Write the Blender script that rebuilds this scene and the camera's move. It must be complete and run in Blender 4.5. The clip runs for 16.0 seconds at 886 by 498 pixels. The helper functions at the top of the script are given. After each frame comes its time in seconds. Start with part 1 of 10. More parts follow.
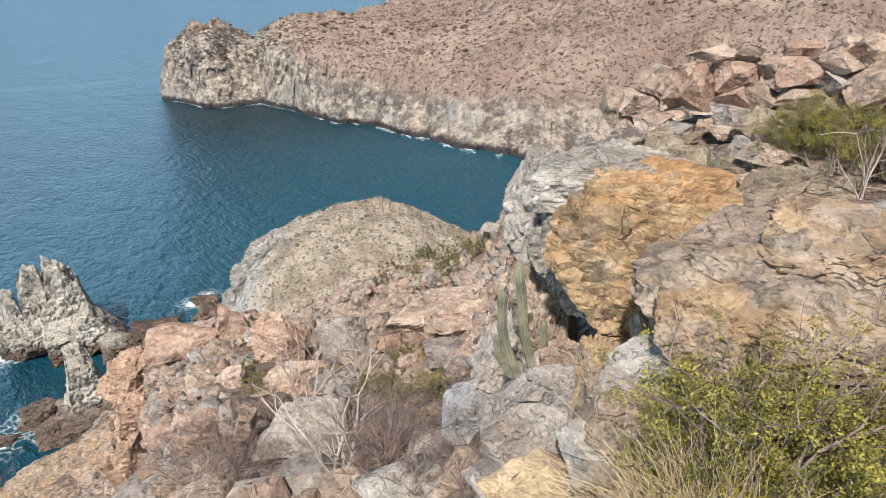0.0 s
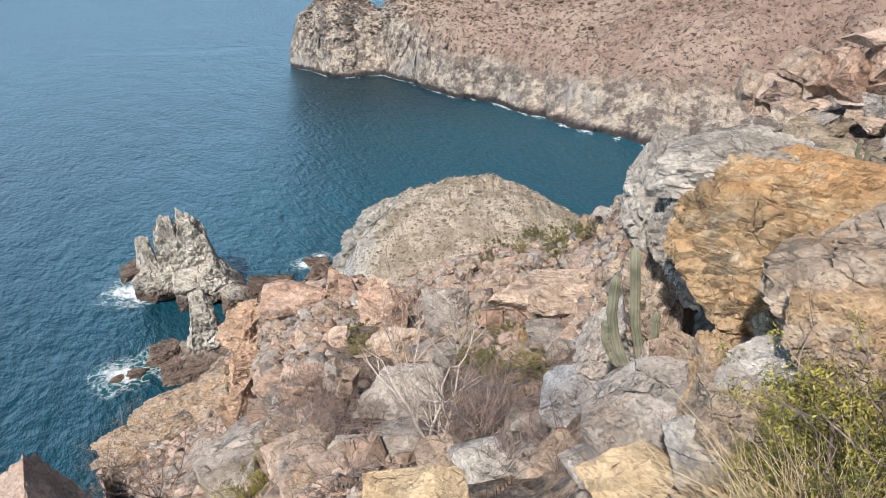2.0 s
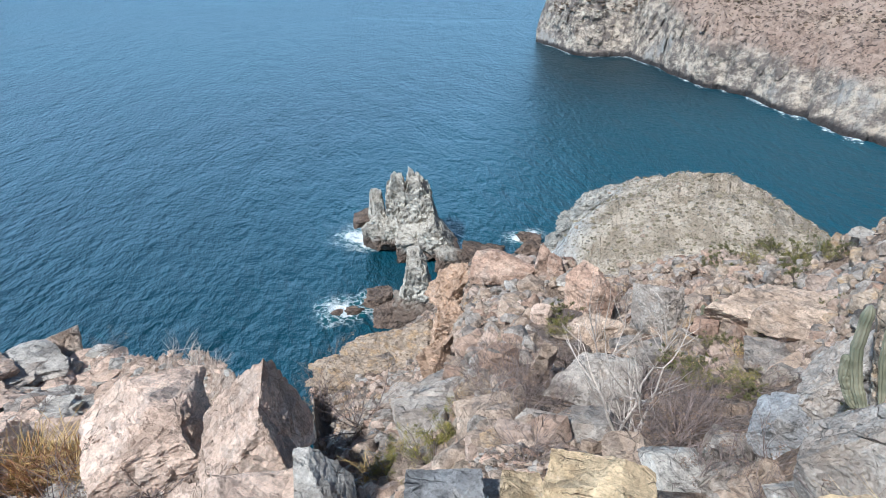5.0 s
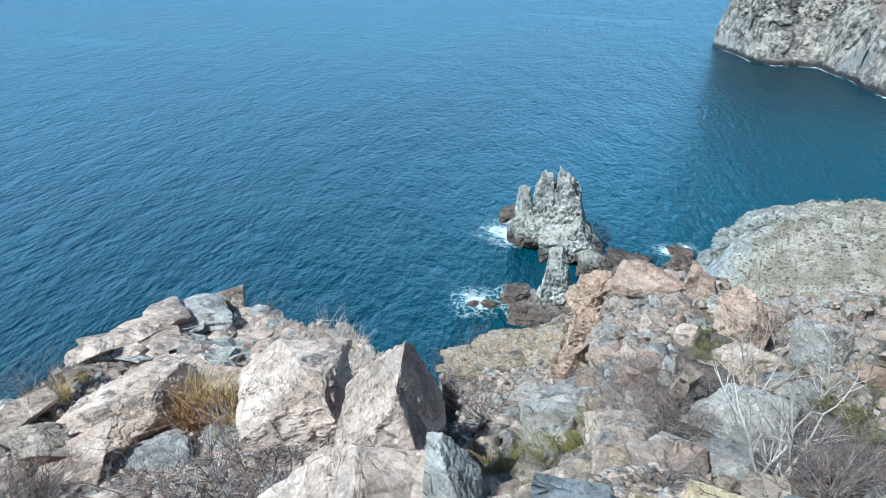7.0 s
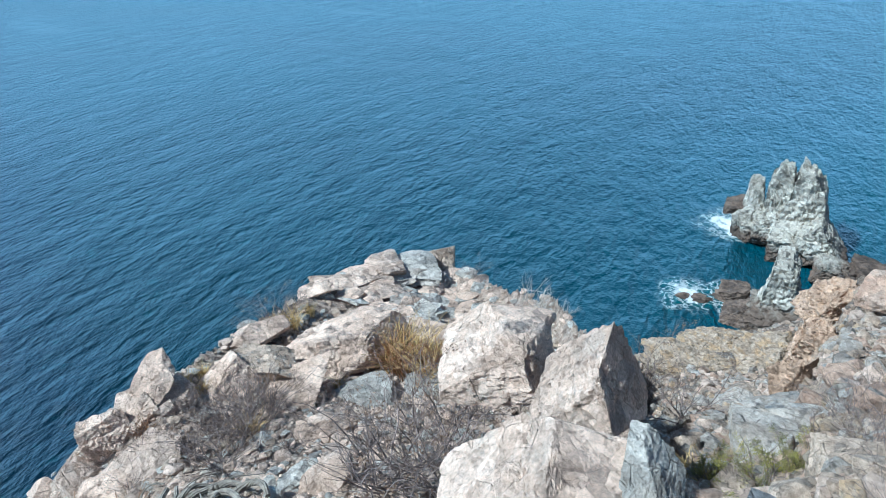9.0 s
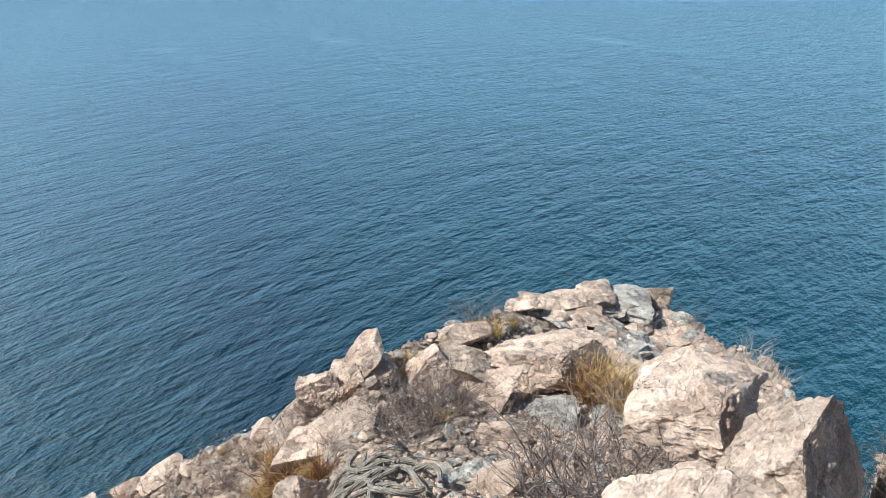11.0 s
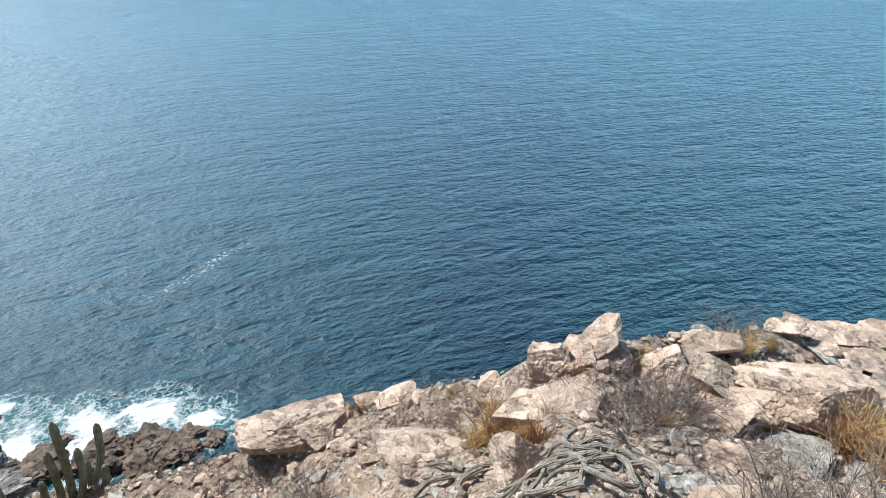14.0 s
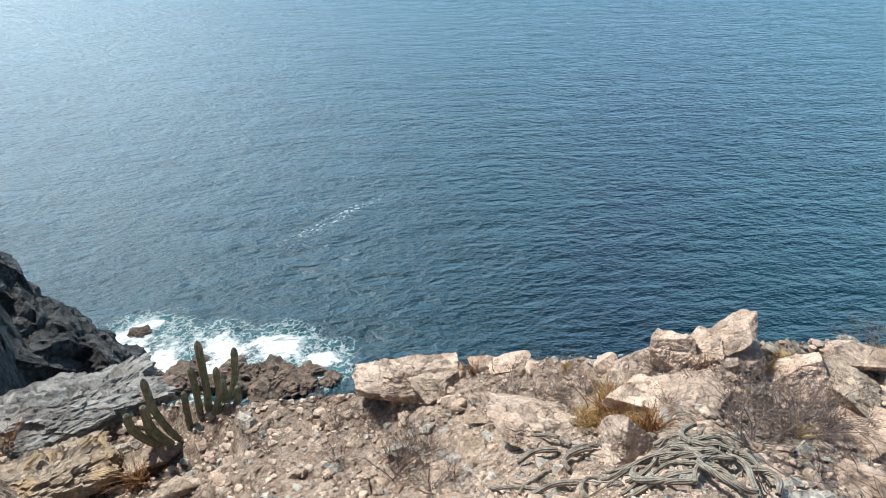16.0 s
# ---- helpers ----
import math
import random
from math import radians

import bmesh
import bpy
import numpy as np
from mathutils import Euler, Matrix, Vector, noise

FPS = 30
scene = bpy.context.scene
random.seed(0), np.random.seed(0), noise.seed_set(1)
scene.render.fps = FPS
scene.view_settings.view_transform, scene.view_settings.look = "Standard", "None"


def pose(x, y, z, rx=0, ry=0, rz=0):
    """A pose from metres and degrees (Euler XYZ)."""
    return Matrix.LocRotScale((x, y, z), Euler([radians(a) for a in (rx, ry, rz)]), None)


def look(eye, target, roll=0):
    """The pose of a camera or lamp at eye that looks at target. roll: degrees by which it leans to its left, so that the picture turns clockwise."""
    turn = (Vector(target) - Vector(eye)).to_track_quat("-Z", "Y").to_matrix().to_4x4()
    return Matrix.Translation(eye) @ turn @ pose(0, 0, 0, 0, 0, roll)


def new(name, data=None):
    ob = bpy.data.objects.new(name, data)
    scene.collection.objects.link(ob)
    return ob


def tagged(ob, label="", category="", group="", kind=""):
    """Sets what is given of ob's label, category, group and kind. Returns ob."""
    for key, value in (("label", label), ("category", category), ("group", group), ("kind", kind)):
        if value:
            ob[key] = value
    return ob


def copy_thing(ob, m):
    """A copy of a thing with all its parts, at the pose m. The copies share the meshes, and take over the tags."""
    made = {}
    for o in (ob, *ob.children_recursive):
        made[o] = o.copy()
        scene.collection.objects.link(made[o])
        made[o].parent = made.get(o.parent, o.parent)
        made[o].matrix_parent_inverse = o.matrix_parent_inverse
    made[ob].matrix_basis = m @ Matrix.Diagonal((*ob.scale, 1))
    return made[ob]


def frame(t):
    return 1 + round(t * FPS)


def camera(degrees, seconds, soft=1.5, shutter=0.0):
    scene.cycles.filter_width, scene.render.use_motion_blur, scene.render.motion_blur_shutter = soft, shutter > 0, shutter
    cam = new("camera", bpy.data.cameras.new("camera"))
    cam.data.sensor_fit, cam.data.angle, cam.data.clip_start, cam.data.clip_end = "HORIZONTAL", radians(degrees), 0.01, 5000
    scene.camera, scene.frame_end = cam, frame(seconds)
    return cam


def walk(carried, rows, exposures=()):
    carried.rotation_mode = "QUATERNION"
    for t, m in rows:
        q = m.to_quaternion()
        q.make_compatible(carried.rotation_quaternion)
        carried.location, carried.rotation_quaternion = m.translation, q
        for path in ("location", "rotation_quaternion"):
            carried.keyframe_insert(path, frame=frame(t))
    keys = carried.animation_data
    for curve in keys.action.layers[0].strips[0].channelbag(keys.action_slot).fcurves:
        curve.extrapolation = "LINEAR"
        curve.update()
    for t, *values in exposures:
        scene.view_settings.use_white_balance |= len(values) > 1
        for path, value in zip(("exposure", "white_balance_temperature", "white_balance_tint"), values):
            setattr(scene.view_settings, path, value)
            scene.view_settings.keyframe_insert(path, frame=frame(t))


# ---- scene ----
# Exposure and white balance drift of the hand-held camera.
EXPOSURES = [(0.0, 0.22, 6100, 14), (4.0, 0.22, 5750, 12), (5.2, 0.20, 5250, 8), (7.3, 0.28, 4750, -2), (9.2, 0.28, 4750, -2), (11.3, 0.36, 5650, 5), (14.0, 0.42, 5600, 4), (16.0, 0.38, 5750, 4)]
cam = camera(68.12, 16.0, 0.6)
PATH = [
    (0, (0.007, 0.003, 39.999), (-0.134, 3.688, 38.448), -2.20),
    (0.5, (-0.000, 0.009, 39.990), (-0.301, 3.673, 38.413), -1.87),
    (1, (-0.011, 0.018, 39.978), (-0.485, 3.635, 38.337), -1.84),
    (1.5, (-0.022, 0.017, 39.976), (-0.665, 3.600, 38.318), -1.77),
    (2, (-0.032, 0.013, 39.975), (-0.809, 3.571, 38.319), -1.68),
    (2.5, (-0.034, 0.017, 39.971), (-0.938, 3.546, 38.319), -1.88),
    (3, (-0.036, 0.009, 39.977), (-1.031, 3.525, 38.351), -2.05),
    (3.5, (-0.041, 0.003, 39.980), (-1.163, 3.506, 38.408), -1.91),
    (4, (-0.045, -0.005, 39.977), (-1.343, 3.434, 38.399), -1.63),
    (4.5, (-0.060, -0.023, 39.975), (-1.660, 3.240, 38.304), -0.87),
    (5, (-0.068, -0.038, 39.977), (-2.007, 2.994, 38.231), -0.82),
    (5.2, (-0.073, -0.050, 39.980), (-2.132, 2.898, 38.229), -0.77),
    (7.3, (-0.105, -0.102, 40.024), (-2.758, 2.309, 38.251), -0.09),
    (7.5, (-0.122, -0.102, 40.013), (-2.811, 2.262, 38.229), 0.03),
    (8, (-0.141, -0.107, 39.998), (-2.898, 2.156, 38.188), 0.28),
    (8.5, (-0.166, -0.116, 39.979), (-3.128, 1.798, 38.091), -1.15),
    (9, (-0.192, -0.125, 39.955), (-3.432, 1.287, 38.083), -2.85),
    (9.2, (-0.200, -0.127, 39.944), (-3.520, 1.154, 38.117), -3.04),
    (11.3, (0.035, -0.058, 39.952), (-3.583, -0.114, 38.248), -2.56),
    (11.5, (0.035, -0.058, 39.950), (-3.571, -0.255, 38.231), -2.62),
    (12, (0.043, -0.059, 39.947), (-3.546, -0.585, 38.261), -2.38),
    (12.5, (0.053, -0.071, 39.961), (-3.516, -0.768, 38.296), -2.05),
    (13, (0.055, -0.114, 39.972), (-3.476, -0.972, 38.298), -1.64),
    (13.5, (0.068, -0.148, 39.960), (-3.347, -1.303, 38.227), -1.64),
    (14, (0.085, -0.171, 39.951), (-3.253, -1.474, 38.173), -1.15),
    (14.5, (0.103, -0.191, 39.943), (-3.146, -1.648, 38.121), -0.64),
    (15, (0.118, -0.206, 39.936), (-3.034, -1.830, 38.083), -0.45),
    (15.5, (0.138, -0.224, 39.932), (-2.911, -1.994, 38.041), -0.34),
    (16, (0.157, -0.239, 39.934), (-2.766, -2.166, 37.999), -0.32),
]
walk(cam, [(t, look(eye, target, roll)) for t, eye, target, roll in PATH], EXPOSURES)
# ---- light ----
SUN_BEARING, SUN_HEIGHT = 170.0, 50.0
world = bpy.data.worlds.new("sky")
scene.world = world
world.use_nodes = True
wn = world.node_tree
sky = wn.nodes.new("ShaderNodeTexSky")
sky.sky_type, sky.sun_disc = "NISHITA", False
sky.sun_elevation, sky.sun_rotation = radians(SUN_HEIGHT), radians(-SUN_BEARING)
sky.air_density, sky.dust_density, sky.ozone_density = 1.0, 1.6, 2.5
wn.links.new(sky.outputs[0], wn.nodes["Background"].inputs[0])
wn.nodes["Background"].inputs[1].default_value = 0.05
# a thin even veil of high cloud
veil = wn.nodes.new("ShaderNodeBackground")
veil.inputs[0].default_value, veil.inputs[1].default_value = (0.48, 0.775, 1.0, 1), 0.5
# it looks denser towards the horizon
high = wn.nodes.new("ShaderNodeTexCoord")
split = wn.nodes.new("ShaderNodeSeparateXYZ")
wn.links.new(high.outputs["Generated"], split.inputs[0])
thick = wn.nodes.new("ShaderNodeMath")
thick.operation, thick.use_clamp = "SUBTRACT", True
thick.inputs[0].default_value = 1.0
wn.links.new(split.outputs["Z"], thick.inputs[1])
power = wn.nodes.new("ShaderNodeMath")
power.operation = "POWER"
power.inputs[1].default_value = 14.0
wn.links.new(thick.outputs[0], power.inputs[0])
amount = wn.nodes.new("ShaderNodeMath")
amount.operation = "MULTIPLY_ADD"
amount.inputs[1].default_value, amount.inputs[2].default_value = 7.0, 0.01
wn.links.new(power.outputs[0], amount.inputs[0])
wn.links.new(amount.outputs[0], veil.inputs[1])
both = wn.nodes.new("ShaderNodeAddShader")
wn.links.new(wn.nodes["Background"].outputs[0], both.inputs[0])
wn.links.new(veil.outputs[0], both.inputs[1])
wn.links.new(both.outputs[0], wn.nodes["World Output"].inputs[0])
sun = new("sun", bpy.data.lights.new("sun", "SUN"))
sun.data.energy, sun.data.angle, sun.data.color = 5.0, radians(3.0), (1.0, 0.93, 0.82)
sb, sh = radians(SUN_BEARING), radians(SUN_HEIGHT)
SUN_WAY = Vector((-math.sin(sb) * math.cos(sh), math.cos(sb) * math.cos(sh), math.sin(sh)))
sun.matrix_world = look(SUN_WAY * 300 + Vector((0, 0, 40)), (0, 0, 40))
# ---- materials ----
def material(name, rough=0.9):
    m = bpy.data.materials.new(name)
    m.use_nodes = True
    b = m.node_tree.nodes["Principled BSDF"]
    b.inputs["Roughness"].default_value = rough
    return m, m.node_tree, b


def node(nt, kind, **values):
    n = nt.nodes.new(kind)
    for key, v in values.items():
        n.inputs[key.replace("_", " ")].default_value = v
    return n


def mixed(nt, fac, a, b):
    """A colour mix; a and b are colours or sockets."""
    n = nt.nodes.new("ShaderNodeMix")
    n.data_type = "RGBA"
    for slot, v in ((6, a), (7, b)):
        if isinstance(v, tuple):
            n.inputs[slot].default_value = (*v, 1)
        else:
            nt.links.new(v, n.inputs[slot])
    if isinstance(fac, float):
        n.inputs[0].default_value = fac
    else:
        nt.links.new(fac, n.inputs[0])
    return n.outputs[2]


def ramp(nt, socket, lo, hi):
    n = nt.nodes.new("ShaderNodeMapRange")
    n.interpolation_type = "SMOOTHSTEP"
    n.inputs[1].default_value, n.inputs[2].default_value = lo, hi
    nt.links.new(socket, n.inputs[0])
    return n.outputs[0]


def math_node(nt, op, a, b):
    n = nt.nodes.new("ShaderNodeMath")
    n.operation = op
    for i, v in enumerate((a, b)):
        if isinstance(v, (int, float)):
            n.inputs[i].default_value = v
        else:
            nt.links.new(v, n.inputs[i])
    return n.outputs[0]


def facets(nt, vec, size, slope, normal=None, grain=0.3):
    """Broken faces about that size across: each cell of the surface leans its own way. Returns the normal."""
    bend = node(nt, "ShaderNodeTexNoise", Scale=2.2 / size, Detail=3.0, Roughness=0.6)
    nt.links.new(vec, bend.inputs["Vector"])
    warp = nt.nodes.new("ShaderNodeVectorMath")
    warp.operation = "MULTIPLY_ADD"
    nt.links.new(bend.outputs["Color"], warp.inputs[0])
    warp.inputs[1].default_value = (grain * size,) * 3
    nt.links.new(vec, warp.inputs[2])
    cell = node(nt, "ShaderNodeTexVoronoi", Scale=1 / size)
    nt.links.new(warp.outputs[0], cell.inputs["Vector"])
    rel, lean, dot = (nt.nodes.new("ShaderNodeVectorMath") for _ in range(3))
    rel.operation, lean.operation, dot.operation = "SUBTRACT", "SUBTRACT", "DOT_PRODUCT"
    nt.links.new(warp.outputs[0], rel.inputs[0])
    nt.links.new(cell.outputs["Position"], rel.inputs[1])
    nt.links.new(cell.outputs["Color"], lean.inputs[0])
    lean.inputs[1].default_value = (0.5, 0.5, 0.5)
    nt.links.new(rel.outputs[0], dot.inputs[0])
    nt.links.new(lean.outputs[0], dot.inputs[1])
    bp = node(nt, "ShaderNodeBump", Strength=1.0, Distance=2.0 * slope)
    nt.links.new(dot.outputs["Value"], bp.inputs["Height"])
    if normal is not None:
        nt.links.new(normal, bp.inputs["Normal"])
    return bp.outputs[0]


def rock_material(name, light, dark, stain, scale=1.0, stains=0.35, vary=0.25, crack=0.5, bump=0.9, rust=None, bands=0.0, wet=False):
    """Weathered rock: two tones at two scales, stains, pits, broken joints and grain. scale: metres of the large blotches."""
    m, nt, b = material(name, 0.92)
    geo = nt.nodes.new("ShaderNodeNewGeometry")
    info = nt.nodes.new("ShaderNodeObjectInfo")
    shift = nt.nodes.new("ShaderNodeVectorMath")
    shift.operation = "MULTIPLY_ADD"
    nt.links.new(info.outputs["Random"], shift.inputs[0])
    shift.inputs[1].default_value = (7.0, 13.0, 3.0)
    nt.links.new(geo.outputs["Position"], shift.inputs[2])
    pos = shift.outputs[0]
    tilted = nt.nodes.new("ShaderNodeMapping")
    tilted.inputs["Rotation"].default_value = (radians(18), radians(-14), radians(35))
    nt.links.new(pos, tilted.inputs["Vector"])

    def stretched(k):
        v = nt.nodes.new("ShaderNodeVectorMath")
        v.operation = "MULTIPLY"
        v.inputs[1].default_value = k
        nt.links.new(tilted.outputs[0], v.inputs[0])
        return v.outputs[0]

    def noise_at(s, detail=6.0, rough=0.6, stretch=None):
        n = node(nt, "ShaderNodeTexNoise", Scale=s, Detail=detail, Roughness=rough)
        nt.links.new(stretched(stretch) if stretch else pos, n.inputs["Vector"])
        return n.outputs["Fac"]

    def times(c, low, high, fac, amount):
        k = nt.nodes.new("ShaderNodeMix")
        k.data_type, k.blend_type = "RGBA", "MULTIPLY"
        k.inputs[0].default_value = amount
        nt.links.new(c, k.inputs[6])
        nt.links.new(mixed(nt, fac, low, high), k.inputs[7])
        return k.outputs[2]

    def joints(size, stretch, width, gaps):
        """Cracks between blocks of that size; broken off where the second noise is high."""
        warp = nt.nodes.new("ShaderNodeVectorMath")
        warp.operation = "MULTIPLY_ADD"
        wn2 = node(nt, "ShaderNodeTexNoise", Scale=1.6 / size, Detail=2.0, Roughness=0.5)
        nt.links.new(tilted.outputs[0], wn2.inputs["Vector"])
        nt.links.new(wn2.outputs["Color"], warp.inputs[0])
        warp.inputs[1].default_value = (0.22 * size,) * 3
        nt.links.new(stretched(stretch), warp.inputs[2])
        line, cell = nt.nodes.new("ShaderNodeTexVoronoi"), nt.nodes.new("ShaderNodeTexVoronoi")
        line.feature = "DISTANCE_TO_EDGE"
        for v in (line, cell):
            v.inputs["Scale"].default_value = 1 / size
            nt.links.new(warp.outputs[0], v.inputs["Vector"])
        tone = nt.nodes.new("ShaderNodeSeparateColor")
        nt.links.new(cell.outputs["Color"], tone.inputs[0])
        whole = math_node(nt, "MAXIMUM", ramp(nt, line.outputs["Distance"], 0.0, width), ramp(nt, noise_at(1.3 / size, 4.0), gaps - 0.06, gaps + 0.06))
        return whole, tone

    fine = noise_at(16.0 / scale, 9.0, 0.78)
    c = mixed(nt, ramp(nt, noise_at(1.0 / scale, 5.0, 0.65), 0.38, 0.62), dark, light)
    c = mixed(nt, math_node(nt, "MULTIPLY", ramp(nt, noise_at(1.7 / scale, 7.0, 0.68), 0.52, 0.64), stains), c, stain)
    if rust:
        c = mixed(nt, math_node(nt, "MULTIPLY", ramp(nt, noise_at(0.8 / scale, 6.0, 0.68, (1, 1, 2.2)), 0.48, 0.60), 0.85), c, rust)
    c = times(c, (0.66, 0.645, 0.63), (1.2, 1.2, 1.2), ramp(nt, fine, 0.3, 0.7), 0.8)
    large, tone_l = joints(0.62 * scale, (1.0, 0.85, 1.35), 0.024, 0.46)
    small, tone_s = joints(0.21 * scale, (1.0, 0.85, 1.4), 0.04, 0.42)
    c = times(c, (0.74, 0.72, 0.70), (1.14, 1.14, 1.13), tone_l.outputs[0], 0.5)
    c = times(c, (0.70, 0.69, 0.68), (1.18, 1.18, 1.17), tone_s.outputs[0], 0.5)
    pits = ramp(nt, noise_at(11.0 / scale, 5.0, 0.7, (1, 0.9, 1.7)), 0.61, 0.68)
    whole = math_node(nt, "MULTIPLY", math_node(nt, "MULTIPLY", large, math_node(nt, "ADD", math_node(nt, "MULTIPLY", small, 0.45), 0.55)), math_node(nt, "SUBTRACT", 1.0, math_node(nt, "MULTIPLY", pits, 0.6)))
    c = mixed(nt, math_node(nt, "ADD", math_node(nt, "MULTIPLY", whole, crack), 1.0 - crack), tuple(v * 0.3 for v in dark), c)
    if wet:  # dark tide mark at the waterline
        sep = nt.nodes.new("ShaderNodeSeparateXYZ")
        nt.links.new(geo.outputs["Position"], sep.inputs[0])
        tide = math_node(nt, "ADD", sep.outputs["Z"], math_node(nt, "MULTIPLY", noise_at(0.6, 4.0), -2.2))
        c = mixed(nt, ramp(nt, tide, 1.6, 0.2), c, (0.16, 0.115, 0.085))
    tone = nt.nodes.new("ShaderNodeHueSaturation")
    each = math_node(nt, "ADD", math_node(nt, "MULTIPLY", info.outputs["Random"], vary), 1.0 - vary / 2)
    nt.links.new(math_node(nt, "MULTIPLY", each, math_node(nt, "ADD", math_node(nt, "MULTIPLY", geo.outputs["Random Per Island"], vary), 1.0 - vary / 2)), tone.inputs["Value"])
    nt.links.new(c, tone.inputs["Color"])
    nt.links.new(tone.outputs[0], b.inputs["Base Color"])
    h = math_node(nt, "ADD", math_node(nt, "MULTIPLY", fine, 0.5), math_node(nt, "MULTIPLY", whole, 0.55))
    h = math_node(nt, "ADD", h, math_node(nt, "MULTIPLY", noise_at(4.0 / scale, 9.0, 0.68), 0.8))
    h = math_node(nt, "ADD", h, math_node(nt, "MULTIPLY", tone_s.outputs[1], 0.4))
    h = math_node(nt, "ADD", h, math_node(nt, "MULTIPLY", tone_l.outputs[1], 0.5))
    if bands:
        h = math_node(nt, "ADD", h, math_node(nt, "MULTIPLY", noise_at(1.5 / scale, 6.0, 0.65, (1.0, 1.0, 6.0)), bands))
    bp = node(nt, "ShaderNodeBump", Strength=bump, Distance=0.08 * scale)
    nt.links.new(h, bp.inputs["Height"])
    nt.links.new(facets(nt, stretched((1.0, 0.9, 1.25)), 0.55 * scale, 0.42, grain=0.12), bp.inputs["Normal"])
    nt.links.new(facets(nt, stretched((1.0, 0.9, 1.3)), 0.2 * scale, 0.36, bp.outputs[0], 0.12), b.inputs["Normal"])
    return m


PINK = rock_material("pink_rock", (0.74, 0.57, 0.455), (0.57, 0.425, 0.33), (0.54, 0.46, 0.39), 0.6, 0.35, 0.25, 0.5, 0.75)
TAN = rock_material("tan_rock", (0.64, 0.50, 0.385), (0.45, 0.335, 0.245), (0.42, 0.37, 0.32), 0.45)
GREY = rock_material("grey_rock", (0.58, 0.52, 0.455), (0.40, 0.345, 0.295), (0.49, 0.37, 0.265), 0.45)
SLATE = rock_material("blue_grey_rock", (0.44, 0.44, 0.44), (0.30, 0.295, 0.29), (0.42, 0.36, 0.29), 0.4)
OCHRE = rock_material("ochre_rock", (0.73, 0.53, 0.31), (0.53, 0.36, 0.195), (0.50, 0.43, 0.33), 0.45, 0.6, 0.1, 0.6, 0.9, (0.64, 0.37, 0.16), 1.0)
BROWN = rock_material("weathered_outcrop", (0.55, 0.44, 0.335), (0.37, 0.285, 0.205), (0.43, 0.375, 0.315), 0.4, 0.5, 0.1, 0.6, 0.8, (0.54, 0.375, 0.215), 0.5)
RED = rock_material("red_rock", (0.66, 0.47, 0.35), (0.49, 0.325, 0.235), (0.52, 0.43, 0.355), 0.8, 0.5)
STACKROCK = rock_material("sea_stack_rock", (0.63, 0.585, 0.50), (0.44, 0.40, 0.335), (0.48, 0.46, 0.385), 2.2, 0.4, 0.1, 0.7, 0.8, wet=True)
WET = rock_material("wet_dark_rock", (0.25, 0.18, 0.135), (0.11, 0.08, 0.062), (0.28, 0.20, 0.14), 1.5, 0.4, 0.2, 0.6, 0.9)
# shade of the backlit cliff side is put into this rock colour
SHADED = rock_material("shaded_cliff_rock", (0.12, 0.12, 0.12), (0.045, 0.044, 0.045), (0.20, 0.195, 0.19), 3.0, 0.5, 0.2, 0.7, 1.0)
CHALKY = rock_material("bleached_cliff_rock", (0.58, 0.54, 0.46), (0.34, 0.325, 0.285), (0.40, 0.40, 0.37), 2.6, 0.5, 0.1, 0.8, 1.0)
PALE = rock_material("bleached_cap_rock", (0.62, 0.565, 0.49), (0.42, 0.375, 0.315), (0.50, 0.46, 0.39), 0.4, 0.4, 0.1, 0.5)
YELLOW = rock_material("yellow_rock", (0.75, 0.58, 0.36), (0.58, 0.42, 0.24), (0.60, 0.51, 0.42), 0.35, 0.4, 0.1, 0.7, 0.8)
LICHEN = rock_material("lichen_stained_rock", (0.52, 0.43, 0.32), (0.32, 0.25, 0.17), (0.27, 0.245, 0.15), 0.35, 0.6, 0.2, 0.6, 0.9)
BLEACH = rock_material("bleached_rock", (0.80, 0.605, 0.475), (0.62, 0.45, 0.34), (0.60, 0.50, 0.41), 0.5, 0.4, 0.2, 0.4, 0.8, bands=0.5)
FLAG = rock_material("grey_flagstone", (0.66, 0.61, 0.54), (0.45, 0.41, 0.36), (0.50, 0.43, 0.35), 0.4, 0.4, 0.25, 0.5, 0.9, bands=0.9)
RUST = rock_material("rust_stained_rock", (0.66, 0.465, 0.33), (0.47, 0.325, 0.225), (0.56, 0.36, 0.21), 0.6, 0.5, 0.15, 0.5, 0.9)
LEDGE = rock_material("grey_ledge_rock", (0.40, 0.38, 0.355), (0.25, 0.235, 0.22), (0.34, 0.29, 0.24), 0.5, 0.4, 0.1, 0.5)
# ---- relief ----
def lattice(ix, iy, iz, seed):
    h = (ix * 374761393 + iy * 668265263 + iz * 2147483647 + seed * 1274126177) & 0x7FFFFFFF
    h = ((h ^ (h >> 13)) * 1274126177) & 0x7FFFFFFF
    h = ((h ^ (h >> 16)) * 2246822519) & 0x7FFFFFFF
    return (h ^ (h >> 15)) / 0x7FFFFFFF


def value_noise(p, seed=0):
    """Smooth noise in -1..1 at the rows of p."""
    q = np.floor(p).astype(np.int64)
    f = p - q
    f = f * f * (3 - 2 * f)
    out = np.zeros(len(p))
    for dx in (0, 1):
        for dy in (0, 1):
            for dz in (0, 1):
                w = (f[:, 0] if dx else 1 - f[:, 0]) * (f[:, 1] if dy else 1 - f[:, 1]) * (f[:, 2] if dz else 1 - f[:, 2])
                out += w * lattice(q[:, 0] + dx, q[:, 1] + dy, q[:, 2] + dz, seed)
    return out * 2 - 1


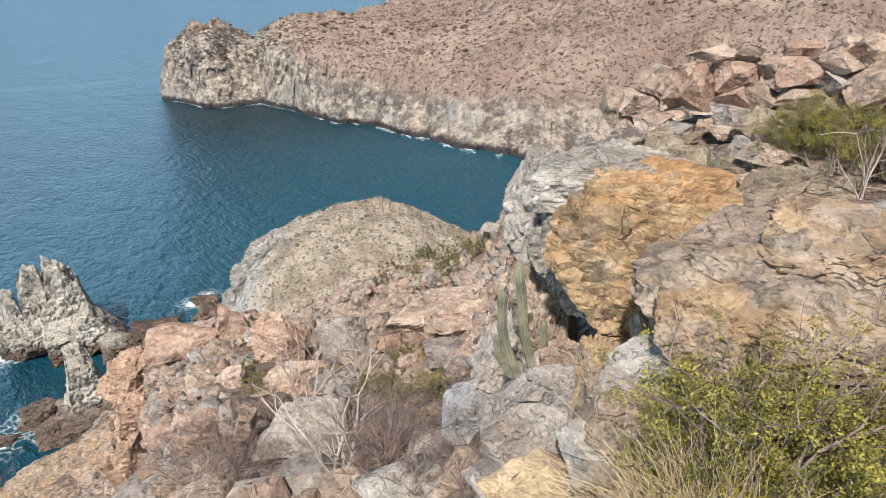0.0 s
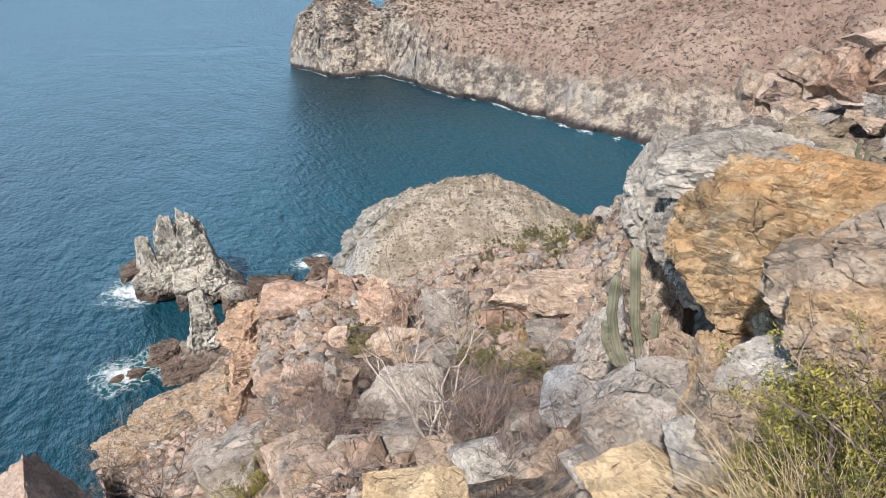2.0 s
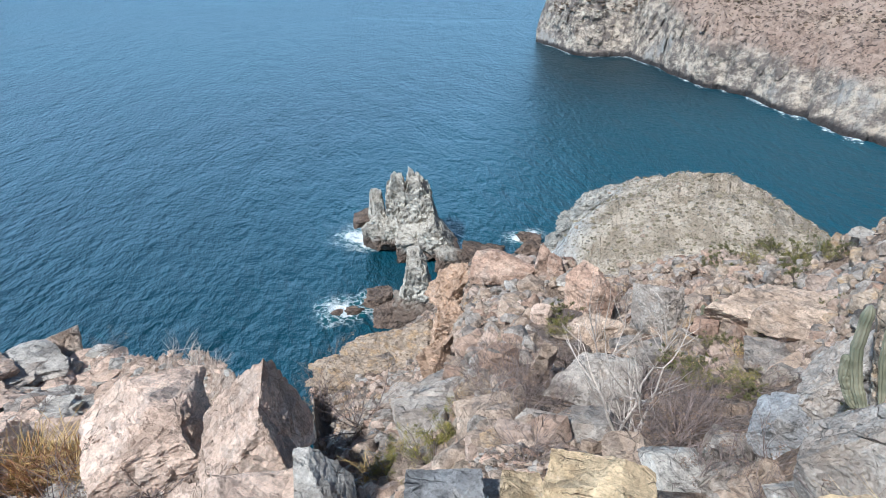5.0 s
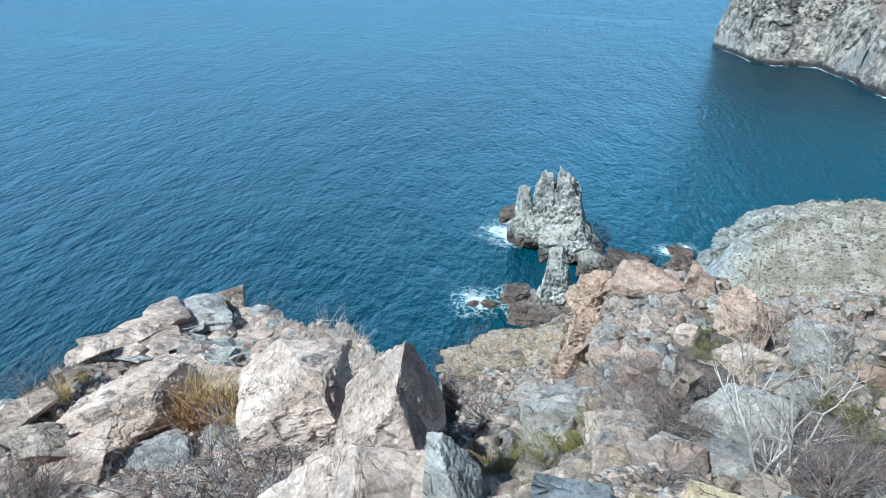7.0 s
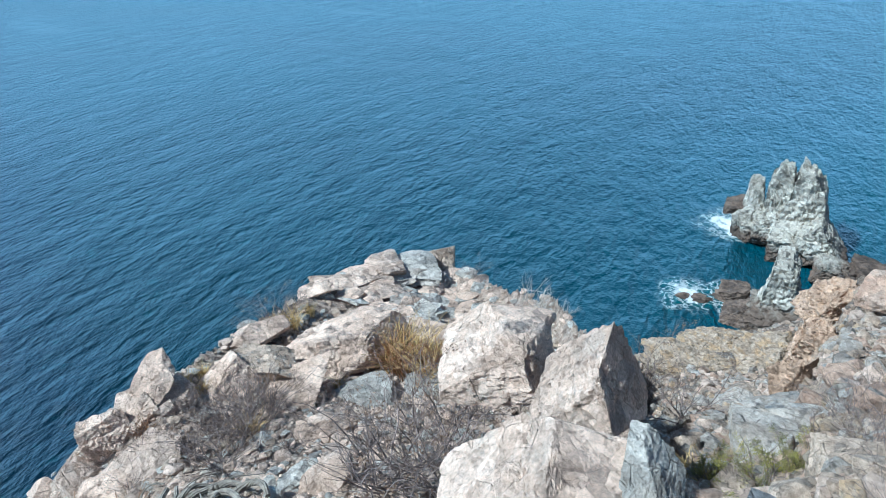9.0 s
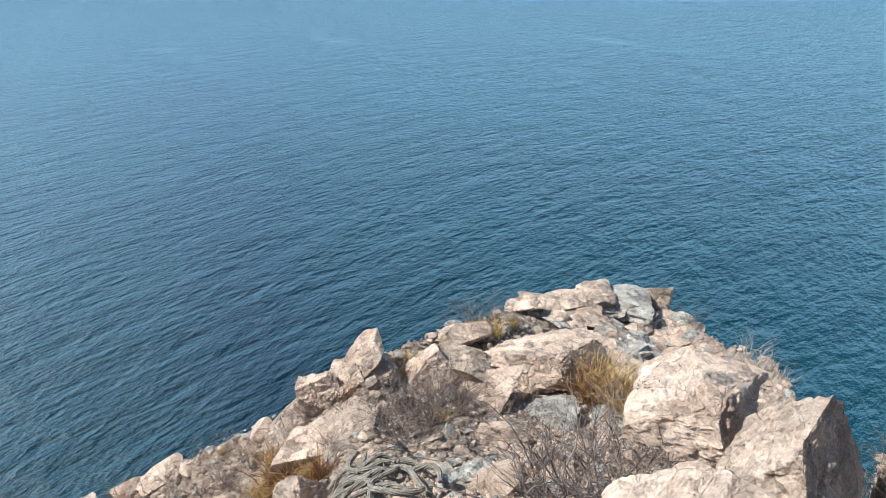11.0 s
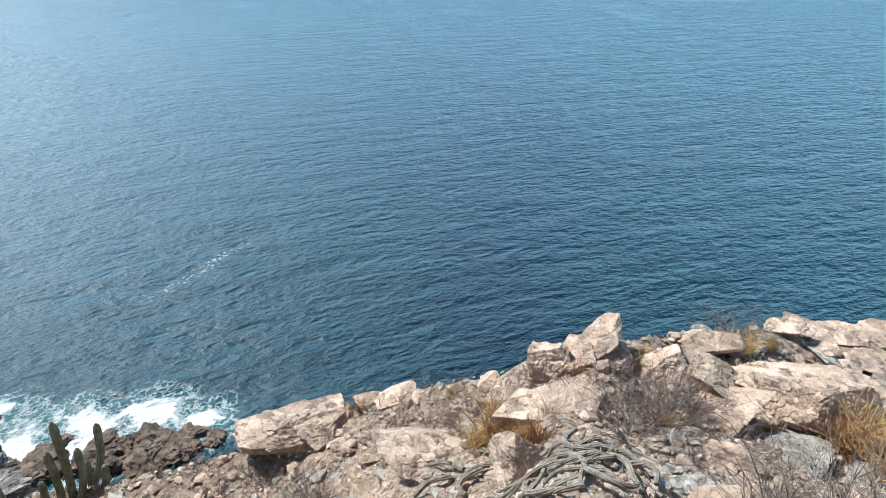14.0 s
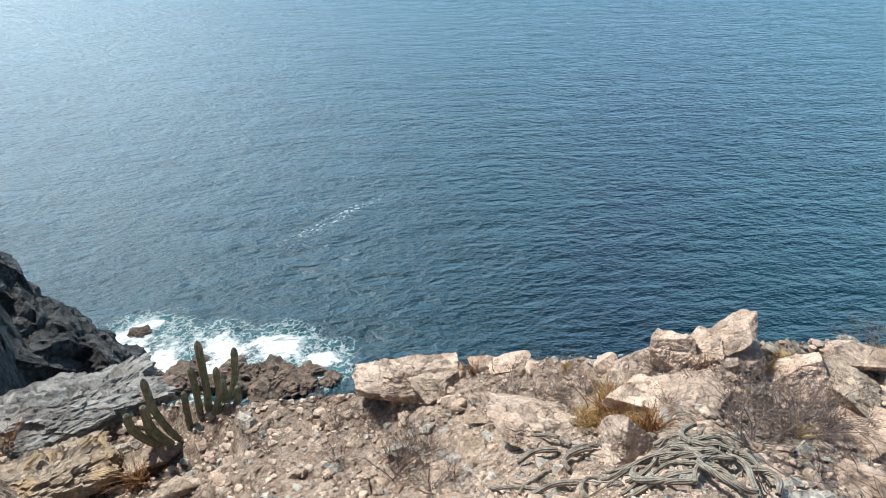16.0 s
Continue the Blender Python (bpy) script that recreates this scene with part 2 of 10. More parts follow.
def fbm(p, octaves=4, seed=0, ridged=False):
    total, amp = np.zeros(len(p)), 1.0
    for k in range(octaves):
        n = value_noise(p * 2.03**k + 17.3 * k, seed + k)
        total += amp * ((1 - 2 * np.abs(n)) if ridged else n)
        amp *= 0.5
    return total


def blocks(x, y, size, seed):
    """Broken blocks of about that size: each cell has its own height and tilt. Returns the height in cell sizes."""
    u, v = x / size, y / size
    iu, iv = np.floor(u).astype(np.int64), np.floor(v).astype(np.int64)
    near, best, second = np.zeros(len(x)), np.full(len(x), 9.0), np.full(len(x), 9.0)
    for du in (-1, 0, 1):
        for dv in (-1, 0, 1):
            cu, cv = iu + du, iv + dv
            fu, fv = cu + lattice(cu, cv, 1, seed), cv + lattice(cu, cv, 2, seed)
            a, b = u - fu, v - fv
            d = np.hypot(a, b)
            h = lattice(cu, cv, 3, seed) - 0.5 + 1.1 * (lattice(cu, cv, 4, seed) - 0.5) * a + 1.1 * (lattice(cu, cv, 5, seed) - 0.5) * b
            closer = d < best
            second = np.where(closer, best, np.minimum(second, d))
            near, best = np.where(closer, h, near), np.where(closer, d, best)
    return near - 0.35 * np.exp(-(((second - best) / 0.07) ** 2))


def step(a, b, v):
    u = np.clip((v - a) / (b - a), 0, 1)
    return u * u * (3 - 2 * u)


# The hillside under the viewpoint: bearing to the left of north, shoulder's distance and height, distance of the shore.
BEARING = (-60, -36, -20, -12, -4, 3, 10, 16, 21, 26, 30, 33.5, 37, 42, 45.5, 48, 55, 61, 67, 78, 88, 97, 101.5)
SHOULDER = (14, 13, 13, 12, 13, 25, 30, 27, 33, 40, 42, 47, 50, 50, 44, 5.2, 7.5, 11, 12.8, 11.3, 9.2, 7.6, 7.7)
TOP = (40, 37.9, 37.3, 36.6, 35.0, 29.0, 26.6, 26.0, 23.4, 20.4, 18.8, 11.5, 8.0, 6.5, 7.2, 35.2, 34.85, 33.55, 33.0, 33.6, 34.35, 34.85, 34.65)
SHORE = (70, 70, 75, 78, 80, 70, 62, 60, 62, 62, 58, 56, 56, 53, 47, 40, 37, 34, 33, 30, 28, 27, 27)
BEARING2 = (108, 120, 133, 147, 154, 164, 180, 240, 300)
SHOULDER2 = (7.9, 8.4, 8.7, 9.4, 11.5, 13.5, 20, 30, 20)
TOP2 = (33.9, 33.2, 32.5, 32.2, 31.0, 30.3, 32, 45, 44)
SHORE2 = (28, 30, 44, 51, 50, 60, 90, 200, 120)
RIM = np.array([BEARING + BEARING2, SHOULDER + SHOULDER2, TOP + TOP2, SHORE + SHORE2], float)


def hillside(x, y):
    """Height of the bare slope, before its broken surface."""
    r, az = np.hypot(x, y), np.degrees(np.arctan2(-x, y))
    az = np.where(az < -60, az + 360, az)
    re, ze, rs = (np.interp(az, RIM[0], RIM[k], period=360) for k in (1, 2, 3))
    u = r / re
    k = 0.15 + 0.95 * step(45, 50, az) * (1 - step(165, 200, az))
    top = 38.4 + (ze - 38.4) * (np.minimum(u, 1) + k * np.minimum(u, 1) * (1 - np.minimum(u, 1)))
    v = np.clip((r - re) / (rs - re), 0, 1.3)
    z = np.where(u < 1, top, ze - (ze + 2.5) * v**0.85)
    # the bare knoll beyond the rubble
    dx, dy = x + 10.5, y - 67
    across = np.where(dx < 0, np.abs(dx / 19) ** 2.3, np.abs(dx / 34) ** 1.3 + step(10, 24, dx))
    knoll = 16.6 * (1 - np.minimum(across + np.abs(dy / np.where(dy < 0, 26, 19)) ** 2.3, 2))
    z = np.maximum(z, knoll)
    # the shaded cliff across the inlet
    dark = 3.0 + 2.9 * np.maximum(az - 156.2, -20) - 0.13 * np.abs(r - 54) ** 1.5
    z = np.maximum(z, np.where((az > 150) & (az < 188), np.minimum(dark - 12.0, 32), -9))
    return z


def ground_height(x, y, fine=None):
    """Height of the ground with its blocks and ledges. fine: spacing of the sheet, below which detail is left out."""
    x, y = np.atleast_1d(np.asarray(x, float)), np.atleast_1d(np.asarray(y, float))
    r = np.hypot(x, y)
    fine = np.maximum(0.0028 * r, 0.008) if fine is None else fine
    z = hillside(x, y)
    az = np.degrees(np.arctan2(-x, y))
    rough = 0.25 + 0.75 * step(1.5, 6, r)
    calm = 1 - 0.55 * step(75, 100, az) * step(16, 9, r)
    bare = np.exp(-(((x + 10) / 15) ** 2 + ((y - 69) / 15) ** 2) * 1.2)
    p = np.stack([x, y, z], 1)
    z = z + rough * (0.05 * np.minimum(r, 30)) * 0.35 * fbm(p / 6.0, 3, 3)
    wob = 0.25 * fbm(p / 1.3, 2, 8)
    for size, amp, seed in ((5.5, 0.10, 11), (2.2, 0.11, 12), (0.9, 0.12, 13), (0.38, 0.14, 14), (0.16, 0.14, 15)):
        fade = step(0.8, 3.0, size / fine) * step(size * 0.9, size * 3.5, r) * (1 - 0.75 * bare)
        z = z + calm * fade * amp * size * blocks(x + wob * size, y - wob * size, size, seed) * (0.35 + 0.65 * step(-0.5, 0.5, fbm(p / (size * 5), 2, seed + 40)))
    crag = step(-30, -42, y) * step(1, 6, z)
    z = z + crag * (1.5 * fbm(p / 7.0, 4, 51, True) + 0.9 * blocks(x, y, 3.2, 52) + 0.5 * blocks(x, y, 1.3, 53))
    z = z + bare * step(3, 8, z) * (0.7 * fbm(p / 7.0, 4, 54) + 0.45 * fbm(p / 2.4, 3, 57, True) + 0.35 * blocks(x, y, 2.2, 55)) + step(-17, -22, x) * step(48, 55, y) * step(1, 5, z) * (1.1 * fbm(p / [5, 5, 9], 4, 56, True))
    z = z + 0.35 * fine * fbm(p / (fine[:, None] * 3 + 0.02), 2, 5)
    return z


def link_mesh(name, verts, faces, mat, parent=None, label="", smooth=False):
    me = bpy.data.meshes.new(name)
    me.from_pydata(verts, [], faces)
    me.update()
    if mat:
        me.materials.append(mat)
    if smooth:
        me.polygons.foreach_set("use_smooth", [True] * len(me.polygons))
    ob = new(name, me)
    if parent:
        ob.parent = parent
    if label:
        ob["label"] = label
    return ob


def sheet(name, X, Y, Z, mat, wrap=False, smooth=False):
    n, m = X.shape
    idx = np.arange(n * m).reshape(n, m)
    if wrap:
        idx = np.vstack([idx, idx[:1]])
    f = np.stack([idx[:-1, :-1], idx[1:, :-1], idx[1:, 1:], idx[:-1, 1:]], -1).reshape(-1, 4)
    return link_mesh(name, np.stack([X, Y, Z], -1).reshape(-1, 3).tolist(), f.tolist(), mat, smooth=smooth)


def land_material():
    """Broken hillside: pale rubble, brown soil between, grey ledges, bleached knoll, black wet foot by the sea."""
    m, nt, b = material("hillside_rubble", 0.95)
    geo = nt.nodes.new("ShaderNodeNewGeometry")
    pos = geo.outputs["Position"]

    def noise_at(s, detail=5.0, rough=0.6, stretch=None):
        src = pos
        if stretch:
            v = nt.nodes.new("ShaderNodeVectorMath")
            v.operation = "MULTIPLY"
            v.inputs[1].default_value = stretch
            nt.links.new(pos, v.inputs[0])
            src = v.outputs[0]
        n = node(nt, "ShaderNodeTexNoise", Scale=s, Detail=detail, Roughness=rough)
        nt.links.new(src, n.inputs["Vector"])
        return n.outputs["Fac"]

    stone = mixed(nt, ramp(nt, noise_at(0.25), 0.4, 0.6), (0.44, 0.32, 0.235), (0.42, 0.35, 0.28))
    stone = mixed(nt, ramp(nt, noise_at(1.1, 6), 0.55, 0.7), stone, (0.32, 0.30, 0.28))
    stone = mixed(nt, math_node(nt, "MULTIPLY", ramp(nt, noise_at(0.5, 4, 0.6), 0.56, 0.68), 0.6), stone, (0.43, 0.26, 0.13))
    soil = mixed(nt, ramp(nt, noise_at(14.0, 6), 0.4, 0.62), (0.15, 0.105, 0.075), (0.27, 0.195, 0.14))

    # crumbled stone in earth: pale crumbs at two sizes
    crumbs = math_node(nt, "MAXIMUM", ramp(nt, noise_at(7.0, 9, 0.8), 0.51, 0.57), ramp(nt, noise_at(24.0, 7, 0.8), 0.52, 0.58))
    gravel = mixed(nt, math_node(nt, "MULTIPLY", crumbs, 0.75), soil, stone)
    gravel = mixed(nt, math_node(nt, "MULTIPLY", ramp(nt, noise_at(0.6, 5, 0.65), 0.46, 0.62), 0.6), gravel, soil)
    c = mixed(nt, math_node(nt, "MULTIPLY", ramp(nt, noise_at(0.8, 8, 0.75), 0.56, 0.64), 0.7), gravel, stone)
    heights = math_node(nt, "MULTIPLY", crumbs, 0.3)
    # the spur is paler: pinkish grit and bleached chips
    sep = nt.nodes.new("ShaderNodeSeparateXYZ")
    nt.links.new(pos, sep.inputs[0])
    spur = math_node(nt, "MULTIPLY", ramp(nt, sep.outputs["X"], -2.2, -4.2), math_node(nt, "MULTIPLY", ramp(nt, math_node(nt, "ADD", sep.outputs["Y"], math_node(nt, "MULTIPLY", sep.outputs["X"], 0.75)), 1.5, -0.5), ramp(nt, sep.outputs["Y"], -9.0, -5.0)))
    grit = mixed(nt, ramp(nt, noise_at(9.0, 8, 0.75), 0.42, 0.6), (0.34, 0.24, 0.18), (0.59, 0.465, 0.37))
    c = mixed(nt, math_node(nt, "MULTIPLY", spur, 0.8), c, grit)
    grain = mixed(nt, ramp(nt, noise_at(22.0, 8, 0.75), 0.3, 0.7), (0.55, 0.53, 0.5), (1.2, 1.2, 1.2))
    mul = nt.nodes.new("ShaderNodeMix")
    mul.data_type, mul.blend_type = "RGBA", "MULTIPLY"
    mul.inputs[0].default_value = 0.8
    nt.links.new(c, mul.inputs[6])
    nt.links.new(grain, mul.inputs[7])
    c = mul.outputs[2]
    # bleached knoll and its grey seaward face
    far = ramp(nt, sep.outputs["Y"], 42.0, 52.0)
    pale = mixed(nt, ramp(nt, noise_at(0.35, 8, 0.7), 0.42, 0.6), (0.43, 0.35, 0.255), (0.68, 0.58, 0.455))
    flank = mixed(nt, ramp(nt, noise_at(0.8, 8, 0.7, (1, 1, 0.35)), 0.4, 0.6), (0.40, 0.40, 0.38), (0.70, 0.67, 0.615))
    pale = mixed(nt, ramp(nt, math_node(nt, "ADD", sep.outputs["X"], math_node(nt, "MULTIPLY", noise_at(0.2), 10.0)), -18.0, -13.0), flank, pale)
    pale = mixed(nt, ramp(nt, noise_at(2.6, 9, 0.8), 0.54, 0.62), pale, (0.24, 0.20, 0.14))
    c = mixed(nt, far, c, pale)
    # the cliff to the south, its backlit shade put into the colour, and the wave-washed foot
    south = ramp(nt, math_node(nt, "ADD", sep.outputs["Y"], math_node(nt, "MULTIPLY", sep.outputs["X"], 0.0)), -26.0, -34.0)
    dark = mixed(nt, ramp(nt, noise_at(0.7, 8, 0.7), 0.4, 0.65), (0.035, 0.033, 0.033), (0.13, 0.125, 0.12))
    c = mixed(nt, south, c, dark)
    foot = math_node(nt, "ADD", sep.outputs["Z"], math_node(nt, "MULTIPLY", noise_at(0.5, 5), -2.5))
    c = mixed(nt, ramp(nt, foot, 1.6, -0.2), c, (0.05, 0.042, 0.038))
    nt.links.new(c, b.inputs["Base Color"])
    h = math_node(nt, "ADD", math_node(nt, "MULTIPLY", noise_at(5.0, 10, 0.7), 0.6), heights)
    bp = node(nt, "ShaderNodeBump", Strength=0.7, Distance=0.06)
    nt.links.new(h, bp.inputs["Height"])
    far_bump = node(nt, "ShaderNodeBump", Strength=0.8, Distance=0.8)
    nt.links.new(math_node(nt, "MULTIPLY", noise_at(0.9, 9, 0.7), ramp(nt, math_node(nt, "ABSOLUTE", sep.outputs["Y"], 0.0), 24.0, 45.0)), far_bump.inputs["Height"])
    nt.links.new(facets(nt, pos, 0.11, 0.5, facets(nt, pos, 0.45, 0.4, bp.outputs[0])), far_bump.inputs["Normal"])
    nt.links.new(far_bump.outputs[0], b.inputs["Normal"])
    return m


LAND = land_material()
az = np.radians(np.concatenate([np.arange(-45, 171, 0.16), np.arange(171, 315, 2.0)]))
rr = 0.35 * (125 / 0.35) ** (np.linspace(0, 1, 420))
AZ, RR = np.meshgrid(az, rr, indexing="ij")
GX, GY = -np.sin(AZ) * RR, np.cos(AZ) * RR
GZ = ground_height(GX.ravel(), GY.ravel()).reshape(GX.shape)
hill = sheet("hillside", GX, GY, GZ, LAND, wrap=True)
tagged(hill, "steep rubble-strewn coastal hillside of pale broken rock", "hillside", kind="structure")
cap_n = len(az)
patch = link_mesh("viewpoint_ground", [(float(a), float(b), float(c)) for a, b, c in zip(GX[:, 0], GY[:, 0], GZ[:, 0])] + [(0, 0, 38.35)],
                  [(i, (i + 1) % cap_n, cap_n) for i in range(cap_n)], LAND)
tagged(patch, "bare stony ground at the viewpoint", "ground", kind="structure")

# ---- sea ----
FOAM = (  # centre and reach of the broken water round rocks
    (-57.0, 67.2, 4.4), (-54, 65.5, 2.6), (-46, 49.5, 3.4), (-43.5, 53.0, 3.2), (-41.0, 51.0, 1.6), (-39.5, 70, 1.8), (-37, 68, 1.5), (-37, 78, 2.4), (-36, 80.5, 2.0),
    (-27, -55, 6.0), (-31, -48, 5.0), (-34, -42.5, 5.0), (-35, -37.5, 3.8), (-25, -50, 8.0), (-30, -57, 3.0), (-28, -46, 6.5))


def sea_material():
    m, nt, b = material("sea_water", 0.07)
    geo = nt.nodes.new("ShaderNodeNewGeometry")
    pos = geo.outputs["Position"]

    def noise_at(s, detail=3.0, rough=0.5, stretch=(1, 1, 1), turn=0.0):
        v = node(nt, "ShaderNodeMapping")
        v.vector_type = "TEXTURE"
        v.inputs["Rotation"].default_value = (0, 0, radians(turn))
        v.inputs["Scale"].default_value = stretch
        nt.links.new(pos, v.inputs["Vector"])
        n = node(nt, "ShaderNodeTexNoise", Scale=s, Detail=detail, Roughness=rough)
        nt.links.new(v.outputs[0], n.inputs["Vector"])
        return n.outputs["Fac"]

    # reach of the foam
    total = None
    for x, y, reach in FOAM:
        d = nt.nodes.new("ShaderNodeVectorMath")
        d.operation = "DISTANCE"
        nt.links.new(pos, d.inputs[0])
        d.inputs[1].default_value = (x, y, 0)
        w = nt.nodes.new("ShaderNodeMapRange")
        w.inputs[1].default_value, w.inputs[2].default_value, w.inputs[3].default_value, w.inputs[4].default_value = 0, reach * 1.35, 1.0, 0.0
        nt.links.new(d.outputs["Value"], w.inputs[0])
        total = w.outputs[0] if total is None else math_node(nt, "MAXIMUM", total, w.outputs[0])
    veins = math_node(nt, "ABSOLUTE", math_node(nt, "SUBTRACT", noise_at(0.9, 6, 0.6), 0.5), 0.0)
    lace = ramp(nt, veins, 0.055, 0.0)
    churn = math_node(nt, "ADD", math_node(nt, "MULTIPLY", total, 1.25), math_node(nt, "MULTIPLY", math_node(nt, "SUBTRACT", noise_at(0.30, 9, 0.72), 0.5), 2.6))
    solid = ramp(nt, churn, 0.70, 0.98)
    web = math_node(nt, "MULTIPLY", lace, ramp(nt, churn, 0.1, 0.6))
    white = math_node(nt, "MULTIPLY", math_node(nt, "MAXIMUM", solid, math_node(nt, "MULTIPLY", web, 0.8)), ramp(nt, total, 0.0, 0.2))
    # a broken streak of drifting foam
    drift = node(nt, "ShaderNodeMapping")
    drift.vector_type = "TEXTURE"
    drift.inputs["Location"].default_value, drift.inputs["Rotation"].default_value, drift.inputs["Scale"].default_value = (-59.5, -57.2, 0), (0, 0, radians(-5)), (12, 1.4, 1)
    nt.links.new(pos, drift.inputs["Vector"])
    away = nt.nodes.new("ShaderNodeVectorMath")
    away.operation = "LENGTH"
    nt.links.new(drift.outputs[0], away.inputs[0])
    fleck = math_node(nt, "MULTIPLY", ramp(nt, away.outputs["Value"], 1.1, 0.2), ramp(nt, noise_at(1.4, 6, 0.7), 0.52, 0.6))
    white = math_node(nt, "MAXIMUM", white, math_node(nt, "MULTIPLY", fleck, 0.8))
    deep = mixed(nt, ramp(nt, noise_at(0.012, 4), 0.35, 0.65), (0.0001, 0.020, 0.032), (0.0002, 0.028, 0.042))
    cove = nt.nodes.new("ShaderNodeVectorMath")
    cove.operation = "DISTANCE"
    nt.links.new(pos, cove.inputs[0])
    cove.inputs[1].default_value = (8, 118, 0)
    deep = mixed(nt, ramp(nt, math_node(nt, "ADD", cove.outputs["Value"], math_node(nt, "MULTIPLY", noise_at(0.03, 4), 40.0)), 150.0, 50.0), deep, (0.014, 0.080, 0.115))
    # painted reflection of a clear gap in the cloud: a darker streak running out from the point
    flat = nt.nodes.new("ShaderNodeSeparateXYZ")
    nt.links.new(pos, flat.inputs[0])
    out = math_node(nt, "ADD", math_node(nt, "MULTIPLY", flat.outputs["X"], -0.961), math_node(nt, "MULTIPLY", flat.outputs["Y"], -0.276))
    aside = math_node(nt, "ADD", math_node(nt, "MULTIPLY", flat.outputs["X"], -0.276), math_node(nt, "MULTIPLY", flat.outputs["Y"], 0.961))
    turned = math_node(nt, "ADD", math_node(nt, "DIVIDE", aside, math_node(nt, "MAXIMUM", out, 5.0)), math_node(nt, "MULTIPLY", math_node(nt, "SUBTRACT", noise_at(0.03, 4), 0.5), 0.12))
    sky_gap = ramp(nt, math_node(nt, "ABSOLUTE", turned, 0.0), 0.22, 0.0)
    deep = mixed(nt, math_node(nt, "MULTIPLY", sky_gap, 0.7), deep, (0.0001, 0.011, 0.030))
    shoal = mixed(nt, ramp(nt, churn, 0.15, 1.0), deep, (0.012, 0.12, 0.13))
    c = mixed(nt, white, shoal, (0.80, 0.84, 0.84))
    nt.links.new(c, b.inputs["Base Color"])
    nt.links.new(math_node(nt, "ADD", math_node(nt, "MULTIPLY", white, 0.6), 0.31), b.inputs["Roughness"])
    b.inputs["IOR"].default_value = 1.33
    b.inputs["Specular IOR Level"].default_value = 0.65
    # crests run across the wind; slicks of calmer water lie between
    slick = ramp(nt, noise_at(0.020, 5, 0.6, (3.0, 1, 1), 20), 0.56, 0.70)
    swell = math_node(nt, "MULTIPLY", noise_at(0.16, 2, 0.5, (2.6, 1, 1), 130), 1.2)
    folds = math_node(nt, "ABSOLUTE", math_node(nt, "SUBTRACT", noise_at(0.36, 4, 0.55, (1.9, 1, 1), 128), 0.5), 0.0)
    chop = math_node(nt, "MULTIPLY", folds, -1.6)
    ripple = math_node(nt, "MULTIPLY", noise_at(1.3, 5, 0.62, (1.7, 1, 1), 140), 0.42)
    h = math_node(nt, "MULTIPLY", math_node(nt, "ADD", math_node(nt, "ADD", swell, chop), ripple), math_node(nt, "SUBTRACT", 1.0, math_node(nt, "MULTIPLY", slick, 0.55)))
    h = math_node(nt, "ADD", h, math_node(nt, "MULTIPLY", white, 0.15))
    bp = node(nt, "ShaderNodeBump", Strength=1.0, Distance=1.0)
    nt.links.new(h, bp.inputs["Height"])
    nt.links.new(bp.outputs[0], b.inputs["Normal"])
    return m


SEA = sea_material()
sa = np.radians(np.arange(0, 360, 2.0))
sr = np.concatenate([np.linspace(10, 120, 30), 120 * (4600 / 120) ** np.linspace(0.04, 1, 24)])
SA, SR = np.meshgrid(sa, sr, indexing="ij")
sea = sheet("sea", -np.sin(SA) * SR, np.cos(SA) * SR, 0 * SR, SEA, wrap=True, smooth=True)
tagged(sea, "deep blue rippled sea with white foam round the rocks", "sea", kind="structure")

# ---- far headland across the cove ----
H_BEAR = (24.6, 23.6, 21.5, 20, 18.2, 16.9, 15.5, 13.6, 8.6, 4.4, 0.7, -3, -6, -12, -25, -45, -70)
H_SHORE = (274, 266, 243, 241, 240, 240, 228, 212, 192, 173, 161, 152, 148, 148, 150, 150, 150)
H_REST = (276, 274, 262, 262, 265, 265, 265, 262, 275, 285, 300, 310, 320, 330, 340, 350, 350)
H_TOP = (4, 15.5, 23.5, 25.4, 21.0, 17.5, 22.0, 25.0, 24.0, 28.5, 33, 40, 46, 58, 78, 92, 95)
HEAD = np.array([H_BEAR, H_SHORE, H_REST, H_TOP], float)[:, ::-1]


def headland_height(az_deg, v):
    """Height at a share v of the way from the shore to the crest, and past it."""
    rs, rc, zc = (np.interp(az_deg, HEAD[0], HEAD[k]) for k in (1, 2, 3))
    rs = rs + 3.5 * fbm(np.stack([np.asarray(az_deg) * 0.55, 0 * az_deg, 0 * az_deg], 1), 4, 27)
    r = rs + v * (rc - rs)
    low = np.minimum(zc * 0.6, 5 + 9 * step(1, 16, az_deg))
    cliff = low * np.clip(v / np.maximum(10.0 / (rc - rs), 0.05), 0, 1) ** 0.7
    w = np.clip((v - 0.04) / 0.96, 0, 1)
    z = cliff + (zc - low) * np.where(w < 1, w * (1.45 - 0.45 * w), 1) - np.maximum(v - 1, 0) * 30 - 1.2 * (v < 0.001)
    x, y = -np.sin(np.radians(az_deg)) * r, np.cos(np.radians(az_deg)) * r
    return x, y, z


haz = np.linspace(-70, 24.6, 700)
hv = np.concatenate([[-0.02], np.linspace(0, 0.12, 40)[:-1], np.linspace(0.12, 1.0, 130), np.linspace(1.03, 1.5, 12)])
HA, HV = np.meshgrid(haz, hv, indexing="ij")
hx, hy, hz = headland_height(HA.ravel(), HV.ravel())
hp = np.stack([hx, hy, hz], 1)
face = step(0.001, 0.03, HV.ravel()) * (1 - 0.5 * step(0.15, 0.4, HV.ravel()))
tall = np.clip(hz / 6, 0, 1)
gully = fbm(hp * [1 / 26, 1 / 26, 0], 4, 21, True)
crag = fbm(hp * [1 / 7.0, 1 / 7.0, 1 / 6.0], 5, 23, True)
